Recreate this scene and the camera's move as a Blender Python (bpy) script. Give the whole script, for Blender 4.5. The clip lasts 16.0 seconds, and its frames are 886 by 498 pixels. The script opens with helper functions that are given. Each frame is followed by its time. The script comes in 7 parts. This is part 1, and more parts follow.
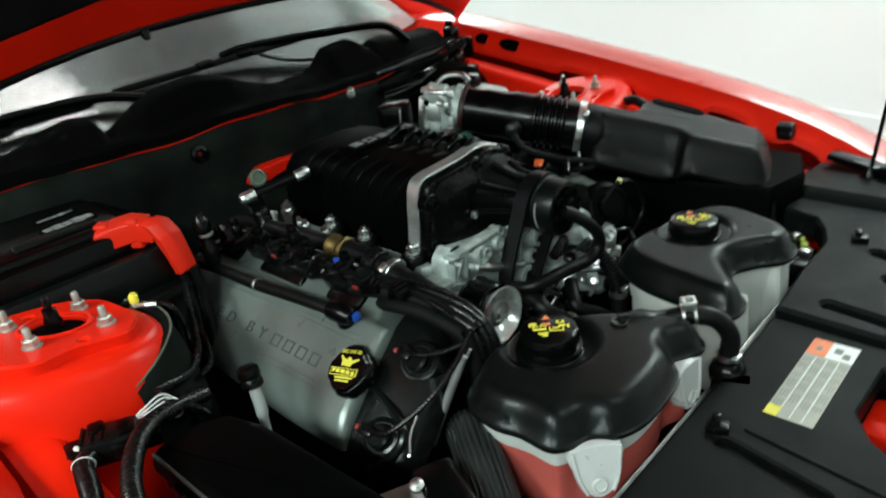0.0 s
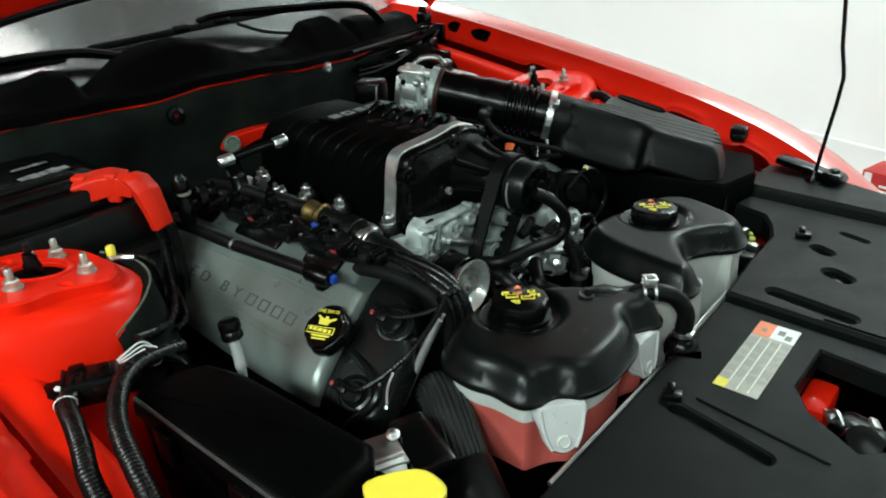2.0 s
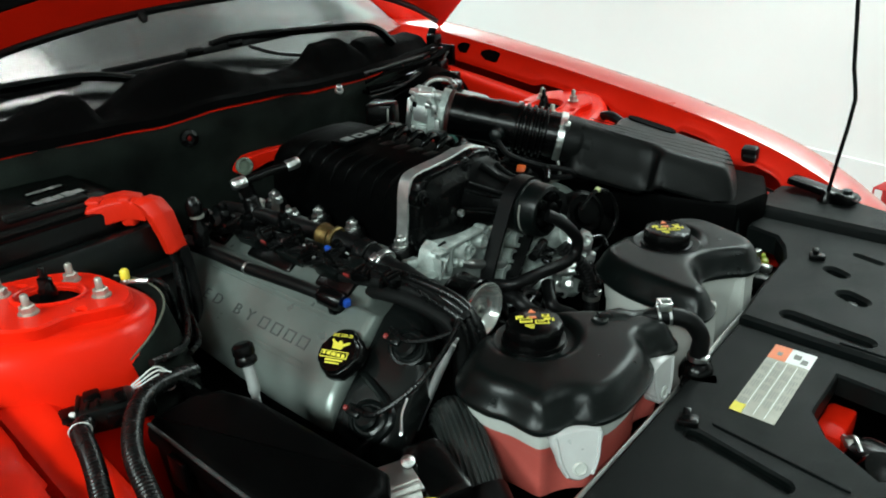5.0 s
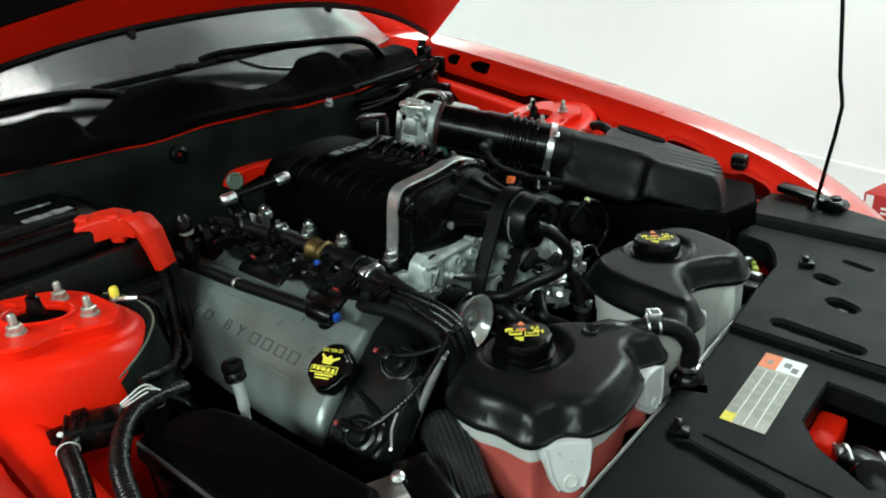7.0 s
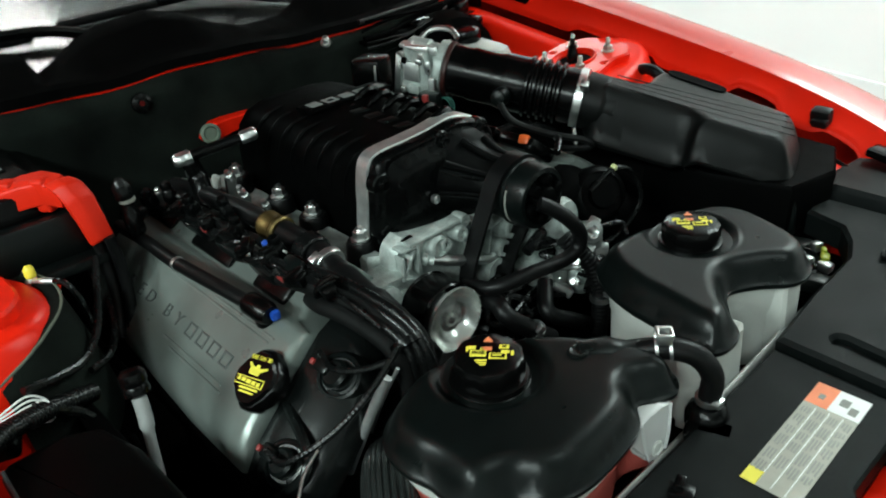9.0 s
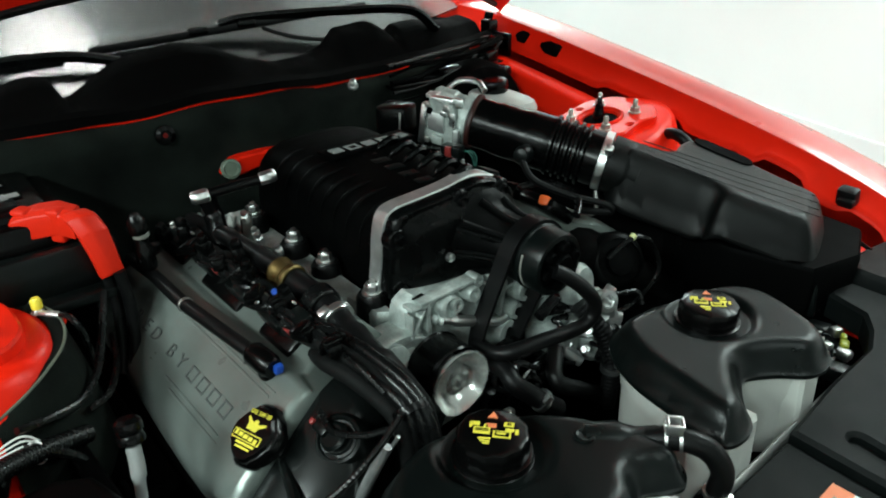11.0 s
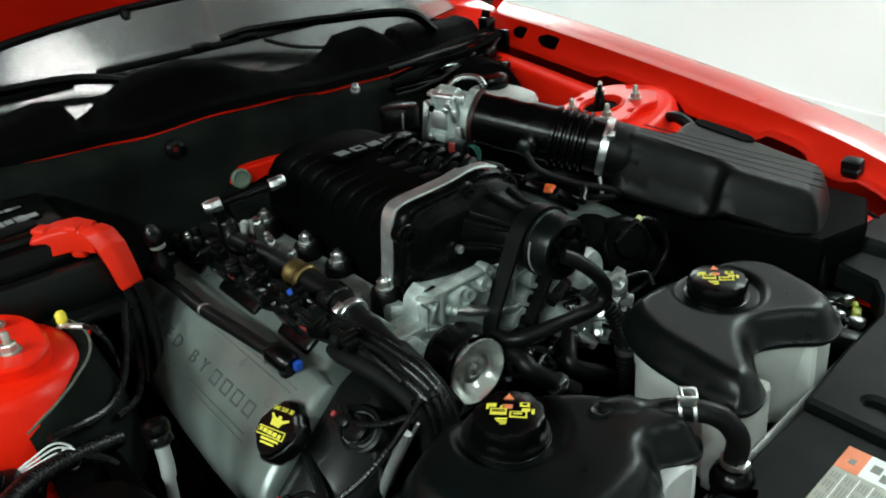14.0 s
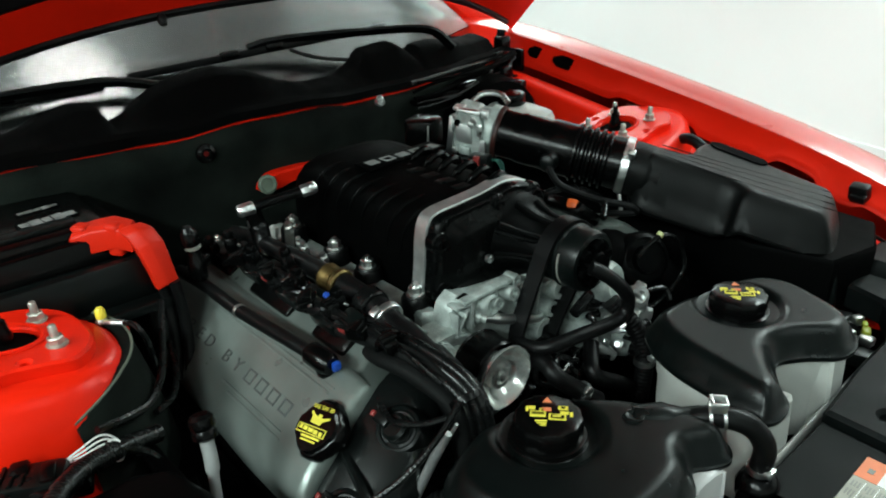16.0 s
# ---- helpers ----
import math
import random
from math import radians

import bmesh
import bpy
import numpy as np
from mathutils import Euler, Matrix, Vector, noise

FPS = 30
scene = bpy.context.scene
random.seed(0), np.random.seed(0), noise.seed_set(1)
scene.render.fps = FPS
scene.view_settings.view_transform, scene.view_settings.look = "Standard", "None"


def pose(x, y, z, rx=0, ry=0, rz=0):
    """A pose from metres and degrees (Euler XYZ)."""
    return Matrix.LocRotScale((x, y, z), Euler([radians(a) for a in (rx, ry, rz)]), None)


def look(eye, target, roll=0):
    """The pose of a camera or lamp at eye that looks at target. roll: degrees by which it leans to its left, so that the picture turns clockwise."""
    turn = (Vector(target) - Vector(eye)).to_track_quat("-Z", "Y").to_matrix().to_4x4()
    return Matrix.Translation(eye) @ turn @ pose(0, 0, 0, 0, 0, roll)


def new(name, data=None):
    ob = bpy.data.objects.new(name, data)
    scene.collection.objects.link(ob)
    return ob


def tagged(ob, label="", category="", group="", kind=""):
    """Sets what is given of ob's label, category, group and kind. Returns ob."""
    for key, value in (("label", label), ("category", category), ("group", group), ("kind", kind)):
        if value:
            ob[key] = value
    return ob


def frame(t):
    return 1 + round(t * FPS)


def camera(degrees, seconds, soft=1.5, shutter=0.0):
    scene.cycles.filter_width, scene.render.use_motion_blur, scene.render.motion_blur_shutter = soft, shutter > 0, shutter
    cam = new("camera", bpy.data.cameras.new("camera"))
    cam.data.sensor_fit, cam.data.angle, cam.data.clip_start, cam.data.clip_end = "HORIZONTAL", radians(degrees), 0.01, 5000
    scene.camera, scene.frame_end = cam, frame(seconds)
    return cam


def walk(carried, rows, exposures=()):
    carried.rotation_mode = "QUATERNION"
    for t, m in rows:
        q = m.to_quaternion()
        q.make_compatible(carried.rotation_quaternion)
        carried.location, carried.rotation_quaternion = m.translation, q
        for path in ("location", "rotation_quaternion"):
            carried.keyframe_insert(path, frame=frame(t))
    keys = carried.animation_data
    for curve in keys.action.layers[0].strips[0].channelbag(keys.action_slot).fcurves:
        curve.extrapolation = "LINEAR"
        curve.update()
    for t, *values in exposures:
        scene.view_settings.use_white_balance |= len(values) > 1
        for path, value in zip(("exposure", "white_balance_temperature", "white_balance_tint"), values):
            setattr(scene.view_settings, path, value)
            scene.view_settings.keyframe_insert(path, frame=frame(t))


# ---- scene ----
cam = camera(61.7, 16.0, 1.9, 0.5)
PATH = [
    (0, (1.086, -0.744, 1.313), (-0.203, 0.508, 0.437), -7.5),
    (0.5, (1.098, -0.814, 1.329), (-0.131, 0.561, 0.556), -3.3),
    (1, (1.097, -0.828, 1.319), (-0.119, 0.562, 0.55), -2.2),
    (1.5, (1.092, -0.808, 1.306), (-0.071, 0.55, 0.409), -1.9),
    (2, (1.086, -0.811, 1.304), (-0.086, 0.536, 0.405), -2.2),
    (2.5, (1.08, -0.812, 1.306), (-0.114, 0.533, 0.432), -2.2),
    (3, (1.084, -0.813, 1.307), (-0.106, 0.537, 0.433), -1.9),
    (3.5, (1.077, -0.813, 1.303), (-0.118, 0.523, 0.417), -2.1),
    (4, (1.076, -0.813, 1.31), (-0.12, 0.53, 0.435), -2.3),
    (6.5, (1.076, -0.812, 1.316), (-0.117, 0.549, 0.465), -2.6),
    (7, (1.083, -0.805, 1.318), (-0.113, 0.561, 0.479), -3.1),
    (7.5, (1.109, -0.751, 1.309), (-0.159, 0.532, 0.444), -4.4),
    (8, (1.115, -0.68, 1.296), (-0.19, 0.508, 0.354), -6.1),
    (8.2, (1.102, -0.659, 1.296), (-0.176, 0.549, 0.345), -6.3),
    (10.3, (1.012, -0.446, 1.265), (-0.363, 0.529, 0.19), -2.2),
    (10.5, (1.01, -0.473, 1.28), (-0.366, 0.534, 0.235), -1.6),
    (11, (1.024, -0.536, 1.314), (-0.336, 0.597, 0.383), -1.2),
    (11.5, (1.028, -0.563, 1.313), (-0.35, 0.562, 0.4), -2.1),
    (12, (1.035, -0.565, 1.314), (-0.322, 0.582, 0.397), -1.4),
    (12.5, (1.041, -0.558, 1.315), (-0.348, 0.532, 0.375), -3.5),
    (13, (1.038, -0.544, 1.319), (-0.32, 0.582, 0.376), -4.2),
    (13.5, (1.027, -0.554, 1.312), (-0.387, 0.521, 0.395), -5.1),
    (14, (1.046, -0.546, 1.308), (-0.344, 0.561, 0.391), -5.3),
    (14.5, (1.024, -0.564, 1.311), (-0.414, 0.474, 0.387), -4.8),
    (15, (1.026, -0.561, 1.322), (-0.421, 0.493, 0.43), -3.8),
    (15.5, (1.037, -0.559, 1.313), (-0.376, 0.529, 0.407), -5.3),
    (16, (1.028, -0.611, 1.315), (-0.347, 0.545, 0.435), -2.9),
]
walk(cam, [(t, look(eye, target, roll)) for t, eye, target, roll in PATH], ((0.0, -0.05), (8.0, -0.05), (10.3, 0.1), (11.0, 0.05), (12.0, -0.04), (16.0, -0.04)))

# ---- light ----
world = bpy.data.worlds.new("world")
scene.world = world
world.use_nodes = True
world.node_tree.nodes["Background"].inputs["Color"].default_value = (0.9, 0.95, 1.0, 1)
world.node_tree.nodes["Background"].inputs["Strength"].default_value = 0.0
scene.view_settings.exposure = 0.0

# x: towards the car's nose, y: towards the far side, z: up
CEILING = 2.75
# place, size and power of lamps added out of view
LAMP_TINT = (0.83, 1.0, 0.965)
# the pair at x -1.05 stands for a bright ceiling mirrored in the windshield
LAMPS = [(2.0, -2.7, 1.2, 0.5, 104), (0.3, -2.8, 1.2, 0.5, 128), (2.2, 0.3, 1.2, 0.35, 8), (0.9, 2.35, 1.2, 0.3, 62), (-1.05, 0.045, 2.2, 2.63, 2.0), (-1.05, 2.04, 2.2, 1.35, 9), (-2.9, 3.25, 1.2, 0.35, 70), (-3.4, -1.2, 1.2, 0.35, 30)]


# ---- helpers for shapes ----
V = Vector
from mathutils.geometry import delaunay_2d_cdt


def tidy(bm):
    bmesh.ops.remove_doubles(bm, verts=bm.verts, dist=1e-6)
    bmesh.ops.recalc_face_normals(bm, faces=bm.faces)
    return bm


def origin_of(ob):
    at = V((0, 0, 0))
    while ob is not None:
        at += ob.location
        ob = ob.parent
    return at


def part(name, bm, material, parent=None, label="", angle=38, at=None):
    """Links a bmesh, drawn in world places, as one mesh object under a thing or a part."""
    tidy(bm)
    base = origin_of(parent)
    here = V(at) if at else base
    for v in bm.verts:
        v.co -= here
    data = bpy.data.meshes.new(name)
    bm.to_mesh(data)
    bm.free()
    data.materials.append(material)
    for p in data.polygons:
        p.use_smooth = True
    data.set_sharp_from_angle(angle=radians(angle))
    ob = new(name, data)
    ob.parent = parent
    ob.location = here - base
    if label:
        ob["label"] = label
    return ob


def thing(name, at, label, category, group="", kind=""):
    ob = new(name)
    ob.location = at
    ob.empty_display_size = 0.02
    return tagged(ob, label, category, group, kind)


def solo(name, bm, material, at, label, category, group="", kind="", angle=38):
    """A thing that is one mesh."""
    return tagged(part(name, bm, material, None, "", angle, at), label, category, group, kind)


def repeat(ob, at, parent=None):
    """One more part on the same mesh."""
    other = new(ob.name.split(".")[0], ob.data)
    other.parent = parent or ob.parent
    other.location = V(at) - origin_of(other.parent)
    other.rotation_euler = ob.rotation_euler
    return other


def loft(bm, loops, caps=(True, True), closed=True):
    rings = [[bm.verts.new(p) for p in loop] for loop in loops]
    n = len(rings[0])
    for a, b in zip(rings, rings[1:]):
        for i in range(n if closed else n - 1):
            j = (i + 1) % n
            bm.faces.new((a[i], a[j], b[j], b[i]))
    if closed and caps[0]:
        bm.faces.new(rings[0][::-1])
    if closed and caps[1]:
        bm.faces.new(rings[-1])
    return bm


def curve(points, steps=6, closed=False):
    """A smooth line through the points."""
    p = [V(q) for q in points]
    n, out = len(p), []
    spans = n if closed else n - 1
    for i in range(spans):
        a = p[(i - 1) % n] if closed or i else p[0] * 2 - p[1]
        b, c = p[i], p[(i + 1) % n]
        d = p[(i + 2) % n] if closed or i + 2 < n else p[-1] * 2 - p[-2]
        for k in range(steps):
            t = k / steps
            out.append(0.5 * (2 * b + (c - a) * t + (2 * a - 5 * b + 4 * c - d) * t * t + (3 * b - a - 3 * c + d) * t**3))
    if not closed:
        out.append(p[-1])
    return out


def tube(bm, points, r, n=12, steps=6, ribs=0.0, depth=0.1, flat=1.0):
    """A hose through the points; r: a radius or one for each point; ribs: spacing of its corrugations."""
    line = curve(points, steps) if steps > 1 else [V(q) for q in points]
    radii = [r] * len(points) if not isinstance(r, (list, tuple)) else list(r)
    per = [radii[min(int(i / max(steps, 1)), len(radii) - 1)] for i in range(len(line))]
    if ribs:
        fine, way, step, nxt = [], 0.0, ribs / 6, 0.0
        for a, b in zip(line, line[1:]):
            d = (b - a).length
            while nxt <= way + d:
                fine.append((a.lerp(b, (nxt - way) / max(d, 1e-9)), nxt))
                nxt += step
            way += d
        line = [q for q, _ in fine]
        per = [radii[0] * (1 + depth * (0.5 + 0.5 * math.copysign(abs(math.sin(math.pi * 2 * w / ribs)) ** 0.5, math.sin(math.pi * 2 * w / ribs))) - depth) for _, w in fine]
    side, loops = None, []
    for i, q in enumerate(line):
        ahead = (line[min(i + 1, len(line) - 1)] - line[max(i - 1, 0)]).normalized()
        if side is None:
            side = ahead.orthogonal().normalized()
        side = (side - ahead * side.dot(ahead)).normalized()
        up = ahead.cross(side)
        loops.append([q + per[i] * (math.cos(2 * math.pi * k / n) * side + flat * math.sin(2 * math.pi * k / n) * up) for k in range(n)])
    return loft(bm, loops)


def axis(at, way):
    """A pose at a place whose z looks along way."""
    return Matrix.Translation(at) @ V(way).to_track_quat("Z", "Y").to_matrix().to_4x4()


def lathe(bm, profile, m, n=28, scallop=0, deep=0.0):
    """A turned solid: profile of (radius, height)."""
    loops = []
    for r, h in profile:
        loops.append([m @ V((r * (1 - (deep if scallop and (k * scallop * 2 // n) % 2 else 0)) * math.cos(2 * math.pi * k / n), r * (1 - (deep if scallop and (k * scallop * 2 // n) % 2 else 0)) * math.sin(2 * math.pi * k / n), h)) for k in range(n)])
    return loft(bm, loops)


def box(bm, size, m, bevel=0.003, seg=2):
    """A block with rounded edges, centred at m."""
    t = bmesh.new()
    bmesh.ops.create_cube(t, size=1)
    bmesh.ops.scale(t, vec=size, verts=t.verts)
    if bevel:
        bmesh.ops.bevel(t, geom=t.edges[:], offset=min(bevel, min(size) * 0.45), segments=seg, affect="EDGES", profile=0.5)
    return add(bm, t, m)


def add(bm, other, m=Matrix()):
    made = {v: bm.verts.new(m @ v.co) for v in other.verts}
    for f in other.faces:
        bm.faces.new([made[v] for v in f.verts])
    other.free()
    return bm


def at(x, y, z, rx=0, ry=0, rz=0):
    return pose(x, y, z, rx, ry, rz)


def inset(outline, d):
    """The flat outline moved inwards by d (counter-clockwise)."""
    n, out = len(outline), []
    for i in range(n):
        a, b, c = outline[i - 1], outline[i], outline[(i + 1) % n]
        e, f = (b - a).normalized(), (c - b).normalized()
        ne, nf = V((-e.y, e.x)), V((-f.y, f.x))
        mid = ne + nf
        mid = mid.normalized() if mid.length > 1e-6 else ne
        out.append(b + mid * d / max(0.5, mid.dot(ne)))
    return out


def outline_of(points, smooth=0):
    flat = [V((p[0], p[1], 0)) for p in points]
    flat = curve(flat, smooth, True) if smooth else flat
    flat = [V((p.x, p.y)) for p in flat]
    area = sum(a.x * b.y - b.x * a.y for a, b in zip(flat, flat[1:] + flat[:1]))
    return flat if area > 0 else flat[::-1]


def shrink(outline, d, ease):
    """The outline moved inwards by d in small steps; ease rounds its lobes on the way."""
    steps = max(1, math.ceil(abs(d) / 0.0015)) if ease else 1
    for _ in range(steps):
        outline = inset(outline, d / steps)
        if ease and d > 0:
            n = len(outline)
            outline = [(1 - ease) * outline[i] + ease * 0.5 * (outline[i - 1] + outline[(i + 1) % n]) for i in range(n)]
    return outline


def slab(bm, points, levels, m=Matrix(), smooth=0, ease=0.0):
    """A solid over an outline: levels of (height, inset), bottom first."""
    flat = outline_of(points, smooth)
    loops = [[m @ V((p.x, p.y, z)) for p in shrink(flat, d, ease)] for z, d in levels]
    return loft(bm, loops)


def plate(bm, outer, holes, top, bottom, m=Matrix(), rim=0.003):
    """A plate with openings right through it."""
    loops = [outline_of(outer)] + [outline_of(h) for h in holes]
    for z, grow in ((top, rim), (bottom, 0)):
        edges = []
        for k, loop in enumerate(loops):
            flat = inset(loop, grow if k == 0 else -grow)
            vs = [bm.verts.new(m @ V((p.x, p.y, z))) for p in flat]
            edges += [bm.edges.new((a, b)) for a, b in zip(vs, vs[1:] + vs[:1])]
        bmesh.ops.triangle_fill(bm, use_beauty=True, use_dissolve=False, edges=edges)
    for k, loop in enumerate(loops):
        a = [m @ V((p.x, p.y, bottom)) for p in loop]
        b = [m @ V((p.x, p.y, top - rim)) for p in loop]
        c = [m @ V((p.x, p.y, top)) for p in inset(loop, rim if k == 0 else -rim)]
        loft(bm, [a, b, c], (False, False))
    return bm


def stadium(a, b, w, n=6):
    a, b = V(a), V(b)
    d = (b - a).normalized()
    s = V((-d.y, d.x)) * w
    out = []
    for q, sign in ((b, 1), (a, -1)):
        for k in range(n + 1):
            t = math.pi * k / n
            out.append(q + sign * (-s * math.cos(t) + d * w * math.sin(t)))
    return [(p.x, p.y) for p in out]


def ring(cx, cy, r, n=20):
    return [(cx + r * math.cos(2 * math.pi * k / n), cy + r * math.sin(2 * math.pi * k / n)) for k in range(n)]


def text(body, size, m, material, parent, name="lettering", depth=0.0006):
    data = bpy.data.curves.new(name, "FONT")
    data.body, data.size, data.extrude, data.align_x, data.align_y = body, size, depth, "CENTER", "CENTER"
    ob = new(name, data)
    bpy.context.view_layer.update()
    mesh = bpy.data.meshes.new_from_object(ob.evaluated_get(bpy.context.evaluated_depsgraph_get()))
    bpy.data.objects.remove(ob)
    bm = bmesh.new()
    bm.from_mesh(mesh)
    bm.transform(m)
    return part(name, bm, material, parent)


def dome(bm, points, rim, tall, wide, well=None, smooth=6, step=0.006, lip=0.003):
    """A moulded lid over an outline: it rises from its rim by tall within wide metres of its edge; well: (x, y, radius, height)."""
    flat = outline_of(points, smooth)
    n = len(flat)
    x0, x1 = min(p.x for p in flat), max(p.x for p in flat)
    y0, y1 = min(p.y for p in flat), max(p.y for p in flat)

    def reach(q):
        best = 9.0
        for i in range(n):
            a, b = flat[i], flat[(i + 1) % n]
            ab = b - a
            t = max(0.0, min(1.0, (q - a).dot(ab) / max(1e-12, ab.length_squared)))
            best = min(best, (a + ab * t - q).length)
        return best

    def inside(q):
        odd = False
        for i in range(n):
            a, b = flat[i], flat[(i + 1) % n]
            if (a.y > q.y) != (b.y > q.y) and q.x < a.x + (b.x - a.x) * (q.y - a.y) / (b.y - a.y):
                odd = not odd
        return odd

    verts = list(flat)
    for i in range(int((x1 - x0) / step) + 2):
        for j in range(int((y1 - y0) / (step * 0.866)) + 2):
            q = V((x0 + step * (i + 0.5 * (j % 2)), y0 + step * 0.866 * j))
            if inside(q) and reach(q) > step * 0.45:
                verts.append(q)
    pts, _, tris, *_ = delaunay_2d_cdt(verts, [(i, (i + 1) % n) for i in range(n)], [], 1, 1e-6)
    made = []
    for q in pts:
        d = reach(q)
        u = min(1.0, d / wide)
        z = rim + lip + (tall - lip) * (1 - (1 - u) ** 2.4)
        if well:
            r = (q - V(well[:2])).length
            k = max(0.0, min(1.0, (r - well[2]) / 0.016))
            k = k * k * (3 - 2 * k)
            z = well[3] * (1 - k) + z * k if r < well[2] + 0.016 and d > 0.01 else z
        made.append(bm.verts.new((q.x, q.y, z)))
    for t in tris:
        bm.faces.new([made[i] for i in t])
    loops = [[V((p.x, p.y, z)) for p in inset(flat, d)] for z, d in ((rim + lip, 0.0), (rim + lip * 0.4, -0.0035), (rim - 0.003, -0.0035), (rim - 0.006, -0.001), (rim - 0.006, 0.006))]
    return loft(bm, loops, (False, False))


# ---- materials ----
def mat(name, col, rough=0.5, metal=0.0, var=0.15, big=9.0, grain=350.0, bump=0.08, coat=0.0, spec=0.5, trans=0.0, sss=0.0, ior=1.45, dust=0.0, rvar=0.12):
    m = bpy.data.materials.new(name)
    m.use_nodes = True
    t = m.node_tree
    p = t.nodes["Principled BSDF"]
    co = t.nodes.new("ShaderNodeTexCoord")

    def noise_at(scale, detail=4):
        n = t.nodes.new("ShaderNodeTexNoise")
        n.inputs["Scale"].default_value, n.inputs["Detail"].default_value = scale, detail
        t.links.new(co.outputs["Object"], n.inputs["Vector"])
        return n.outputs["Fac"]

    def span(fac, a, b, lo=0.3, hi=0.7):
        r = t.nodes.new("ShaderNodeMapRange")
        r.inputs[1].default_value, r.inputs[2].default_value, r.inputs[3].default_value, r.inputs[4].default_value = lo, hi, a, b
        t.links.new(fac, r.inputs[0])
        return r.outputs[0]

    def mix(fac, a, b, kind="MIX"):
        x = t.nodes.new("ShaderNodeMix")
        x.data_type, x.blend_type = "RGBA", kind
        for socket, v in ((x.inputs[0], fac), (x.inputs[6], a), (x.inputs[7], b)):
            if isinstance(v, (int, float)):
                socket.default_value = v
            elif isinstance(v, tuple):
                socket.default_value = v
            else:
                t.links.new(v, socket)
        return x.outputs[2]

    wide, fine = noise_at(big), noise_at(grain, 3)
    low = tuple(c * (1 - var) for c in col) + (1,)
    high = tuple(min(1, c * (1 + var)) for c in col) + (1,)
    colour = mix(span(wide, 0, 1), low, high)
    colour = mix(span(fine, 0, 0.5), colour, low)
    if dust:
        colour = mix(span(noise_at(big * 4, 6), 0, dust, 0.5, 0.75), colour, (0.25, 0.24, 0.22, 1))
    t.links.new(colour, p.inputs["Base Color"])
    t.links.new(span(noise_at(big * 2.3, 5), max(0.02, rough - rvar * rough), min(1, rough + rvar * rough)), p.inputs["Roughness"])
    p.inputs["Metallic"].default_value = metal
    p.inputs["Specular IOR Level"].default_value = spec
    p.inputs["Coat Weight"].default_value = coat
    p.inputs["Coat Roughness"].default_value = 0.04
    p.inputs["Transmission Weight"].default_value = trans
    p.inputs["IOR"].default_value = ior
    if sss:
        p.inputs["Subsurface Weight"].default_value = sss
        p.inputs["Subsurface Radius"].default_value = (0.02, 0.02, 0.02)
        p.inputs["Subsurface Scale"].default_value = 0.5
    if bump:
        b = t.nodes.new("ShaderNodeBump")
        b.inputs["Strength"].default_value, b.inputs["Distance"].default_value = bump, 0.001
        t.links.new(fine, b.inputs["Height"])
        t.links.new(b.outputs["Normal"], p.inputs["Normal"])
    return m


def glow(name, col, strength, base=0.8):
    m = mat(name, tuple(c * base for c in col), 0.4)
    p = m.node_tree.nodes["Principled BSDF"]
    p.inputs["Emission Color"].default_value = (*col, 1)
    p.inputs["Emission Strength"].default_value = strength
    return m


RED = mat("red_paint", (0.66, 0.013, 0.003), 0.42, 0, 0.07, 6, 900, 0.02, coat=0.06, spec=0.08)
RED_GLOSS = mat("clear_coated_red_paint", (0.62, 0.014, 0.004), 0.3, 0, 0.05, 6, 900, 0.0, coat=1.0, spec=0.35)
RED_GLOSS.node_tree.nodes["Principled BSDF"].inputs["Coat Roughness"].default_value = 0.22
# uncoated bay red, its colour brightened in place of light on towers and aprons
RED_BAY_LIT = mat("lit_red_bay_paint", (0.84, 0.017, 0.004), 0.32, 0, 0.06, 8, 900, 0.02, spec=0.16)
RED_PLASTIC = mat("red_plastic", (0.62, 0.018, 0.005), 0.42, 0, 0.12, 20, 500, 0.05, spec=0.2)
BLACK = mat("black_plastic", (0.0022, 0.0036, 0.0034), 0.31, 0, 0.25, 14, 1400, 0.07, dust=0.002, spec=0.24)
BLACK_SATIN = mat("black_satin", (0.0016, 0.0017, 0.0017), 0.22, 0, 0.2, 12, 900, 0.05, spec=0.22)
BLACK_CAST = mat("black_powder_coat", (0.0009, 0.0010, 0.0010), 0.5, 0, 0.2, 10, 1600, 0.12, spec=0.02)
AIRBOX = mat("grained_airbox_plastic", (0.0026, 0.0030, 0.0029), 0.40, 0, 0.2, 12, 1800, 0.2, spec=0.17)
COVER_BLACK = mat("grained_black_plastic", (0.0028, 0.0040, 0.0039), 0.46, 0, 0.25, 10, 2200, 0.3, dust=0.008, spec=0.108)
# matt near-black for black parts, and for shade put into holes and gaps
DARK = mat("matt_near_black", (0.0012, 0.0012, 0.0012), 0.75, 0, 0.4, 12, 300, 0.2, spec=0.025)
RUBBER = mat("black_rubber", (0.0026, 0.0027, 0.0028), 0.4, 0, 0.25, 20, 700, 0.1, spec=0.22)
CONDUIT = mat("black_conduit", (0.0032, 0.0035, 0.0035), 0.27, 0, 0.2, 25, 500, 0.05, spec=0.36)
SNOUT = mat("black_painted_casting", (0.0011, 0.0013, 0.0013), 0.36, 0, 0.25, 20, 1200, 0.12, spec=0.07)
RIBBED_RUBBER = mat("ribbed_rubber", (0.018, 0.021, 0.020), 0.36, 0, 0.35, 30, 700, 0.15, spec=0.5)
GLOSS_BLACK = mat("gloss_black_paint", (0.0012, 0.0015, 0.0015), 0.27, 0, 0.2, 14, 900, 0.06, spec=0.15)
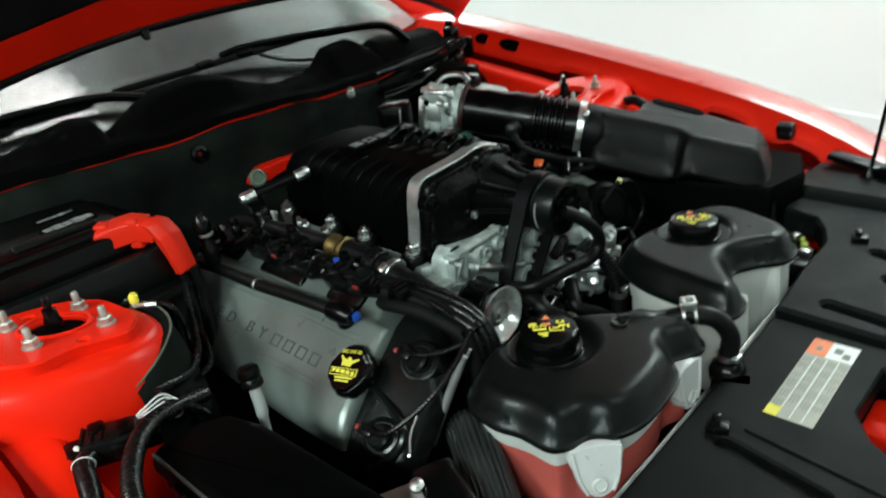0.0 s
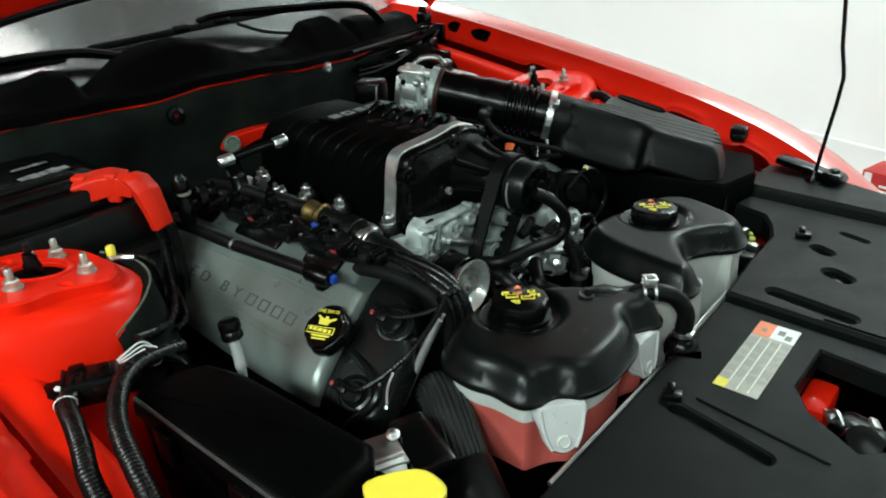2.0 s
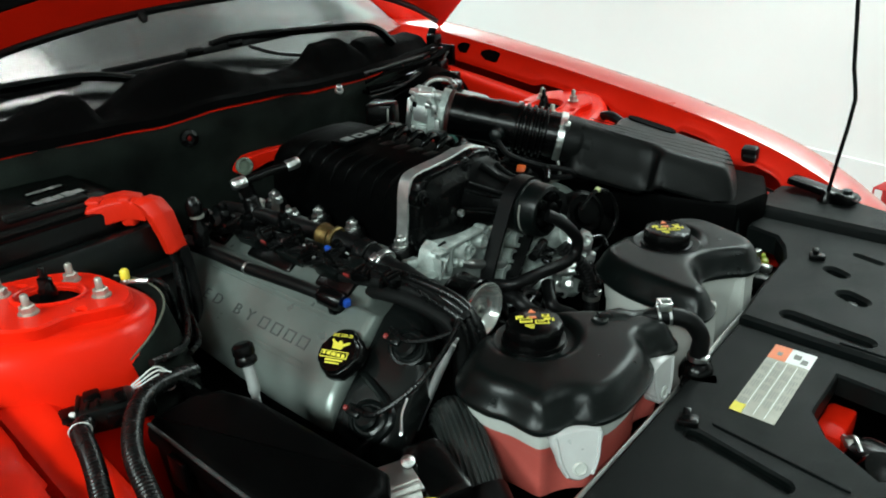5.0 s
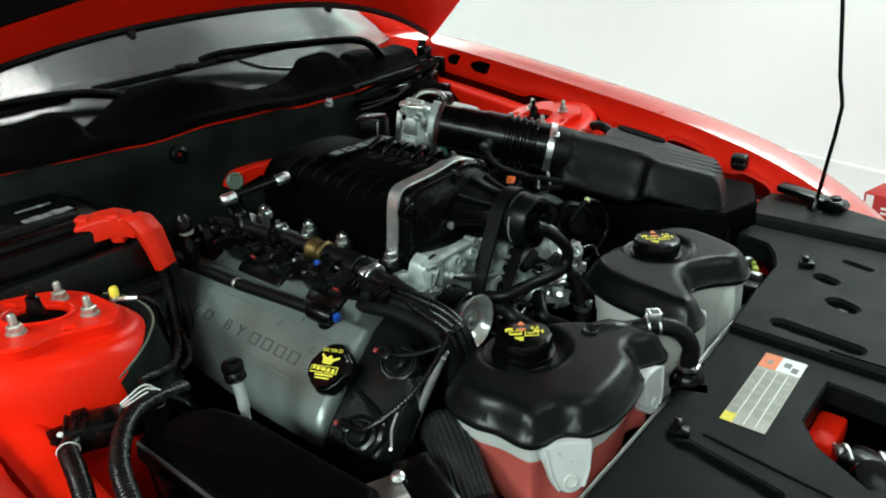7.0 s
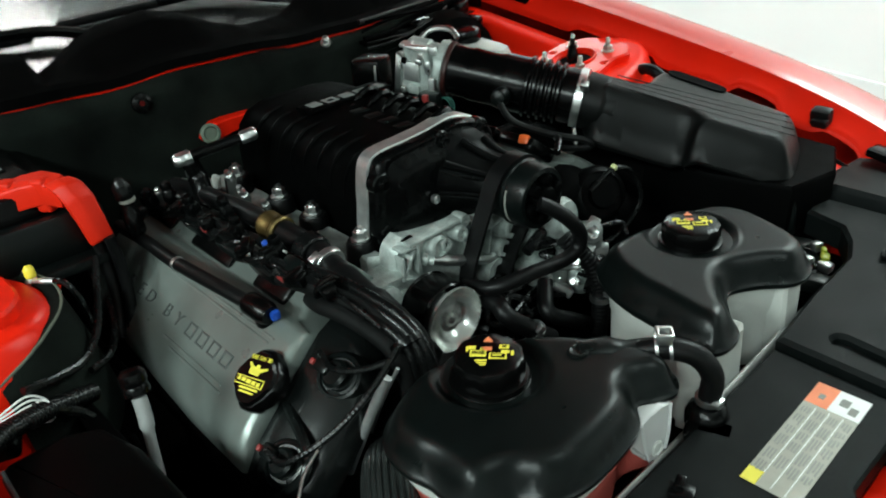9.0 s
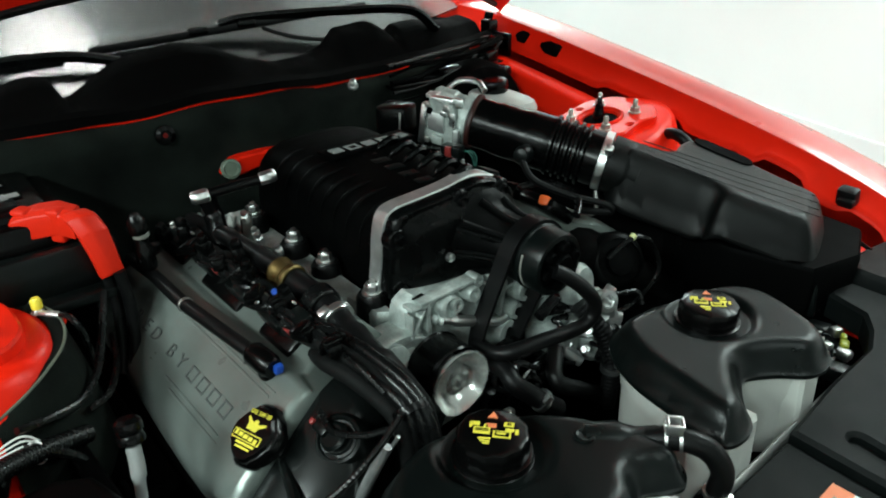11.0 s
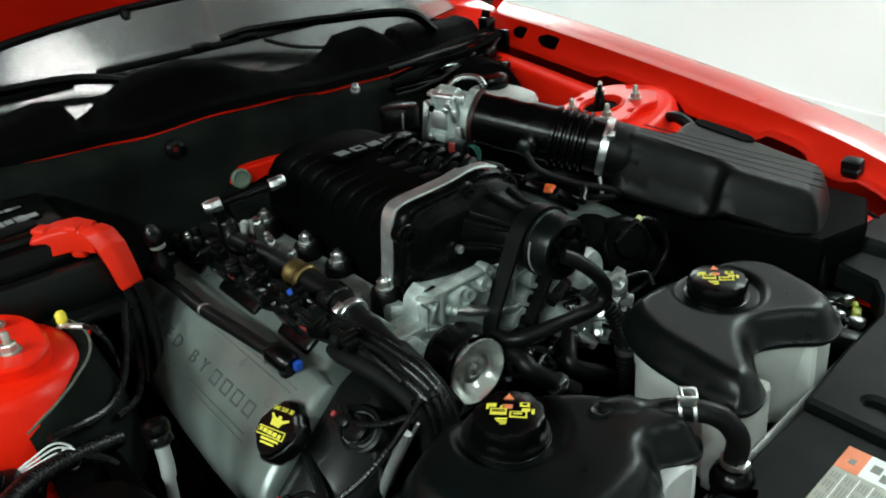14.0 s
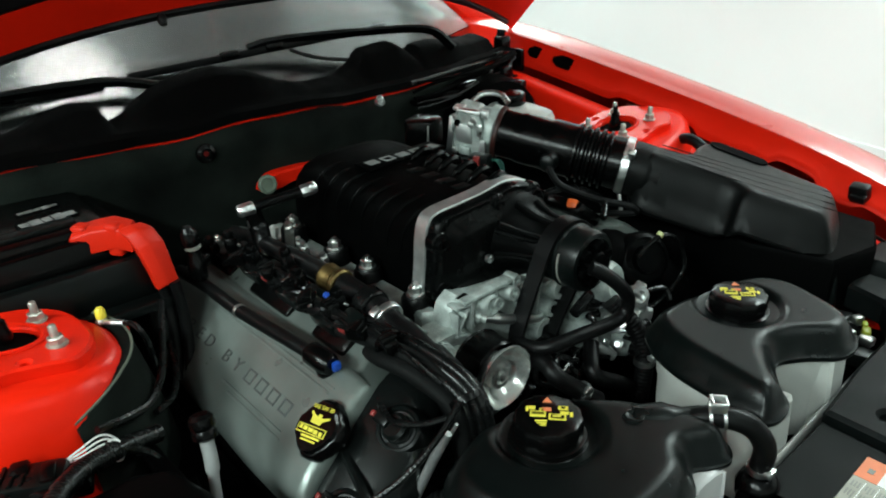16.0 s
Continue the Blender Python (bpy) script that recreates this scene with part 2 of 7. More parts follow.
LID_BLACK = mat("matt_black_lid", (0.0012, 0.0013, 0.0013), 0.4, 0, 0.3, 14, 1500, 0.06, dust=0.001, spec=0.035)
CLOTH_TAPE = mat("black_cloth_tape", (0.0030, 0.0034, 0.0033), 0.7, 0, 0.3, 40, 900, 0.3, spec=0.16)
FELT = mat("dark_insulation", (0.0078, 0.0108, 0.0088), 0.95, 0, 0.9, 9, 700, 0.5, spec=0.1)
LINER = mat("black_hood_liner", (0.006, 0.006, 0.0065), 0.95, 0, 0.3, 7, 500, 0.5, spec=0.1)
CAST = mat("cast_aluminium", (0.45, 0.50, 0.475), 0.46, 0.5, 0.45, 45, 500, 0.6)
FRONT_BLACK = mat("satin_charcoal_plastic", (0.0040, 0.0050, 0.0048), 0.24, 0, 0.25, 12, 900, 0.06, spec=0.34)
CHROME = mat("bright_metal", (0.80, 0.81, 0.80), 0.3, 1.0, 0.08, 20, 300, 0.02)
MACHINED = mat("machined_aluminium", (0.74, 0.76, 0.75), 0.36, 0.9, 0.25, 40, 500, 0.12)
DISHED = mat("pressed_bright_steel", (0.74, 0.76, 0.73), 0.22, 0.8, 0.05, 30, 400, 0.01)
STEEL = mat("dull_steel", (0.5, 0.5, 0.48), 0.38, 1.0, 0.15, 30, 600, 0.08)
ZINC = mat("zinc_plate", (0.5, 0.48, 0.43), 0.42, 0.8, 0.2, 60, 800, 0.1)
COVER_GREY = mat("grey_cam_cover_paint", (0.188, 0.216, 0.200), 0.31, 0.42, 0.30, 10, 1200, 0.1)
BRASS = mat("brass", (0.19, 0.135, 0.055), 0.42, 1.0, 0.15, 40, 400, 0.05)
TANK = mat("milky_plastic", (0.50, 0.51, 0.48), 0.36, 0, 0.12, 12, 500, 0.05, sss=0.3)
COOLANT = mat("pink_coolant_in_plastic", (0.54, 0.105, 0.085), 0.36, 0, 0.15, 9, 500, 0.05, sss=0.3)
YELLOW = mat("yellow_print", (0.72, 0.62, 0.06), 0.5, 0, 0.1, 60, 900, 0.02)
YELLOW_PLASTIC = mat("yellow_plastic", (0.85, 0.70, 0.06), 0.4, 0, 0.05, 20, 500, 0.02)
ORANGE = mat("orange_print", (0.75, 0.20, 0.08), 0.5, 0, 0.08, 60, 900, 0.02)
WHITE = mat("white_print", (0.75, 0.75, 0.73), 0.5, 0, 0.05, 60, 900, 0.02)
CLEAR_MILK = mat("clear_milky_plastic", (0.74, 0.74, 0.73), 0.3, 0, 0.1, 20, 500, 0.04, trans=0.35, sss=0.2)
INK = mat("grey_print", (0.18, 0.18, 0.16), 0.5, 0, 0.1, 60, 900, 0.02)
FOIL = mat("label_foil", (0.27, 0.26, 0.22), 0.42, 0.3, 0.12, 40, 900, 0.05)
BLUE = mat("blue_plastic", (0.010, 0.055, 0.32), 0.35, 0, 0.1, 40, 500, 0.03)
PINKRED = mat("faded_red_plastic", (0.22, 0.022, 0.02), 0.4, 0, 0.15, 60, 500, 0.03)
ORANGE_PLASTIC = mat("orange_plastic", (0.75, 0.12, 0.02), 0.4, 0, 0.1, 60, 500, 0.03)
GLASS = mat("window_glass", (0.90, 0.97, 0.94), 0.12, 0, 0.0, 6, 300, 0.0, trans=1.0)
WALL = mat("white_wall_paint", (0.88, 0.89, 0.88), 0.7, 0, 0.02, 1.5, 300, 0.08)
ROOM = mat("grey_wall_paint", (0.5, 0.51, 0.5), 0.7, 0, 0.04, 1.5, 300, 0.08)
TRIM = mat("white_trim_paint", (0.84, 0.85, 0.84), 0.4, 0, 0.02, 3, 300, 0.03)
FLOOR = mat("pale_floor", (0.74, 0.745, 0.74), 0.35, 0, 0.06, 2.0, 120, 0.05, coat=0.2)
CEIL = mat("ceiling_paint", (0.36, 0.37, 0.36), 0.85, 0, 0.03, 1.5, 250, 0.1)
LAMP = glow("added_lamp_cover", (0.96, 1.0, 0.98), 0.4, 0.30)

# ---- the room ----
def wall_block(name, size, m, material, label, category):
    bm = bmesh.new()
    box(bm, size, m, 0)
    return solo(name, bm, material, m.translation, label, category, kind="structure")


wall_block("floor", (12, 11, 0.1), at(-0.5, -1.0, -0.05), FLOOR, "pale smooth garage floor under the car", "floor")
# ceiling grey is chosen to dim the light it throws back
wall_block("ceiling", (12, 11, 0.1), at(-0.5, -1.0, CEILING + 0.05), CEIL, "plain grey ceiling over the car, toned down to dim the room", "ceiling")
SKEW = -14
wall_block("wall_side", (13, 0.12, CEILING), at(0.3, 2.98, CEILING / 2, 0, 0, SKEW), WALL, "plain bright white painted wall", "wall")
wall_block("baseboard", (13, 0.02, 0.14), at(0.3, 2.98, 0.07, 0, 0, SKEW) @ at(0, -0.072, 0), TRIM, "white painted baseboard along the wall", "baseboard")
# unseen walls added to close the room, grey so they bounce less light
wall_block("wall_near", (12, 0.12, CEILING), at(-0.5, -5.2, CEILING / 2), ROOM, "plain unseen wall, greyed to hold down the fill light", "wall")
wall_block("wall_rear", (0.12, 12, CEILING), at(-6.0, -1.0, CEILING / 2), ROOM, "plain unseen wall, greyed to hold down the fill light", "wall")
wall_block("wall_front", (0.12, 12, CEILING), at(4.6, -1.0, CEILING / 2), ROOM, "plain unseen wall, greyed to hold down the fill light", "wall")

# added fixtures; none of them is in view
for lx, ly, wide, deep, power in LAMPS:
    fix = thing("added_ceiling_light", (lx, ly, CEILING), "white rectangular ceiling light, unseen and added for the lighting", "ceiling light", "ceiling lights")
    bm = bmesh.new()
    box(bm, (wide + 0.06, deep - 0.006, 0.05), at(lx, ly, CEILING - 0.026), 0.006)
    part("frame", bm, TRIM, fix)
    bm = bmesh.new()
    box(bm, (wide, deep, 0.012), at(lx, ly, CEILING - 0.056), 0.004)
    part("diffuser", bm, LAMP, fix, "glowing frosted cover of the added light")
    data = bpy.data.lights.new("lamp", "AREA")
    data.shape, data.size, data.size_y, data.energy, data.color = "RECTANGLE", wide, deep, power, LAMP_TINT
    lamp = new("lamp", data)
    lamp.matrix_world = pose(lx, ly, CEILING - 0.066)

# a frosted bowl lamp, added out of view; its lit ceiling glows in the windshield
GX, GY, GZ = -0.63, -0.12, CEILING - 0.36
added_bowl_lamp = thing("added_bowl_lamp", (GX, GY, CEILING), "unseen frosted bowl lamp, added for the glow in the windshield", "pendant lamp")
bm = bmesh.new()
tube(bm, [(GX, GY, CEILING - 0.06), (GX, GY, GZ)], 0.006, 8, 1)
part("rod", bm, TRIM, added_bowl_lamp)
bm = bmesh.new()
lathe(bm, [(0.200, 0.055), (0.192, 0.024), (0.165, -0.004), (0.110, -0.026), (0.04, -0.036), (0.005, -0.037)], axis((GX, GY, GZ), (0, 0, 1)), 36)
bmesh.ops.delete(bm, geom=[q for q in bm.faces if len(q.verts) > 8 and q.calc_center_median().z > GZ + 0.03], context="FACES_ONLY")
part("bowl", bm, glow("bowl_glass", (1.0, 1.0, 0.97), 13.0), added_bowl_lamp, "glowing frosted bowl")
data = bpy.data.lights.new("bowl_light", "POINT")
data.energy, data.shadow_soft_size, data.color = 62, 0.04, LAMP_TINT
new("bowl_light", data).matrix_world = pose(GX, GY, GZ + 0.06)

# ---- the car's body ----
car = thing("car", (0, 0, 0), "bright red car with its hood propped open over the engine bay", "car")
RX = [-0.45, -0.25, -0.1, 0.1, 0.3, 0.45, 0.6, 0.75, 0.88, 1.0]
RZ = [1.0, 0.99, 0.973, 0.946, 0.905, 0.872, 0.837, 0.785, 0.71, 0.62]
RIDGE = np.polyfit(RX, RZ, 4)


def ridge(x):
    """The height of the fender's inner ridge."""
    return float(np.polyval(RIDGE, x))


def fender_line(x, side, section):
    pull = max(0.0, (x - 0.6) / 0.5) ** 2 * 0.16
    z = ridge(x)
    return [V((x, side * (y - pull * min(1, (y - 0.5) * 4)), (z + dz) if dz > -0.5 else 0.35)) for y, dz in section]


OUTER = [(0.660, -0.050), (0.662, -0.042), (0.671, -0.038), (0.700, -0.008), (0.7045, -0.0015), (0.711, 0.0005), (0.73, 0.0025), (0.76, 0.0042), (0.79, 0.002), (0.82, -0.010), (0.85, -0.026), (0.88, -0.05), (0.905, -0.085), (0.925, -0.14), (0.937, -0.22), (0.94, -0.32), (0.93, -0.9)]
INNER = [(0.57, -0.40), (0.592, -0.24), (0.595, -0.092), (0.600, -0.072), (0.610, -0.064), (0.64, -0.062), (0.652, -0.065), (0.658, -0.078)]
STATIONS = [-0.595 + 0.0175 * i for i in range(91)]
# stretches where the fender's bolt flange is cut away: start, end, depth
CUTS = [(0.08, 0.30, 0.011), (0.37, 0.43, 0.008), (0.43, 0.54, 0.018), (0.585, 0.68, 0.013)]


def flange_cut(x):
    h = -0.011 * max(0.0, min(1.0, (0.10 - x) / 0.06))
    for a, b, deep in CUTS:
        k = max(0.0, min(1.0, (x - a) / 0.03, (b - x) / 0.02))
        h = max(h, deep * k * k * (3 - 2 * k))
    return h


for side in (1, -1):
    bm = bmesh.new()
    loft(bm, [fender_line(x, side, [(y + 0.55 * flange_cut(x) * (i < 3), dz + flange_cut(x) * (i < 3)) for i, (y, dz) in enumerate(OUTER[:5])]) for x in STATIONS], closed=False)
    part("fender_flange", bm, RED, car, "matt red bolt flange of the fender", angle=60)
    bm = bmesh.new()
    loft(bm, [fender_line(x, side, OUTER[4:]) for x in STATIONS], closed=False)
    part("fender", bm, RED_GLOSS, car, angle=60)
    bm = bmesh.new()
    loft(bm, [fender_line(x, side, INNER) for x in STATIONS[:83]], closed=False)
    part("inner_fender", bm, RED_BAY_LIT, car, angle=50)
    # openings stamped in the flange: solid near-black pieces, their shade put into the colour
    for x0, x1, h in ((-0.17, -0.135, 0.014), (-0.095, -0.04, 0.015)):
        bm = bmesh.new()
        loops = []
        for k in range(9):
            x = x0 + (x1 - x0) * k / 8
            wide = h * min(1.0, 0.3 + 2.6 * min(k, 10 - k) / 10)
            z = ridge(x) - 0.0215
            y = 0.687
            loops.append([V((x, side * (y + 0.695 * u - 0.719 * o), z + 0.719 * u + 0.695 * o)) for u, o in ((-wide, 0.0012), (wide, 0.0012), (wide, -0.004), (-wide, -0.004))])
        loft(bm, loops)
        part("stamped_opening", bm, DARK, car, "dark opening in the red flange")
    # rubber bump stop
    bm = bmesh.new()
    box(bm, (0.032, 0.024, 0.030), at(0.602, side * 0.672, 0.818, side * 12, 0, 0), 0.006)
    box(bm, (0.026, 0.016, 0.014), at(0.606, side * 0.660, 0.812, side * 12, 0, 0), 0.004)
    part("bump_stop", bm, RUBBER, car, "black rubber bump stop")
    for x in (-0.02, 0.16, 0.42, 0.52):
        bm = bmesh.new()
        lathe(bm, [(0.005, 0), (0.005, 0.003), (0.003, 0.005)], axis((x, side * 0.628, ridge(x) - 0.078), (0, 0, 1)), 8)
        part("weld_nut", bm, RED, car)


def strut_tower(side):
    c = V((0.202, side * 0.536, 0))
    top = 0.886

    def lean(q):
        """The tower's top is tipped inwards and to the rear."""
        k = max(0.0, min(1.0, (q[2] - 0.72) / 0.12))
        return V((q[0], q[1], q[2] + k * (0.010 * (side < 0) + 0.17 * (side * q[1] - 0.536) + 0.06 * (q[0] - 0.202))))

    def leaned(mesh):
        for v in mesh.verts:
            v.co = lean(v.co)
        return mesh

    bm = bmesh.new()
    shape = [(0.60, 0.15, 0.14), (0.74, 0.138, 0.128), (0.80, 0.132, 0.122), (0.835, 0.126, 0.117), (0.855, 0.119, 0.112), (0.866, 0.112, 0.106), (0.8715, 0.104, 0.098), (0.873, 0.096, 0.09), (0.873, 0.05, 0.05)]
    loops = []
    for z, rx, ry in shape:
        loop = []
        for k in range(40):
            a = 2 * math.pi * k / 40
            co, si = math.cos(a), math.sin(a)
            e = 0.88
            ry2 = ry * (1.0 + 0.38 * max(0.0, si))
            loop.append(c + V((rx * math.copysign(abs(co) ** e, co), ry2 * math.copysign(abs(si) ** e, si) * side, z)))
        loops.append(loop)
    loft(bm, loops)
    tower = part("strut_tower", leaned(bm), RED_BAY_LIT, car, angle=50)
    bm = bmesh.new()
    outer = [(0.099, -0.042), (0.087, -0.012), (0.090, 0.020), (0.090, 0.052), (0.05, 0.078), (0.0, 0.083), (-0.055, 0.076), (-0.088, 0.045), (-0.096, 0.0), (-0.088, -0.05), (-0.05, -0.078), (0.01, -0.084), (0.065, -0.072)]
    outer = [(p.x, p.y * (1.42 if p.y < 0 else 1.0)) for p in outline_of(outer, 4)]
    if side > 0:
        # the far plate is a smaller kidney with a notch towards the wall
        outer = [(x * 0.84, y * 0.80 + (0.016 if y < -0.06 and abs(x - 0.01) < 0.03 else 0.0)) for x, y in outer]
    else:
        outer = [(x * 0.93 - 0.003, y * (0.93 if y < 0 else 0.97)) for x, y in outer]
    holes = [ring(-0.005, 0.0, 0.034, 28)] + [ring(x, y, 0.006, 10) for x, y in ((0.066, 0.004), (-0.064, -0.012))]
    m = Matrix.Translation((c.x, c.y, 0)) @ Matrix.Diagonal((1, -side, 1, 1))
    plate(bm, outer, holes, top + 0.002, 0.870, m, 0.003)
    tube(bm, [m @ Vector((*q, top + 0.0022)) for q in ring(-0.005, 0.0, 0.0395, 28) + [(0.0345, 0.0)]], 0.0034, 8, 1)
    part("top_plate", leaned(bm), RED_BAY_LIT, tower)
    bm = bmesh.new()
    lathe(bm, [(0.031, 0.0), (0.031, 0.001), (0.02, 0.002)], axis((c.x - 0.005, c.y, 0.8815), (0, 0, 1)), 24)
    part("mount_rubber", leaned(bm), DARK, tower, "dark strut mount in the hole")
    bm = bmesh.new()
    lathe(bm, [(0.010, 0), (0.011, 0.012), (0.0085, 0.018), (0.008, 0.028), (0.0045, 0.030), (0.0045, 0.042), (0.003, 0.044)], axis((c.x - 0.008, c.y, 0.882), (0, 0, 1)), 14)
    part("strut_rod", leaned(bm), BLACK_SATIN, tower, "black strut rod end")
    first = None
    for dx, dy in ((-0.040, 0.041), (0.041, 0.041), (0.041, -0.041), (-0.040, -0.041)):
        place = lean((c.x + dx, c.y + dy, top + 0.002))
        if first is None:
            bm = bmesh.new()
            lathe(bm, [(0.0115, 0), (0.0115, 0.002), (0.009, 0.003)], axis(place, (0, 0, 1)), 18)
            lathe(bm, [(0.009, 0.002), (0.009, 0.010), (0.0075, 0.0115)], axis(place, (0, 0, 1)), 6)
            lathe(bm, [(0.0045, 0.010), (0.0045, 0.023), (0.0032, 0.025)], axis(place, (0, 0, 1)), 10)
            first = part("stud_nut", bm, ZINC, tower, "zinc-plated stud and nut", at=place)
        else:
            repeat(first, place)


strut_tower(1)
strut_tower(-1)

# coated skirt on the engine side of the near tower
bm = bmesh.new()
rim = []
loops = []
for k in range(25):
    a = radians(10 + 4.6 * k)
    top = float(np.interp(10 + 4.6 * k, (10, 20, 32, 46, 120), (0.846, 0.853, 0.859, 0.864, 0.862)))
    rim.append(V((0.202 + 0.1265 * math.cos(a), -0.536 + 0.1205 * math.sin(a), top)))
    loops.append([V((0.202 + r * math.cos(a), -0.536 + (r - 0.006) * math.sin(a), z)) for r, z in ((0.166, 0.58), (0.153, 0.70), (0.146, 0.76), (0.140, 0.80), (0.1335, 0.83), (0.1265, top - 0.002), (0.1255, top), (0.112, top - 0.002), (0.11, 0.70))])
loft(bm, loops, closed=False)
# the hole is a near-black disc, its inner shade put into the colour
hole = bmesh.new()
lathe(hole, [(0.0065, -0.006), (0.0065, 0.0012), (0.004, 0.0012)], axis((0.335, -0.585, 0.793), (0.93, -0.35, 0.12)), 16)
part("drain_hole", hole, DARK, car, "small round hole in the red tower")
skirt = part("tower_skirt", bm, FELT, car, "dark grey coated skirt below the red tower top", angle=50)
bm = bmesh.new()
tube(bm, rim, 0.0016, 6, 2)
part("skirt_edge", bm, mat("grey_green_primer", (0.10, 0.115, 0.085), 0.6, 0, 0.3, 40, 500, 0.1), skirt, "bare grey-green sheet edge")

# firewall with its blanket, the red seam above it and the black cowl behind
SEAM_Y = (-0.62, -0.44, -0.36, -0.28, -0.22, -0.155, -0.08, -0.01, 0.06, 0.18, 0.40, 0.62)
SEAM_Z = (0.980, 0.981, 0.984, 0.981, 0.978, 0.980, 0.986, 0.983, 0.976, 0.967, 0.962, 0.958)


def seam_z(y):
    """The wavering height of the sheet-metal seam."""
    return sum(float(np.interp(y + d, SEAM_Y, SEAM_Z)) for d in (-0.03, 0.0, 0.03)) / 3 + 0.0012 * math.sin(41 * y)


def firewall_x(y):
    return -0.085 - 0.10 * (y / 0.62) ** 2


YS = [-0.62 + 0.0155 * i for i in range(81)]
bm = bmesh.new()
loops = []
for y in YS:
    x, w = firewall_x(y), 0.006 * math.sin(9 * y) + 0.004 * math.sin(23 * y + 1) + 0.0025 * math.sin(47 * y) + 0.0015 * math.sin(83 * y + 2)
    top = seam_z(y) - 0.001 + 0.0015 * math.sin(29 * y)
    loops.append([V((x + dx + w * k, y, z)) for dx, z, k in ((0.0, 0.50, 0), (0.010, 0.70, 1), (0.018, 0.80, 0.4), (0.020, 0.84, -0.5), (0.022, 0.875, 0.9), (0.023, 0.905, -0.3), (0.026, 0.93, 0.7), (0.028, 0.945, 0.3), (0.026, 0.96, 0.4), (0.015, top, 0.2), (-0.03, top + 0.002, 0))])
loft(bm, loops, closed=False)
part("firewall_blanket", bm, FELT, car, "dark grey-green sound insulation on the firewall", angle=70)
bm = bmesh.new()
loops = []
for y in YS:
    x, top = firewall_x(y), seam_z(y)
    bold = 0.05 + 0.60 * math.exp(-((y + 0.17) / 0.07) ** 2) + 0.16 * math.sin(19 * y + 2) + 0.08 * math.sin(53 * y)
    loops.append([V((x + dx, y, top + dz)) for dx, dz in ((0.0130, -0.0010), (0.0140, 0.0036 * bold), (0.010, 0.0046 * bold), (-0.002, 0.004), (-0.004, 0.0))])
loft(bm, loops)
part("cowl_seam", bm, RED, car, "thin red painted seam along the cowl")
bm = bmesh.new()
loops = []
for y in YS:
    x, top = firewall_x(y), seam_z(y) + 0.005
    loops.append([V((x + dx, y, top + dz)) for dx, dz in ((0.0120 + 0.001 * math.sin(11 * y + 2) + 0.003 * max(0.0, min(1.0, (-0.25 - y) / 0.05)), -0.0016 + 0.0008 * math.sin(13 * y + 1) - 0.0036 * max(0.0, min(1.0, (-0.25 - y) / 0.05)) * (0.75 + 0.25 * math.sin(61 * y))), (0.007, 0.010), (-0.006, 0.015), (-0.018, 0.011), (-0.02, 0.0))])
loft(bm, loops)
part("cowl_weatherstrip", bm, DARK, car, "black rubber weatherstrip")


HUMP_Y = (-0.62, -0.47, -0.40, -0.349, -0.309, -0.278, -0.262, -0.246, -0.222, -0.198, -0.160, -0.083, -0.027, 0.032, 0.090, 0.164, 0.194, 0.224, 0.307, 0.340, 0.358, 0.376, 0.433, 0.532, 0.58)
HUMP_H = (0.0, 0.0, 0.012, 0.031, 0.042, 0.036, 0.000, 0.008, 0.022, 0.038, 0.053, 0.062, 0.047, 0.019, 0.0, 0.0, 0.013, 0.039, 0.041, 0.022, 0.004, 0.023, 0.022, 0.004, 0.0)


def hump(y):
    """The uneven top of the cowl panel."""
    return float(np.interp(y, HUMP_Y, HUMP_H))


bm = bmesh.new()
loops = []
for i in range(249):
    y = -0.62 + 0.005 * i
    x, h = firewall_x(y), hump(y)
    loops.append([V((x + dx, y, z)) for dx, z in ((-0.012, seam_z(y) + 0.003), (-0.03, seam_z(y) + 0.011), (-0.05, 0.990 + 0.3 * h), (-0.068, 0.994 + 0.85 * h), (-0.085, 0.996 + h), (-0.105, 0.998 + h), (-0.118, 0.996 + 0.6 * h), (-0.13, 0.99), (-0.16, 0.985), (-0.22, 0.98), (-0.3, 0.99))])
loft(bm, loops, closed=False)
part("cowl_panel", bm, DARK, car, "black ribbed plastic cowl panel below the windshield", angle=50)


def glass_base(y):
    return -0.205 - 0.17 * (y / 0.68) ** 2


bm = bmesh.new()
for off in (0.0,):
    front, back = [], []
    for i in range(29):
        y = -0.70 + 0.05 * i
        bx = glass_base(y)
        line = [V((bx - d * math.cos(radians(31)), y * (1 - 0.10 * d), 0.995 + d * math.sin(radians(31)) + 0.02 * d * (1 - d))) for d in (0, 0.1, 0.2, 0.35, 0.5, 0.7, 0.9)]
        front.append(line)
        back.append([q - V((0.0026, 0, 0.0043)) for q in line])
    rows = [f + b[::-1] for f, b in zip(front, back)]
    loft(bm, rows)
windshield = part("windshield", bm, GLASS, car, "raked windshield glass with pale reflections", angle=60)
bm = bmesh.new()
loops = []
for i in range(29):
    y = -0.70 + 0.05 * i
    bx = glass_base(y)
    loops.append([V((bx - dx, y, z)) for dx, z in ((0.02, 0.90), (0.06, 0.965), (0.25, 1.0), (0.45, 0.99), (0.75, 0.93), (0.8, 0.6))])
loft(bm, loops, closed=False)
part("dashboard", bm, DARK, car, "dark dashboard behind the glass", angle=60)
bm = bmesh.new()
for x, y, z, sx, sy, sz in ((-1.9, 0, 0.75, 0.1, 1.4, 0.9), (-1.2, 0.74, 0.72, 1.4, 0.06, 0.5), (-1.2, -0.74, 0.72, 1.4, 0.06, 0.5), (-1.2, 0, 0.4, 1.5, 1.6, 0.06), (-1.65, 0, 1.29, 0.9, 1.0, 0.04)):
    box(bm, (sx, sy, sz), at(x, y, z), 0.02)
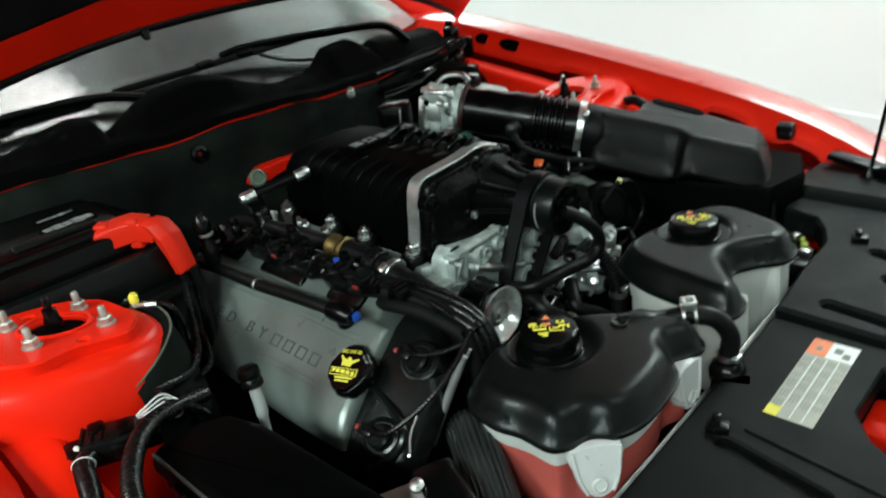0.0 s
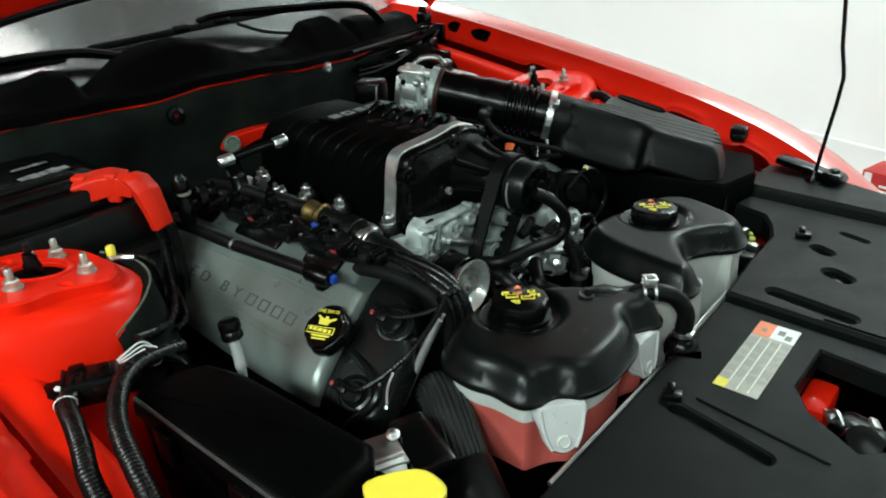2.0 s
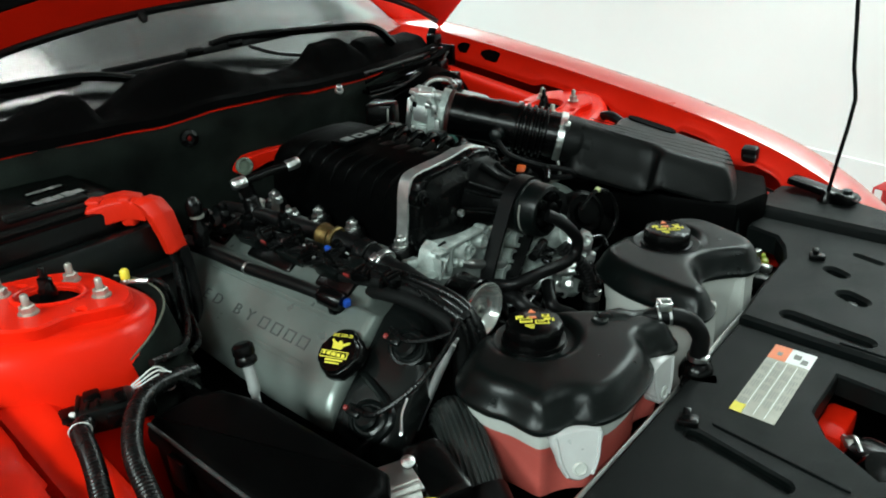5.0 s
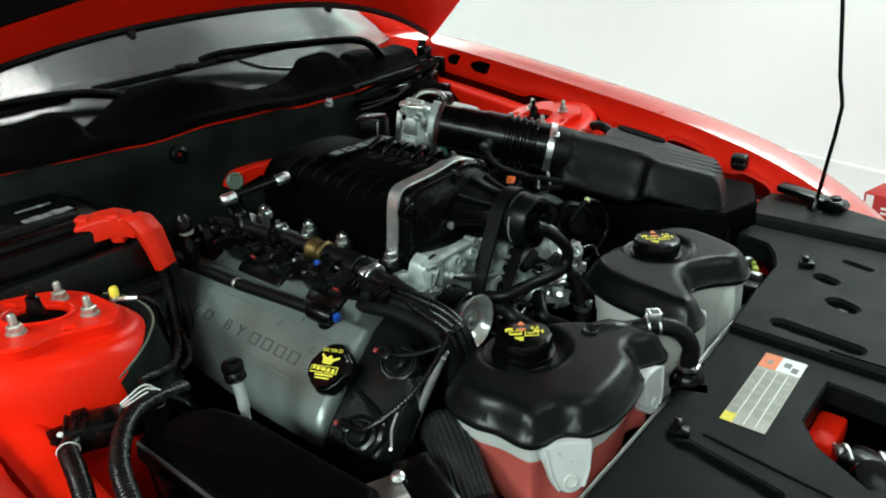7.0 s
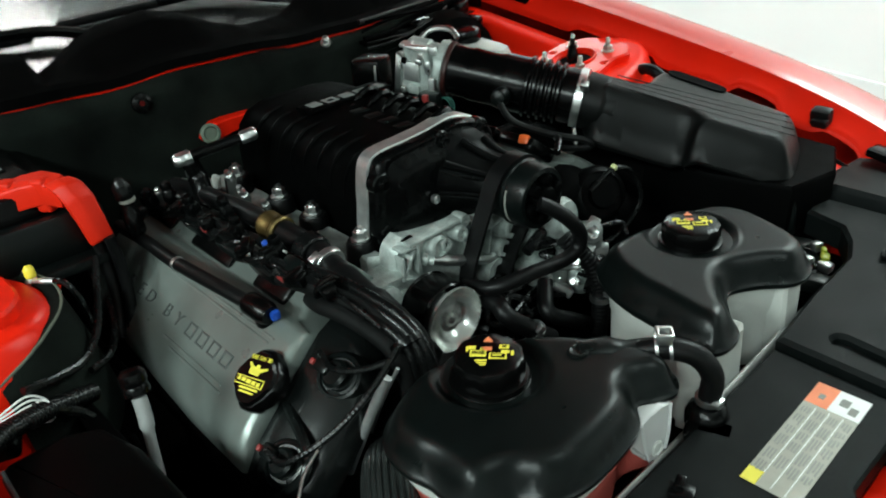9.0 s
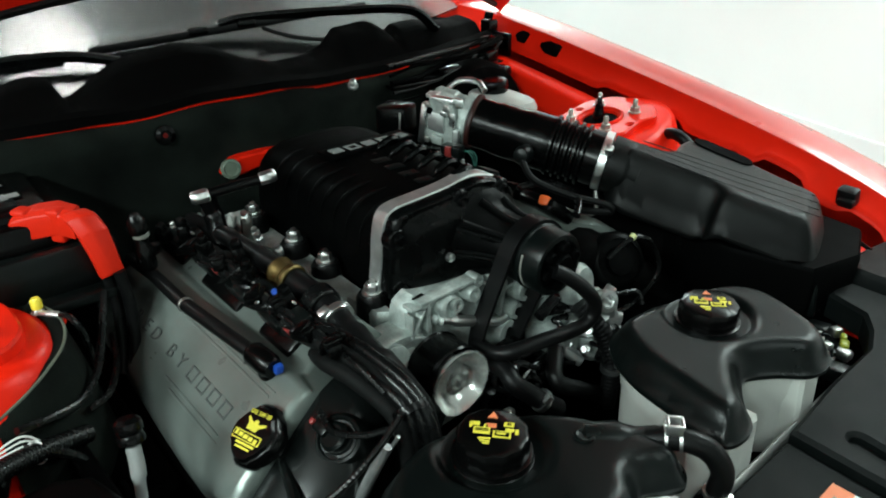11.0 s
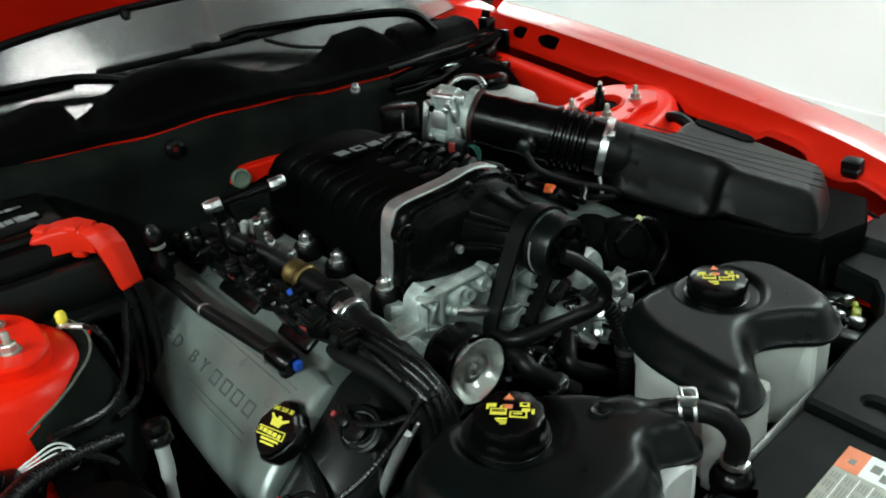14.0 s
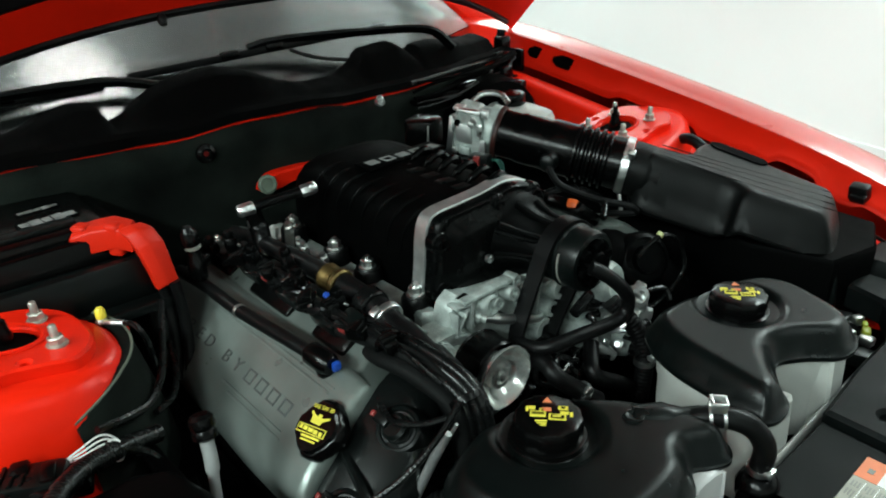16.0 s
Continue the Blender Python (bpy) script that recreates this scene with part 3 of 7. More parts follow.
part("cabin", bm, DARK, car, "dark cabin of the car")

# wipers
def wiper(points, blade):
    bm = bmesh.new()
    tube(bm, points, 0.0105, 8, 5, flat=0.7)
    arm = part("wiper", bm, BLACK_SATIN, car, "black wiper arm")
    a, b = V(blade[0]), V(blade[1])
    m = axis((a + b) / 2, b - a)
    bm = bmesh.new()
    box(bm, (0.012, 0.014, (b - a).length), m, 0.003)
    part("blade", bm, RUBBER, arm, "black wiper blade")
    for f in (0.35, 0.52):
        bm = bmesh.new()
        box(bm, (0.016, 0.014, 0.035), axis(a.lerp(b, f) + V((0.002, 0, 0.004)), b - a), 0.004)
        part("carrier", bm, BLACK_SATIN, arm)


wiper([(-0.19, 0.47, 1.00), (-0.205, 0.41, 1.046), (-0.235, 0.25, 1.06), (-0.262, 0.09, 1.066), (-0.268, 0.03, 1.060)], [(-0.285, -0.19, 1.046), (-0.242, 0.33, 1.061)])
wiper([(-0.19, -0.05, 0.995), (-0.232, -0.15, 1.030), (-0.272, -0.25, 1.049), (-0.310, -0.50, 1.049)], [(-0.29, -0.23, 1.038), (-0.36, -0.66, 1.034)])
bm = bmesh.new()
tube(bm, [(-0.235, 0.10, 1.05), (-0.232, 0.16, 1.026), (-0.205, 0.24, 1.01)], 0.004, 6)
part("washer_hose", bm, RUBBER, car)

# hood, open
HOOD = radians(43)


def hood_at(y, v, drop=0.0):
    """A place on the open hood: v metres up from its rear edge, drop metres below its skin."""
    k = 1 - min(1.0, abs(y) / 0.735) ** 2.4
    x0, z0 = -0.272 + 0.105 * k, 0.992 + 0.172 * k
    narrow = 1 - 0.06 * v
    return V((x0 + v * math.cos(HOOD) + drop * math.sin(HOOD), y * narrow, z0 + v * math.sin(HOOD) - drop * math.cos(HOOD)))


ACROSS = [-0.735 + 1.47 * i / 30 for i in range(31)]
bm = bmesh.new()
loops = []
for v in (0, 0.05, 0.2, 0.5, 0.8, 1.1):
    upper = [hood_at(y, v, -0.012) for y in ACROSS]
    lower = [hood_at(y * 0.985, v + (0.004 if v == 0 else 0), 0.008) for y in ACROSS[::-1]]
    loops.append(upper + lower)
loft(bm, loops, (False, False))
bm.verts.ensure_lookup_table()
for row in (0, 5):
    for i in range(30):
        bm.faces.new([bm.verts[row * 62 + k] for k in (i, i + 1, 60 - i, 61 - i)])
# the hood takes the brightened red in place of light from below
hood = part("hood", bm, RED_BAY_LIT, car, "red hood propped open, seen from below", angle=45)
bm = bmesh.new()
line = [hood_at(y, 0.003 + 0.01 * (abs(y) / 0.7) ** 4, 0.010) for y in ACROSS[1:-1]]
tube(bm, line, 0.007, 8, 2)
part("hood_seal", bm, RUBBER, hood, "black rubber seal along the hood's rear edge")
bm = bmesh.new()
loops = []
for k, v in enumerate((0.115, 0.125, 0.3, 0.6, 0.98, 0.99)):
    w = 0.80 - (0.02 if k in (0, 5) else 0)
    loops.append([hood_at(y * w, v, 0.009) for y in ACROSS] + [hood_at(y * w * 0.99, v, 0.022 if 0 < k < 5 else 0.012) for y in ACROSS[::-1]])
loft(bm, loops)
part("hood_liner", bm, LINER, hood, "black felt liner under the hood")
for y in (-0.16, 0.29):
    bm = bmesh.new()
    lathe(bm, [(0.008, 0), (0.008, 0.01), (0.005, 0.016)], axis(hood_at(y, 0.004, 0.012), (0.6, 0, -0.8)), 10)
    part("hood_bumper", bm, RUBBER, hood)
for side in (1, -1):
    bm = bmesh.new()
    tube(bm, [(-0.20, side * 0.655, 0.93), (-0.235, side * 0.66, 0.975), (-0.235, side * 0.665, 1.005)], 0.010, 8, flat=0.5)
    box(bm, (0.07, 0.012, 0.05), at(-0.19, side * 0.652, 0.945), 0.003)
    box(bm, (0.03, 0.03, 0.04), at(-0.215, side * 0.645, 0.975), 0.005)
    part("hood_hinge", bm, BLACK_SATIN, car, "black hood hinge")

# antenna on the far fender
bm = bmesh.new()
tube(bm, [(0.768, 0.612, 0.765), (0.777, 0.608, 0.862), (0.786, 0.604, 0.968), (0.775, 0.602, 1.02), (0.745, 0.60, 1.25), (0.70, 0.60, 1.50)], 0.0036, 8, 2)
antenna = part("antenna", bm, BLACK_SATIN, car, "thin black whip antenna")
bm = bmesh.new()
lathe(bm, [(0.016, 0), (0.017, 0.004), (0.010, 0.012), (0.007, 0.024), (0.005, 0.028)], axis((0.768, 0.612, 0.765), (0, 0, 1)), 16)
part("antenna_base", bm, BLACK_SATIN, antenna)

# added slab, near-black for the bay's deep shade, so that nothing is seen below it
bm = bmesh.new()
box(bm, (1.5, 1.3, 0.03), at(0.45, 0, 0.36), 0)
part("bay_shade_slab", bm, DARK, car, "near-black slab for the deep shade at the bottom of the bay")
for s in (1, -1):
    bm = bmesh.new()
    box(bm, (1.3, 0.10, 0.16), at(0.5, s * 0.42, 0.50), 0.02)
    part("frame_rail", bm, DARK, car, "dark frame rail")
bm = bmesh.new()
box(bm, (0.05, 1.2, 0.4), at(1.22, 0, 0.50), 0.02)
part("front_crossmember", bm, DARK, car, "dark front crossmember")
bm = bmesh.new()
loops = []
for k in range(31):
    a = math.pi * (k / 30 - 0.5)
    y = 0.80 * math.sin(a)
    x = 0.98 + 0.29 * max(0.0, math.cos(a)) ** 0.5
    loops.append([V((x - 0.06, y, 0.70)), V((x - 0.01, y, 0.702)), V((x, y * 1.01, 0.69)), V((x + 0.03, y * 1.02, 0.62)), V((x + 0.04, y * 1.02, 0.3))])
loft(bm, loops, closed=False)
part("front_bumper", bm, RED, car, angle=50)

# ---- radiator cover at the nose ----
cover = thing("radiator_cover", (0.95, 0.0, 0.70), "grained black plastic radiator cover with slots and holes", "cover panel")
LATCH = [(0.934, 0.097), (0.933, 0.002), (0.958, -0.036), (1.02, -0.075), (1.07, -0.03), (1.065, 0.06), (1.04, 0.085)]
SLOT_A = stadium((0.838, -0.122), (0.944, -0.144), 0.010)
SLOT_B = stadium((0.843, 0.191), (0.944, 0.177), 0.010)
FRONT = [(0.788, -0.50), (0.788, 0.148), (1.20, 0.130), (1.225, 0.05), (1.225, -0.10), (1.19, -0.36), (1.10, -0.56), (0.98, -0.62), (0.86, -0.60)]
MIDDLE = [(0.787, 0.151), (0.778, 0.26), (0.776, 0.372), (0.760, 0.415), (0.738, 0.449), (0.682, 0.466), (0.672, 0.522), (1.115, 0.520), (1.17, 0.38), (1.195, 0.133)]
LEDGE = [(0.671, 0.527), (0.664, 0.60), (0.672, 0.655), (0.70, 0.668), (0.79, 0.655), (0.90, 0.62), (1.02, 0.57), (1.112, 0.526)]
bm = bmesh.new()
plate(bm, FRONT, [LATCH, SLOT_A], 0.742, 0.712)
part("front_panel", bm, COVER_BLACK, cover)
bm = bmesh.new()
plate(bm, MIDDLE, [SLOT_B, stadium((0.850, 0.369), (0.866, 0.361), 0.009), stadium((0.890, 0.298), (0.910, 0.288), 0.0115), stadium((0.868, 0.447), (0.904, 0.436), 0.003, 4)], 0.754, 0.716, rim=0.005)
part("middle_panel", bm, COVER_BLACK, cover)
bm = bmesh.new()
plate(bm, LEDGE, [ring(0.79, 0.622, 0.010, 12)], 0.772, 0.716, rim=0.008)
part("side_ledge", bm, COVER_BLACK, cover)
for slot, z in ((SLOT_A, 0.7325), (SLOT_B, 0.7435)):
    bm = bmesh.new()
    slab(bm, slot, [(z - 0.004, 0.0), (z, 0.0)])
    part("slot_floor", bm, COVER_BLACK, cover)
for a, b, z in (((0.92, 0.155), (1.16, 0.148), 0.7545), ((0.85, -0.092), (1.0, -0.112), 0.7425)):
    bm = bmesh.new()
    slab(bm, stadium(a, b, 0.0022, 3), [(z - 0.004, 0), (z + 0.0012, 0), (z + 0.002, 0.001)])
    part("moulded_line", bm, COVER_BLACK, cover)
for x, y, z in ((0.825, -0.108, 0.742), (0.819, 0.397, 0.754)):
    bm = bmesh.new()
    box(bm, (0.024, 0.018, 0.010), at(x, y, z + 0.004, 0, 0, 20), 0.003)
    box(bm, (0.010, 0.014, 0.008), at(x - 0.004, y + 0.003, z + 0.011, 10, 0, 20), 0.002)
    part("push_clip", bm, BLACK_SATIN, cover, "black push clip")
for x, y, z in ((0.858, 0.365, 0.742), (0.899, 0.293, 0.742), (0.79, 0.622, 0.758), (1.03, -0.20, 0.738)):
    bm = bmesh.new()
    lathe(bm, [(0.013, -0.01), (0.014, 0.0), (0.009, 0.003), (0.004, 0.0035)], axis((x, y, z), (0, 0, 1)), 14)
    part("clip_pin", bm, BLACK_SATIN, cover)
# sticker on the cover
LA = at(0.877, 0.034, 0.7426, 0, 0, 0.9)


def sticker(name, x0, x1, y0, y1, material, lift=0.0, parent=None, label=""):
    b = bmesh.new()
    slab(b, [(x0, y0), (x1, y0), (x1, y1), (x0, y1)], [(0, 0), (0.0004 + lift, 0)], LA)
    return part(name, b, material, parent or cover, label)


lab = sticker("sticker", -0.0265, 0.0265, -0.087, 0.087, FOIL, 0, None, "foil caution sticker with orange and white heads")
sticker("orange_head", -0.0265, -0.004, 0.050, 0.087, ORANGE, 0.0003, lab)
sticker("white_head", -0.004, 0.0265, 0.050, 0.087, WHITE, 0.0003, lab)
sticker("yellow_corner", -0.0265, -0.012, -0.087, -0.068, YELLOW, 0.0003, lab)
for x0, x1, y0, y1 in ((0.002, 0.011, 0.064, 0.076), (0.013, 0.021, 0.056, 0.068), (-0.018, -0.012, 0.062, 0.070)):
    sticker("symbol", x0, x1, y0, y1, INK, 0.0006, lab)
for x in (-0.0125, 0.0005, 0.0135):
    sticker("rule", x - 0.0003, x + 0.0003, -0.083, 0.046, WHITE, 0.0003, lab)
random.seed(3)
for x in (-0.0195, -0.006, 0.007, 0.020):
    y = 0.042
    while y > -0.062:
        n = random.uniform(0.008, 0.022)
        for k in (-0.0032, 0.0, 0.0032):
            sticker("print_bar", x + k - 0.0009, x + k + 0.0009, y - n * random.uniform(0.6, 1.0), y, INK, 0.0003, lab)
        y -= n + 0.004
# bright edge of the radiator support
bm = bmesh.new()
tube(bm, [(0.781, -0.30, 0.722), (0.781, -0.04, 0.722), (0.777, 0.14, 0.722), (0.772, 0.36, 0.722)], 0.0035, 6, 2, flat=2.2)
solo("radiator_support", bm, STEEL, (0.78, 0, 0.72), "bare metal edge strip of the radiator support", "metal strip")
bm = bmesh.new()
box(bm, (0.05, 1.0, 0.30), at(0.83, 0.0, 0.54), 0.01)
solo("radiator", bm, DARK, (0.83, 0, 0.39), "dark radiator pack under the cover", "radiator")
# hood latch in the opening
latch = thing("hood_latch", (1.0, 0.0, 0.64), "black hood latch with a red bracket in the cover opening", "latch")
bm = bmesh.new()
box(bm, (0.035, 0.075, 0.05), at(0.948, 0.062, 0.675), 0.006)
box(bm, (0.10, 0.10, 0.012), at(0.97, 0.02, 0.645), 0.004)
part("bracket", bm, RED, latch, "red painted bracket")
bm = bmesh.new()
box(bm, (0.07, 0.05, 0.06), at(1.01, 0.01, 0.685, 0, 0, -20), 0.014)
lathe(bm, [(0.022, -0.02), (0.024, 0.0), (0.02, 0.012), (0.008, 0.014)], axis((1.015, -0.02, 0.71), (0.2, -0.3, 0.9)), 18)
part("latch_body", bm, BLACK_SATIN, latch)
bm = bmesh.new()
tube(bm, [(0.965, 0.03, 0.70), (0.978, 0.018, 0.715), (0.99, 0.0, 0.712)], 0.003, 6)
box(bm, (0.012, 0.022, 0.006), at(0.972, 0.025, 0.70, 0, 20, 30), 0.001)
box(bm, (0.010, 0.018, 0.005), at(1.02, 0.012, 0.722, 0, 20, 30), 0.001)
part("latch_hook", bm, STEEL, latch, "bright steel latch hook")

# ---- two expansion tanks ----
# print on the caps: place, size, lift and ink (yellow, black, orange)
PRINT = [(-0.30, -0.02, 0.46, 0.26, 0, 0), (-0.30, 0.03, 0.36, 0.025, 0.0005, 1), (-0.30, -0.03, 0.36, 0.025, 0.0005, 1), (0.26, -0.12, 0.50, 0.26, 0, 0), (0.26, -0.12, 0.38, 0.15, 0.0005, 1), (0.24, -0.12, 0.26, 0.06, 0.001, 0), (-0.48, 0.24, 0.20, 0.15, 0, 0), (-0.62, 0.18, 0.07, 0.22, 0, 0), (-0.06, 0.20, 0.28, 0.16, 0, 2), (-0.20, 0.17, 0.12, 0.12, 0, 0), (0.42, 0.30, 0.28, 0.17, 0, 0), (0.42, 0.30, 0.12, 0.07, 0.0005, 1), (0.46, 0.08, 0.24, 0.12, 0, 0), (0.66, 0.02, 0.09, 0.20, 0, 0), (-0.20, -0.32, 0.34, 0.06, 0, 0), (-0.18, -0.42, 0.28, 0.05, 0, 0), (-0.14, -0.51, 0.18, 0.05, 0, 0)]


def screw_cap(parent, x, y, z, r, marks=True):
    """A ribbed black cap whose top lies at z, with yellow marks."""
    bm = bmesh.new()
    m = axis((x, y, z - 0.034), (0, 0, 1))
    lathe(bm, [(r * 1.25, 0.0), (r * 1.27, 0.004), (r * 1.15, 0.007), (r * 1.12, 0.012), (r * 1.02, 0.013)], m, 36)
    lathe(bm, [(r, 0.011), (r * 1.03, 0.014), (r * 1.03, 0.027), (r * 0.98, 0.0325), (r * 0.9, 0.034)], m, 48, 12, 0.035)
    cap = part("cap", bm, BLACK_SATIN, parent, "ribbed black screw cap with yellow print")
    if marks:
        random.seed(int(x * 1000))
        for u, v, w, h, lift, ink in PRINT:
            b = bmesh.new()
            box(b, (w * r, h * r, 0.0006), at(x, y, z + 0.0003 + lift, 0, 0, 40) @ at(u * r, v * r, 0, 0, 0, random.uniform(-4, 4)), 0)
            part("print_bar", b, (YELLOW, BLACK_SATIN, ORANGE)[ink], cap, ("yellow print", "", "orange print")[ink])
        b = bmesh.new()
        slab(b, [(-0.14, 0), (0.14, 0), (0, 0.24)], [(0, 0), (0.0008, 0)], at(x, y, z, 0, 0, 40) @ at(-0.05 * r, 0.52 * r, 0) @ Matrix.Diagonal((r, r, 1, 1)))
        part("warning_mark", b, ORANGE, cap, "small orange triangle")
    return cap


def tank(name, outline, cap, body, label, depth, top=0.828, rim=0.794):
    c = sum((V((p[0], p[1])) for p in outline), V((0, 0))) / len(outline)
    t = thing(name, (c.x, c.y, depth), label, "reservoir", "expansion tanks")
    bm = bmesh.new()
    dome(bm, outline, rim, top - rim, 0.026, (cap[0], cap[1], 0.044, 0.817))
    part("shroud", bm, BLACK, t, "moulded black plastic shroud", angle=55)
    bm = bmesh.new()
    slab(bm, outline, [(depth, 0.022), (depth + 0.004, 0.017), (depth + 0.03, 0.015), (rim - 0.05, 0.014), (rim - 0.045, 0.012), (rim - 0.006, 0.008)], smooth=5, ease=0.3)
    part("tank_body", bm, body, t)
    # recessed well under the cap
    bm = bmesh.new()
    lathe(bm, [(0.050, -0.006), (0.0505, 0.000), (0.049, 0.0022), (0.045, 0.0008)], axis((cap[0], cap[1], 0.8175), (0, 0, 1)), 36)
    part("cap_collar", bm, BLACK, t)
    screw_cap(t, cap[0], cap[1], cap[2], 0.034)
    return t


NEAR = [(0.586, -0.195), (0.597, -0.248), (0.622, -0.280), (0.660, -0.288), (0.690, -0.283), (0.726, -0.284), (0.741, -0.270), (0.750, -0.246), (0.770, -0.231), (0.783, -0.200), (0.783, -0.150), (0.775, -0.110), (0.757, -0.086), (0.768, -0.066), (0.774, -0.044), (0.755, -0.026), (0.715, -0.034), (0.655, -0.066), (0.610, -0.118)]
near_tank = tank("coolant_reservoir", NEAR, (0.646, -0.166, 0.846), COOLANT, "pink coolant reservoir under a moulded black shroud", 0.682)
FAR = [(0.583, 0.10), (0.612, 0.066), (0.655, 0.046), (0.705, 0.037), (0.757, 0.030), (0.776, 0.040), (0.774, 0.074), (0.750, 0.100), (0.728, 0.138), (0.745, 0.174), (0.774, 0.207), (0.776, 0.240), (0.758, 0.266), (0.72, 0.284), (0.665, 0.297), (0.622, 0.275), (0.598, 0.215), (0.585, 0.155)]
far_tank = tank("intercooler_reservoir", FAR, (0.652, 0.185, 0.842), TANK, "milky white reservoir under a moulded black shroud", 0.66)
# milky upper band and lugs of the near tank
bm = bmesh.new()
slab(bm, NEAR, [(0.762, 0.010), (0.788, 0.0068)], smooth=5, ease=0.12)
part("tank_shoulder", bm, TANK, near_tank, "milky plastic above the coolant level")


def lug(parent, x, y, z, way, w=0.045):
    """A hanging mounting ear with a bolt."""
    m = axis((x, y, z), way) @ pose(0, 0, 0, 0, 0, 0)
    bm = bmesh.new()
    pts = [(-w * 0.6, 0.020), (w * 0.6, 0.020), (w * 0.5, -0.012), (w * 0.36, -0.030), (0, -0.038), (-w * 0.36, -0.030), (-w * 0.5, -0.012)]
    slab(bm, pts, [(-0.010, 0), (0.004, 0), (0.008, 0.003)], m, 3)
    ear = part("mounting_ear", bm, CLEAR_MILK, parent, "translucent milky mounting ear")
    for s in (-1, 1):
        bm = bmesh.new()
        tube(bm, [m @ V((s * w * 0.56, 0.018, 0.008)), m @ V((s * w * 0.46, -0.012, 0.008)), m @ V((s * w * 0.30, -0.030, 0.008))], 0.0022, 6, 3)
        part("ear_rib", bm, CLEAR_MILK, ear)
    bm = bmesh.new()
    lathe(bm, [(0.0085, 0.006), (0.0085, 0.0095), (0.0065, 0.0105), (0.0055, 0.009), (0.002, 0.009)], m @ at(0, -0.022, 0), 16)
    part("bolt", bm, TANK, ear, "pale plastic rivet")


lug(near_tank, 0.760, -0.252, 0.770, (0.75, -0.62, 0.25))
lug(near_tank, 0.770, -0.078, 0.770, (1, -0.05, 0.1), 0.04)
for x, y, w in ((0.770, 0.052, 0.045), (0.768, 0.090, 0.03), (0.770, 0.222, 0.036)):
    bm = bmesh.new()
    slab(bm, [(-w / 2, -0.075), (w / 2, -0.075), (w / 2 + 0.003, 0.035), (-w / 2 - 0.003, 0.035)], [(-0.03, 0), (0.002, 0), (0.006, 0.004)], axis((x - 0.004, y, 0.752), (1, 0, 0.05)))
    part("tank_rib", bm, TANK, far_tank, "milky plastic rib")
bm = bmesh.new()
lathe(bm, [(0.011, -0.002), (0.0105, 0.0018), (0.008, 0.0022), (0.006, 0.0008), (0.002, 0.0006)], axis((0.694, -0.092, 0.8285), (0, 0, 1)), 20)
part("dimple", bm, BLACK, near_tank)
# neck and hose between the tank and the radiator
bm = bmesh.new()
lathe(bm, [(0.020, 0), (0.021, 0.03), (0.017, 0.04), (0.014, 0.05), (0.014, 0.07)], axis((0.690, -0.085, 0.812), (0.62, 0.72, 0.05)), 18)
part("neck", bm, BLACK, near_tank)
hose = thing("overflow_hose", (0.76, -0.02, 0.72), "black rubber overflow hose with spring clamps", "hose")
bm = bmesh.new()
tube(bm, [(0.722, -0.048, 0.815), (0.745, -0.028, 0.822), (0.772, -0.008, 0.816), (0.787, 0.003, 0.792), (0.787, 0.004, 0.765), (0.786, 0.004, 0.74)], 0.0115, 14)
part("hose", bm, RUBBER, hose)
bm = bmesh.new()
lathe(bm, [(0.0135, 0), (0.0135, 0.003)], axis((0.741, -0.031, 0.822), (0.75, 0.6, 0.1)), 18)
lathe(bm, [(0.0135, 0), (0.0135, 0.003)], axis((0.752, -0.023, 0.8225), (0.75, 0.6, 0.1)), 18)
for s in (-1, 1):
    box(bm, (0.016, 0.003, 0.012), at(0.7475, -0.0275, 0.838, 0, 0, 40) @ at(0, s * 0.007, 0), 0.001)
box(bm, (0.003, 0.016, 0.004), at(0.7425, -0.0305, 0.842, 0, 0, 40), 0.001)
box(bm, (0.003, 0.016, 0.004), at(0.7535, -0.0225, 0.842, 0, 0, 40), 0.001)
part("spring_clamp", bm, CHROME, hose, "bright spring clamp")
bm = bmesh.new()
lathe(bm, [(0.0132, 0), (0.0135, 0.006)], axis((0.786, 0.004, 0.757), (0, 0, 1)), 16)
box(bm, (0.010, 0.014, 0.008), at(0.797, 0.002, 0.762), 0.002)
part("lower_clamp", bm, CHROME, hose, "bright spring clamp")
bm = bmesh.new()
lathe(bm, [(0.022, 0), (0.023, 0.012), (0.019, 0.022), (0.014, 0.026)], axis((0.787, 0.004, 0.728), (0, 0, 1)), 20)
box(bm, (0.05, 0.03, 0.018), at(0.80, -0.012, 0.733, 0, 0, 20), 0.006)
part("hose_fitting", bm, BLACK_SATIN, hose)

# ---- engine ----
engine = thing("engine", (0.25, 0, 0.40), "vee engine with grey cam covers and black front covers", "engine")
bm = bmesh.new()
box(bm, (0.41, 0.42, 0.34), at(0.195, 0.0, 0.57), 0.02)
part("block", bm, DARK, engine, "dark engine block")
T, N = V((0, math.cos(radians(37)), math.sin(radians(37)))), V((0, -math.sin(radians(37)), math.cos(radians(37))))


def on_cover(x, s, n=0.0, side=-1):
    q = V((x, -0.31, 0.792)) + T * s + N * n
    return q if side < 0 else V((q.x, -q.y + 0.03, q.z))


def lower_edge(s, x):
    """The cover's outer edge climbs towards the rear."""
    return s + 0.022 * (1 - min(1.0, max(0.0, x) / 0.34)) if s < -0.03 else s


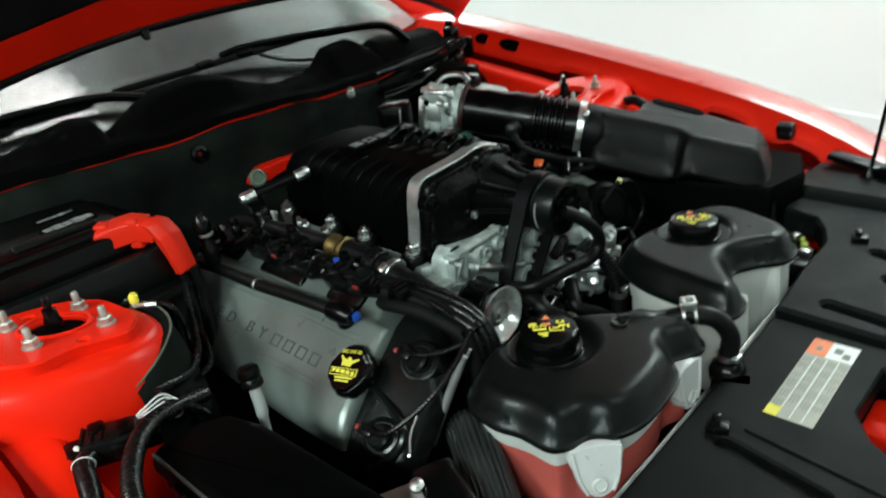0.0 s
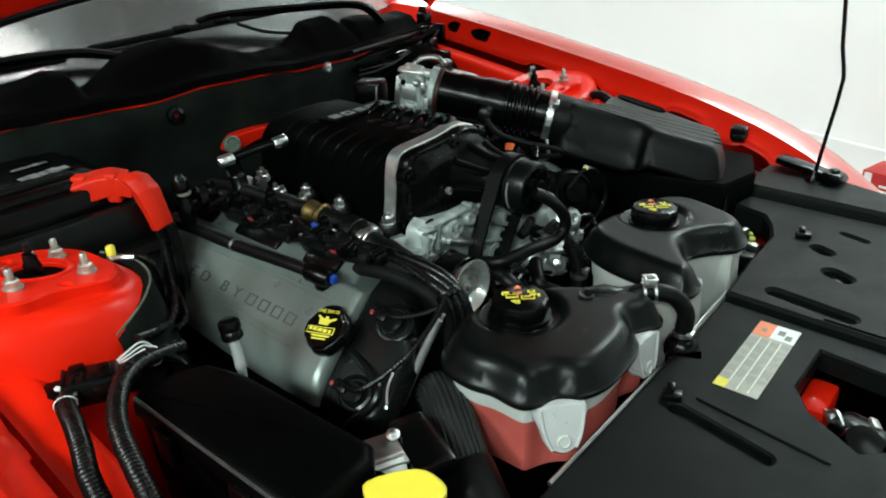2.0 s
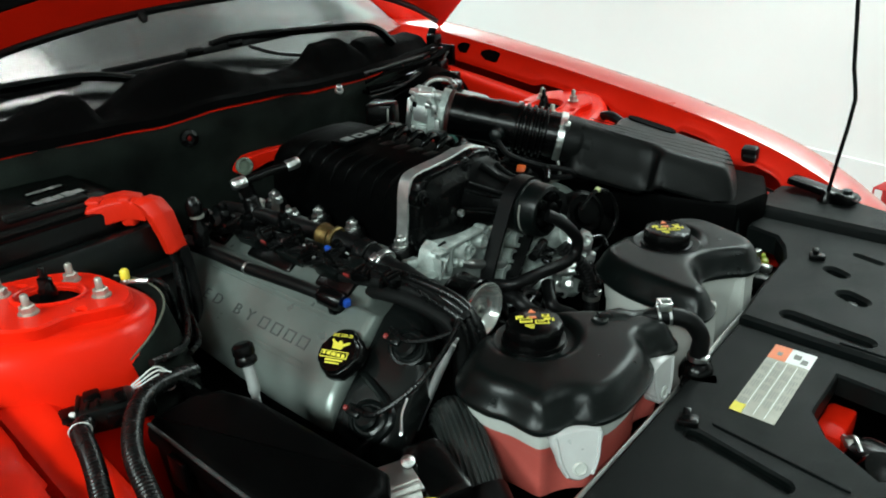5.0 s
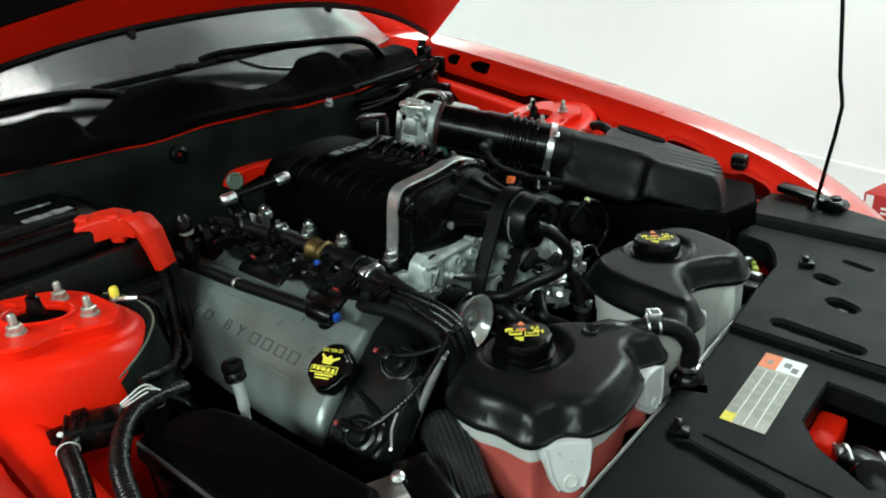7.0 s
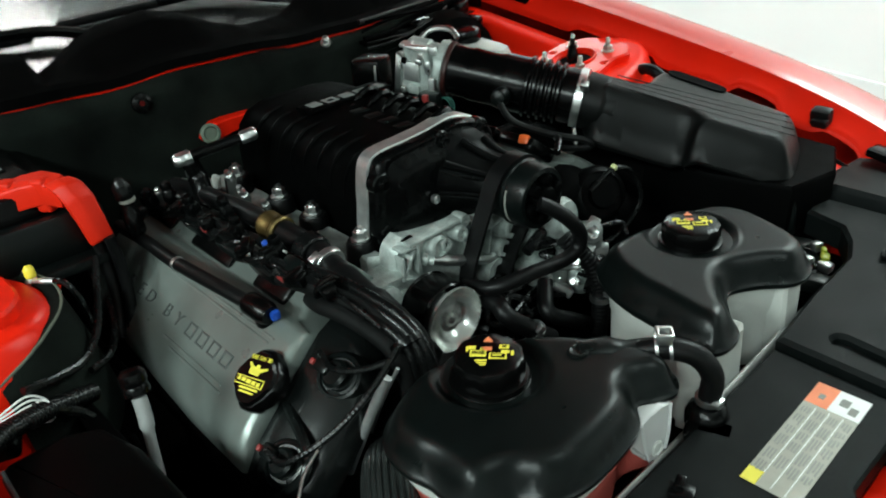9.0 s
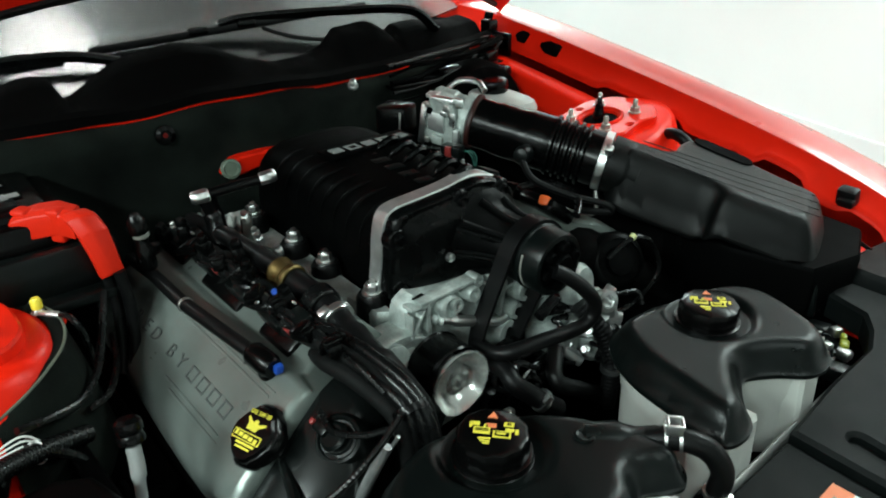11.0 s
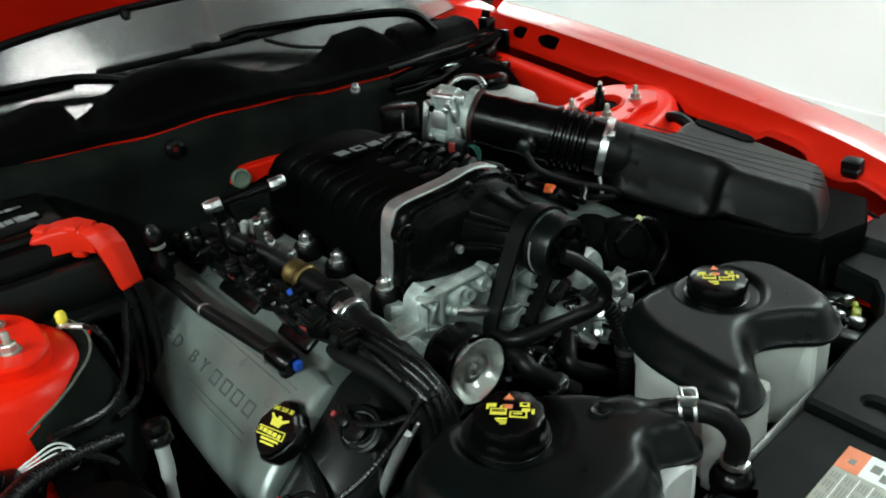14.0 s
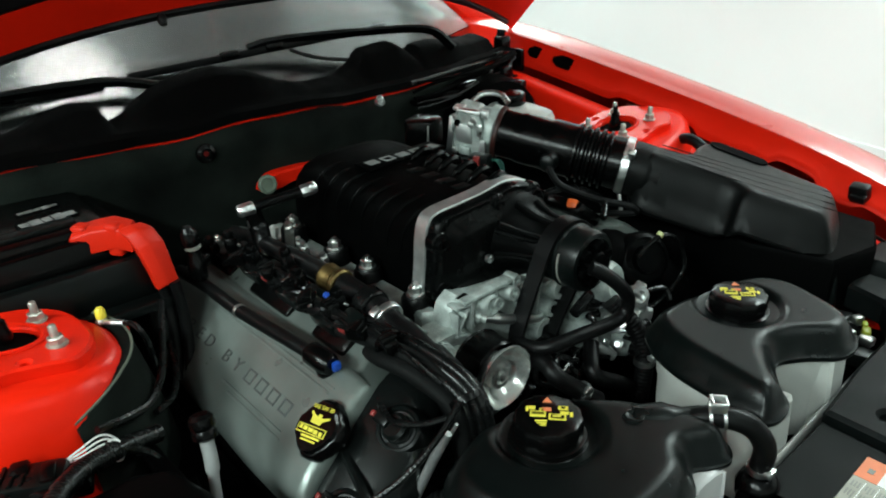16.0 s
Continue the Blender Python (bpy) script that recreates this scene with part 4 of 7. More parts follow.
SECTION = [(-0.105, -0.15), (-0.100, -0.085), (-0.096, -0.050), (-0.091, -0.032), (-0.083, -0.017), (-0.072, -0.008), (-0.058, -0.002), (-0.04, 0.0), (0.045, 0.0), (0.062, -0.002), (0.069, -0.007), (0.072, -0.016), (0.078, -0.022), (0.150, -0.030), (0.160, -0.05), (0.165, -0.12)]
for side in (-1, 1):
    bm = bmesh.new()
    loops = []
    for x, k in ((-0.008, 0.028), (0.0, 0.016), (0.012, 0.007), (0.03, 0.002), (0.06, 0.0), (0.12, 0.0), (0.2, 0.0), (0.28, 0.0), (0.36, 0.0), (0.464, 0.0), (0.472, 0.001), (0.477, 0.006)):
        loops.append([on_cover(x + 0.018 * (-0.045 - s) / 0.15 * max(0.0, (x - 0.36) / 0.1), lower_edge(s, x) * (1 - 0.5 * k), n - k, side) - V((0.06 * (side > 0) + 0.03 * (s > 0.07) * max(0.0, (x - 0.36) / 0.1), 0, 0)) for s, n in SECTION])
    loft(bm, loops)
    grey = part("cam_cover", bm, COVER_GREY, engine, "satin grey cam cover", angle=50)
    if side < 0:
        near_cover = grey
    bm = bmesh.new()
    loops = []
    FRONTS = [(-0.120, -0.15), (-0.114, -0.085), (-0.106, -0.052), (-0.09, -0.030), (-0.06, -0.022), (0.03, -0.020), (0.075, -0.022), (0.10, -0.030), (0.125, -0.055), (0.14, -0.12)]
    for x, k in ((0.473, 0.004), (0.477, -0.004), (0.49, -0.004), (0.515, 0.0), (0.535, 0.006), (0.55, 0.014), (0.562, 0.030), (0.568, 0.055)):
        loops.append([on_cover(x + 0.018 * (-0.045 - s) / 0.15 * max(0.0, (0.56 - x) / 0.09) - 0.60 * (x - 0.473) * max(0.0, min(1.0, (s - 0.02) / 0.07)), s * (1 - k), n - k * 0.7, side) - V((0.06 * (side > 0), 0, 0)) for s, n in FRONTS])
    loft(bm, loops)
    # the far cover's shade is put into its colour; the near one stays satin
    part("front_cover", bm, FRONT_BLACK if side < 0 else DARK, engine, "black front cover, shaded near-black on the far side", angle=50)
    bm = bmesh.new()
    loops = []
    for x in (-0.02, 0.0, 0.10, 0.20, 0.30, 0.36, 0.47, 0.50):
        loops.append([on_cover(x, lower_edge(s, x) - 0.002, n, side) for s, n in ((-0.04, -0.20), (-0.04, -0.04), (-0.084, -0.024), (-0.104, -0.036), (-0.109, -0.06), (-0.116, -0.20))])
    loft(bm, loops)
    part("cylinder_head", bm, DARK, engine, "dark cylinder head below the cam cover")

# lines and lettering moulded into the near cover
for s, x0, x1 in ((0.036, 0.13, 0.425), (0.043, 0.13, 0.43), (-0.030, 0.26, 0.40), (-0.037, 0.28, 0.405)):
    bm = bmesh.new()
    a, b = on_cover(x0, s, 0.0004), on_cover(x1, s, 0.0004)
    box(bm, ((b - a).length, 0.0028, 0.0016), Matrix.Translation((a + b) / 2) @ pose(0, 0, 0, 37, 0, 0), 0.0005, 1)
    part("moulded_line", bm, COVER_GREY, near_cover)
EMBOSS = mat("grey_raised_letter", (0.070, 0.078, 0.074), 0.45, 0.15, 0.1, 14, 1200, 0.1)
for k, letter in enumerate("POWERED BY"):
    if letter != " ":
        text(letter, 0.0235, Matrix.Translation(on_cover(0.0135 + 0.0292 * k - 0.010 * (k > 6), -0.006, 0.0006)) @ pose(0, 0, 0, 37, 0, 0) @ Matrix.Diagonal((1.22, 1, 1, 1)), EMBOSS, near_cover)
for k in range(4):
    m = Matrix.Translation(on_cover(0.299 + 0.0278 * k, -0.006, 0.0004)) @ pose(0, 0, 0, 37, 0, 0)
    bm = bmesh.new()
    plate(bm, [(-0.009, -0.0085), (0.009, -0.0085), (0.009, 0.0085), (-0.009, 0.0085)], [[(-0.0068, -0.0063), (0.0068, -0.0063), (0.0068, 0.0063), (-0.0068, 0.0063)]], 0.0009, -0.001, m, 0.0003)
    part("plain_mark", bm, EMBOSS, near_cover)

# oil filler cap
bm = bmesh.new()
m = axis(on_cover(0.456, 0.002, -0.004), N)
lathe(bm, [(0.0315, 0), (0.0335, 0.004), (0.0335, 0.014), (0.031, 0.0175), (0.029, 0.018), (0.027, 0.0215)], m, 48, 4, 0.07)
cap = part("oil_cap", bm, BLACK_SATIN, engine, "black oil filler cap with yellow print")
TURNM = m @ pose(0, 0, 0, 0, 0, 10)
for u, v, w, h, r in ((-0.002, -0.0055, 0.042, 0.0095, 4), (0.001, -0.0125, 0.028, 0.0025, 4), (0.0, -0.0165, 0.022, 0.0022, 4), ):
    b = bmesh.new()
    box(b, (w, h, 0.0008), TURNM @ at(u, v, 0.0219, 0, 0, r), 0)
    part("print_bar", b, YELLOW, cap, "yellow print")
b = bmesh.new()
box(b, (0.039, 0.0070, 0.0008), TURNM @ at(-0.002, -0.0055, 0.0226, 0, 0, 4), 0)
part("print_gap", b, BLACK_SATIN, cap)
b = bmesh.new()
slab(b, [(-0.009, 0.002), (0.005, 0.002), (0.007, 0.0065), (0.0155, 0.0115), (0.0145, 0.0135), (0.0065, 0.0105), (0.003, 0.0105), (0.0025, 0.0135), (-0.002, 0.0135), (-0.0025, 0.0105), (-0.008, 0.0115), (-0.013, 0.0145), (-0.0145, 0.0125), (-0.0105, 0.009)], [(0.0215, 0), (0.0224, 0)], TURNM)
part("oil_can_symbol", b, YELLOW, cap, "yellow oil can symbol")
for u, w in ((-0.017, 0.004), (-0.010, 0.006), (-0.002, 0.007), (0.006, 0.006), (0.0135, 0.005)):
    b = bmesh.new()
    box(b, (w, 0.0045, 0.0008), TURNM @ at(u, -0.0055, 0.0232, 0, 0, 4), 0)
    part("print_bar", b, YELLOW, cap, "yellow print")
text("SAE 5W-30", 0.0066, TURNM @ at(-0.001, 0.0205, 0.0217, 0, 0, 4), YELLOW, cap)

# cam phaser housings and their plugs on the near front cover
for x, s in ((0.518, 0.050), (0.522, -0.050)):
    c = on_cover(x, s, -0.024)
    bm = bmesh.new()
    lathe(bm, [(0.030, -0.03), (0.027, -0.004), (0.024, 0.002), (0.021, 0.003), (0.019, 0.001), (0.016, 0.001), (0.014, 0.003)], axis(c, N + V((0.35, 0, 0))), 28)
    phaser = part("phaser_housing", bm, BLACK, engine)
    bm = bmesh.new()
    box(bm, (0.022, 0.015, 0.014), axis(c + N * 0.010 + V((-0.016, 0, 0)), N), 0.003)
    lathe(bm, [(0.015, 0), (0.0155, 0.004), (0.012, 0.007)], axis(c + N * 0.005, N), 18)
    plug = part("plug", bm, BLACK, phaser)
    bm = bmesh.new()
    box(bm, (0.006, 0.007, 0.006), axis(c + N * 0.016 + V((-0.027, -0.002, 0)), N), 0.002)
    part("plug_lock", bm, PINKRED, phaser, "faded red plug lock")
for (x0, s0), (x1, s1), (x2, s2) in (((0.470, 0.0), (0.555, -0.035), (0.53, -0.09)),):
    bm = bmesh.new()
    tube(bm, [on_cover(x0, s0, -0.022), on_cover(x1, s1, -0.016), on_cover(x2, s2, -0.03)], 0.006, 8)
    part("stiffening_rib", bm, FRONT_BLACK, engine)
for pts in ([(0.490, -0.258, 0.822), (0.520, -0.262, 0.818), (0.548, -0.245, 0.822), (0.566, -0.226, 0.83)], [(0.505, -0.345, 0.757), (0.545, -0.345, 0.768), (0.572, -0.303, 0.795), (0.578, -0.256, 0.822), (0.568, -0.212, 0.842)]):
    bm = bmesh.new()
    tube(bm, pts, 0.0036, 8, 8, ribs=0.005, depth=0.07)
    part("plug_wire", bm, CONDUIT, engine, "thin black ribbed wire sleeve")

# coil packs along the inner side of both covers
for side in (-1, 1):
    for x in (0.06, 0.155, 0.255, 0.338) if side < 0 else (0.06, 0.155):
        base = on_cover(x, 0.108, -0.02, side)
        m = Matrix.Translation(base) @ pose(0, 0, 0, 37 * -side * 0.6, 0, 0)
        bm = bmesh.new()
        box(bm, (0.050, 0.034, 0.020), m @ at(0, 0, 0.006), 0.003)
        coil = part("coil_pack", bm, BLACK, engine)
        bm = bmesh.new()
        lathe(bm, [(0.006, 0), (0.006, 0.002), (0.0042, 0.003), (0.0042, 0.007), (0.003, 0.008)], m @ at(-0.018, 0.0, 0.016), 6)
        part("coil_bolt", bm, STEEL, coil, "small steel bolt")
        bm = bmesh.new()
        box(bm, (0.030, 0.030, 0.024), m @ at(0.042, 0.004, 0.012), 0.004)
        part("connector", bm, BLACK, coil)
        if side < 0:
            bm = bmesh.new()
            box(bm, (0.012, 0.004, 0.006), m @ at(0.044, -0.0115, 0.017), 0.001)
            part("connector_lock", bm, PINKRED, coil, "dull red connector lock")

# dark coil shrouds with the grey cover showing between them
for x0, x1 in ((0.015, 0.100), (0.158, 0.262), (0.318, 0.388)):
    bm = bmesh.new()
    box(bm, (x1 - x0, 0.060, 0.020), Matrix.Translation(on_cover((x0 + x1) / 2, 0.106, -0.027)) @ pose(0, 0, 0, 37, 0, 0), 0.006)
    part("coil_shroud", bm, BLACK_SATIN, engine, "black coil shroud")

for x0, x1 in ((0.12, 0.225), (0.235, 0.330), (0.338, 0.405)):
    bm = bmesh.new()
    box(bm, (x1 - x0, 0.066, 0.022), Matrix.Translation(on_cover((x0 + x1) / 2 - 0.02, 0.128, -0.020, 1)) @ pose(0, 0, 0, -37, 0, 0), 0.007)
    part("coil_shroud", bm, BLACK_SATIN, engine, "black coil shroud")
for pts, r in (([(0.287, 0.217, 0.858), (0.287, 0.237, 0.860), (0.297, 0.274, 0.862), (0.340, 0.286, 0.860), (0.378, 0.268, 0.858), (0.395, 0.244, 0.848)], 0.006), ([(0.20, 0.25, 0.84), (0.26, 0.255, 0.85), (0.31, 0.25, 0.845), (0.36, 0.235, 0.84)], 0.0045)):
    bm = bmesh.new()
    tube(bm, pts, r, 10)
    part("vacuum_hose", bm, CONDUIT, engine, "thin black vacuum hose")

# black breather tube over the near cover
bm = bmesh.new()
tube(bm, [(0.06, -0.290, 0.838), (0.14, -0.286, 0.840), (0.23, -0.286, 0.842), (0.33, -0.277, 0.842), (0.395, -0.268, 0.838)], 0.0085, 14)
breather = part("breather_tube", bm, RUBBER, engine, "black breather tube")
bm = bmesh.new()
lathe(bm, [(0.0092, 0), (0.0097, 0.001), (0.0097, 0.004), (0.0092, 0.005)], axis((0.232, -0.286, 0.842), (1, 0, 0)), 18)
part("tube_clip", bm, STEEL, breather, "bare metal clip")
bm = bmesh.new()
lathe(bm, [(0.0115, -0.02), (0.0138, -0.016), (0.0138, 0.012), (0.011, 0.018)], axis((0.395, -0.268, 0.838), (1, 0.15, -0.15)), 18)
lathe(bm, [(0.0135, 0), (0.0142, 0.016), (0.012, 0.024)], axis((0.398, -0.262, 0.815), (0, -0.1, 1)), 16)
part("elbow", bm, BLACK_SATIN, breather)
bm = bmesh.new()
box(bm, (0.008, 0.011, 0.012), at(0.415, -0.261, 0.835), 0.003)
part("blue_clip", bm, BLUE, breather, "small blue clip")

# plug block and small parts at the rear of the near cover
rear = thing("sensor_plug", (0.10, -0.28, 0.83), "black sensor plug with a pale clip at the engine's rear", "plug")
bm = bmesh.new()
lathe(bm, [(0.011, 0.0), (0.012, 0.004), (0.012, 0.030), (0.009, 0.034), (0.009, 0.050), (0.0125, 0.053), (0.0125, 0.068), (0.009, 0.074), (0.006, 0.078)], axis((0.128, -0.288, 0.850), (0, -0.05, 1)), 16)
box(bm, (0.030, 0.022, 0.016), at(0.118, -0.282, 0.872, 0, 0, 30), 0.004)
part("plug_body", bm, BLACK_SATIN, rear)
bm = bmesh.new()
lathe(bm, [(0.0095, 0), (0.0105, 0.001), (0.0105, 0.005), (0.0095, 0.006)], axis((0.129, -0.289, 0.896), (0, -0.05, 1)), 16)
part("pale_clip", bm, INK, rear, "dull pale clip")
pipe = thing("fuel_crossover_pipe", (0.06, -0.11, 0.86), "small dark metal pipe with bright end fittings", "pipe")
bm = bmesh.new()
tube(bm, [(0.112, -0.197, 0.919), (0.122, -0.150, 0.924), (0.131, -0.112, 0.927)], 0.0075, 12)
part("pipe", bm, BLACK_SATIN, pipe)
for a, w in (((0.112, -0.199, 0.919), (-0.1, -0.45, -0.05)), ((0.132, -0.107, 0.928), (0.1, 0.4, 0.05)), ((0.112, -0.190, 0.902), (0, 0, 1))):
    bm = bmesh.new()
    lathe(bm, [(0.008, -0.012), (0.010, -0.009), (0.010, 0.008), (0.007, 0.012)], axis(a, w), 8)
    part("fitting", bm, CHROME, pipe, "bright hex fitting")

bm = bmesh.new()
tube(bm, [(0.113, -0.190, 0.912), (0.116, -0.186, 0.890), (0.128, -0.188, 0.866), (0.150, -0.192, 0.850)], [0.012, 0.014, 0.014, 0.012], 14)
part("feed_hose", bm, BLACK_SATIN, pipe, "short black feed hose")
for x, y, z in ((0.150, -0.155, 0.882), (0.166, -0.150, 0.862), (0.196, -0.160, 0.868), (0.232, -0.152, 0.862)):
    bm = bmesh.new()
    lathe(bm, [(0.006, 0), (0.006, 0.010), (0.004, 0.012), (0.004, 0.018)], axis((x, y, z), (0.2, -0.3, 0.9)), 6)
    part("rail_fitting", bm, CHROME, pipe, "small bright rail fitting")
for x, y, z, w in ((0.075, -0.245, 0.862, 20), (0.10, -0.225, 0.872, -30), (0.165, -0.225, 0.872, 10), (0.225, -0.205, 0.880, -15), (0.265, -0.215, 0.872, 35), (0.345, -0.208, 0.868, 0)):
    bm = bmesh.new()
    box(bm, (0.022, 0.016, 0.018), at(x, y, z, 8, -10, w), 0.004)
    lathe(bm, [(0.007, 0), (0.0075, 0.010), (0.005, 0.014)], at(x, y, z + 0.006, 12, 10, w), 10)
    part("injector_plug", bm, GLOSS_BLACK, pipe, "glossy black injector plug")

# ---- intercooler hose with brass ring along the manifold ----
ic = thing("intercooler_hose", (0.30, -0.18, 0.83), "thick black hose with brass and bright clamps", "hose")
bm = bmesh.new()
tube(bm, [(0.05, -0.195, 0.862), (0.13, -0.188, 0.868), (0.22, -0.180, 0.868), (0.30, -0.176, 0.866), (0.37, -0.172, 0.858), (0.43, -0.177, 0.845), (0.480, -0.180, 0.834), (0.522, -0.176, 0.810), (0.542, -0.172, 0.765), (0.545, -0.170, 0.70)], [0.011, 0.012, 0.0135, 0.0150, 0.0165, 0.020, 0.024, 0.025, 0.025, 0.025], 18)
part("hose", bm, RUBBER, ic)
bm = bmesh.new()
lathe(bm, [(0.0165, 0), (0.0195, 0.002), (0.0195, 0.007), (0.0175, 0.009)], axis((0.300, -0.177, 0.866), (1, 0.07, -0.09)), 24)
part("brass_ring", bm, BRASS, ic, "brass ring")
bm = bmesh.new()
lathe(bm, [(0.0160, 0), (0.0180, 0.002), (0.0180, 0.009), (0.0165, 0.011), (0.0165, 0.022)], axis((0.276, -0.179, 0.868), (1, 0.07, -0.09)), 22)
part("brass_fitting", bm, mat("tarnished_brass", (0.13, 0.085, 0.03), 0.5, 0.9, 0.4, 50, 400, 0.15), ic, "tarnished brass fitting")
bm = bmesh.new()
lathe(bm, [(0.0205, 0), (0.0225, 0.002), (0.0225, 0.020), (0.0205, 0.022)], axis((0.352, -0.1735, 0.859), (1, 0, -0.15)), 22)
part("hose_sleeve", bm, CONDUIT, ic, "glossy black sleeve")
bm = bmesh.new()
lathe(bm, [(0.0200, 0), (0.0205, 0.001), (0.0205, 0.009), (0.0200, 0.010)], axis((0.392, -0.173, 0.854), (1, -0.04, -0.22)), 28)
box(bm, (0.010, 0.014, 0.008), at(0.398, -0.190, 0.868, 30, 12, 0), 0.002)
part("hose_clamp", bm, CHROME, ic, "bright hose clamp")
bm = bmesh.new()
lathe(bm, [(0.008, 0), (0.009, 0.004), (0.009, 0.014), (0.005, 0.016)], axis((0.336, -0.199, 0.848), (0.2, -0.3, 0.8)), 12)
part("brass_valve", bm, BRASS, ic, "small brass valve")
bm = bmesh.new()
box(bm, (0.012, 0.008, 0.034), at(0.326, -0.206, 0.858, 22, 6, 0), 0.003)
part("blue_tag", bm, BLUE, ic, "small blue tag")

# ---- engine wiring loom ----
loom = thing("engine_wiring_loom", (0.45, -0.21, 0.80), "thick bundle of black wiring conduits", "wiring loom")
LOOMS = [
    [(0.12, -0.228, 0.852), (0.22, -0.212, 0.856), (0.33, -0.205, 0.852), (0.43, -0.198, 0.852), (0.50, -0.192, 0.849), (0.552, -0.186, 0.832), (0.574, -0.184, 0.785), (0.576, -0.184, 0.70)],
    [(0.16, -0.222, 0.862), (0.28, -0.205, 0.860), (0.40, -0.195, 0.857), (0.49, -0.188, 0.856), (0.554, -0.182, 0.840), (0.580, -0.180, 0.79), (0.584, -0.182, 0.70)],
    [(0.35, -0.216, 0.847), (0.44, -0.206, 0.850), (0.51, -0.202, 0.846), (0.558, -0.194, 0.818), (0.570, -0.196, 0.74)],
    [(0.10, -0.24, 0.845), (0.15, -0.215, 0.868), (0.2, -0.225, 0.85), (0.26, -0.208, 0.866), (0.31, -0.216, 0.852)],
]
for k, pts in enumerate(LOOMS):
    bm = bmesh.new()
    tube(bm, pts, (0.0075, 0.0065, 0.006, 0.005)[k], 10, 6, ribs=0.0)
    part("conduit", bm, CONDUIT, loom)
RNG = random.Random(7)
for k in range(13):
    x0 = 0.09 + 0.022 * k
    y0 = -0.236 + 0.02 * RNG.random()
    bm = bmesh.new()
    pts = [V((x0, y0, 0.845 + 0.006 * RNG.random()))]
    for i in range(1, 5):
        pts.append(V((x0 + 0.035 * i, y0 + 0.004 * i + RNG.uniform(-0.012, 0.012), 0.857 + RNG.uniform(-0.010, 0.009))))
    pts.append(V((x0 + 0.18, -0.212 + 0.01 * RNG.random(), 0.845)))
    tube(bm, pts, RNG.choice((0.0022, 0.003, 0.0042, 0.005)), 7, 4)
    part("branch_wire", bm, CONDUIT, loom)
for x, y, z, w in ((0.135, -0.232, 0.862, 30), (0.205, -0.226, 0.866, -20), (0.262, -0.222, 0.867, 15), (0.305, -0.226, 0.862, 50), (0.345, -0.218, 0.866, -10), (0.405, -0.222, 0.858, 20), (0.455, -0.215, 0.862, -15)):
    bm = bmesh.new()
    box(bm, (0.026, 0.017, 0.015), at(x, y, z, 10, -8, w), 0.003)
    box(bm, (0.012, 0.020, 0.006), at(x, y, z + 0.008, 10, -8, w), 0.002)
    part("branch_plug", bm, BLACK_SATIN, loom)
RNG = random.Random(5)
for k in range(9):
    x = 0.11 + 0.042 * k
    bm = bmesh.new()
    box(bm, (0.006, 0.004, 0.003), at(x, -0.222 + RNG.uniform(-0.014, 0.016), 0.868 + RNG.uniform(-0.006, 0.004), RNG.uniform(-40, 40), RNG.uniform(-40, 40), RNG.uniform(0, 90)), 0.001)
    part("wire_clip", bm, STEEL, loom, "small bright clip")
for k, (dy, dz, r) in enumerate(((0.0, 0.0, 0.0085), (0.016, 0.003, 0.0075), (-0.014, -0.006, 0.0075))):
    bm = bmesh.new()
    tube(bm, [(0.36 + 0.05 * (dy < 0), -0.218 + dy + 0.02 * (dy < 0), 0.842 + dz - 0.008 * (dy < 0)), (0.43 + 0.02 * (dy < 0), -0.208 + dy, 0.848 + dz), (0.495, -0.200 + dy, 0.846 + dz), (0.546, -0.190 + dy, 0.826 + dz), (0.562, -0.188 + dy, 0.785 + dz), (0.566, -0.188 + dy, 0.70)], r * 1.25, 12)
    part("taped_cable", bm, CLOTH_TAPE, loom, "cloth-taped black cable")
for a, w in (((0.44, -0.205, 0.85), (1, -0.1, 0)), ((0.552, -0.192, 0.830), (0.7, -0.1, -0.6))):
    bm = bmesh.new()
    lathe(bm, [(0.019, 0), (0.0195, 0.004), (0.019, 0.008)], axis(a, w), 14)
    part("cable_tie", bm, BLACK_SATIN, loom)

# ---- intake manifold ----
manifold = thing("intake_manifold", (0.25, 0, 0.70), "bare cast aluminium intake manifold under the supercharger", "manifold")
bm = bmesh.new()
FACE = [(-0.078, 0.850), (-0.092, 0.841), (-0.098, 0.824), (-0.104, 0.795), (-0.108, 0.75), (-0.085, 0.71), (-0.03, 0.675), (0.05, 0.675), (0.10, 0.71), (0.115, 0.77), (0.10, 0.805), (0.08, 0.822), (0.05, 0.829), (-0.05, 0.842), (-0.075, 0.850)]
FACEM = Matrix(((0, 0, 1, 0), (1, 0, 0, 0), (0, 1, 0, 0), (0, 0, 0, 1)))
slab(bm, FACE, [(0.392, 0), (0.415, 0), (0.421, 0.004)], FACEM, 3)
part("front_face", bm, CAST, manifold)
for y, z, w, h, r in ((-0.092, 0.818, 0.004, 0.034, 0), (-0.068, 0.824, 0.006, 0.040, 0), (-0.082, 0.822, 0.004, 0.036, -32), (-0.082, 0.842, 0.024, 0.005, -8), (-0.082, 0.800, 0.030, 0.005, -20), (-0.03, 0.846, 0.10, 0.006, 0), (0.03, 0.815, 0.005, 0.05, 12), (0.07, 0.815, 0.07, 0.006, 4), (0.058, 0.80, 0.005, 0.05, -14)):
    bm = bmesh.new()
    box(bm, (0.02, w, h), at(0.424, y, z, r, 0, 0), 0.002)
    part("web", bm, CAST, manifold)
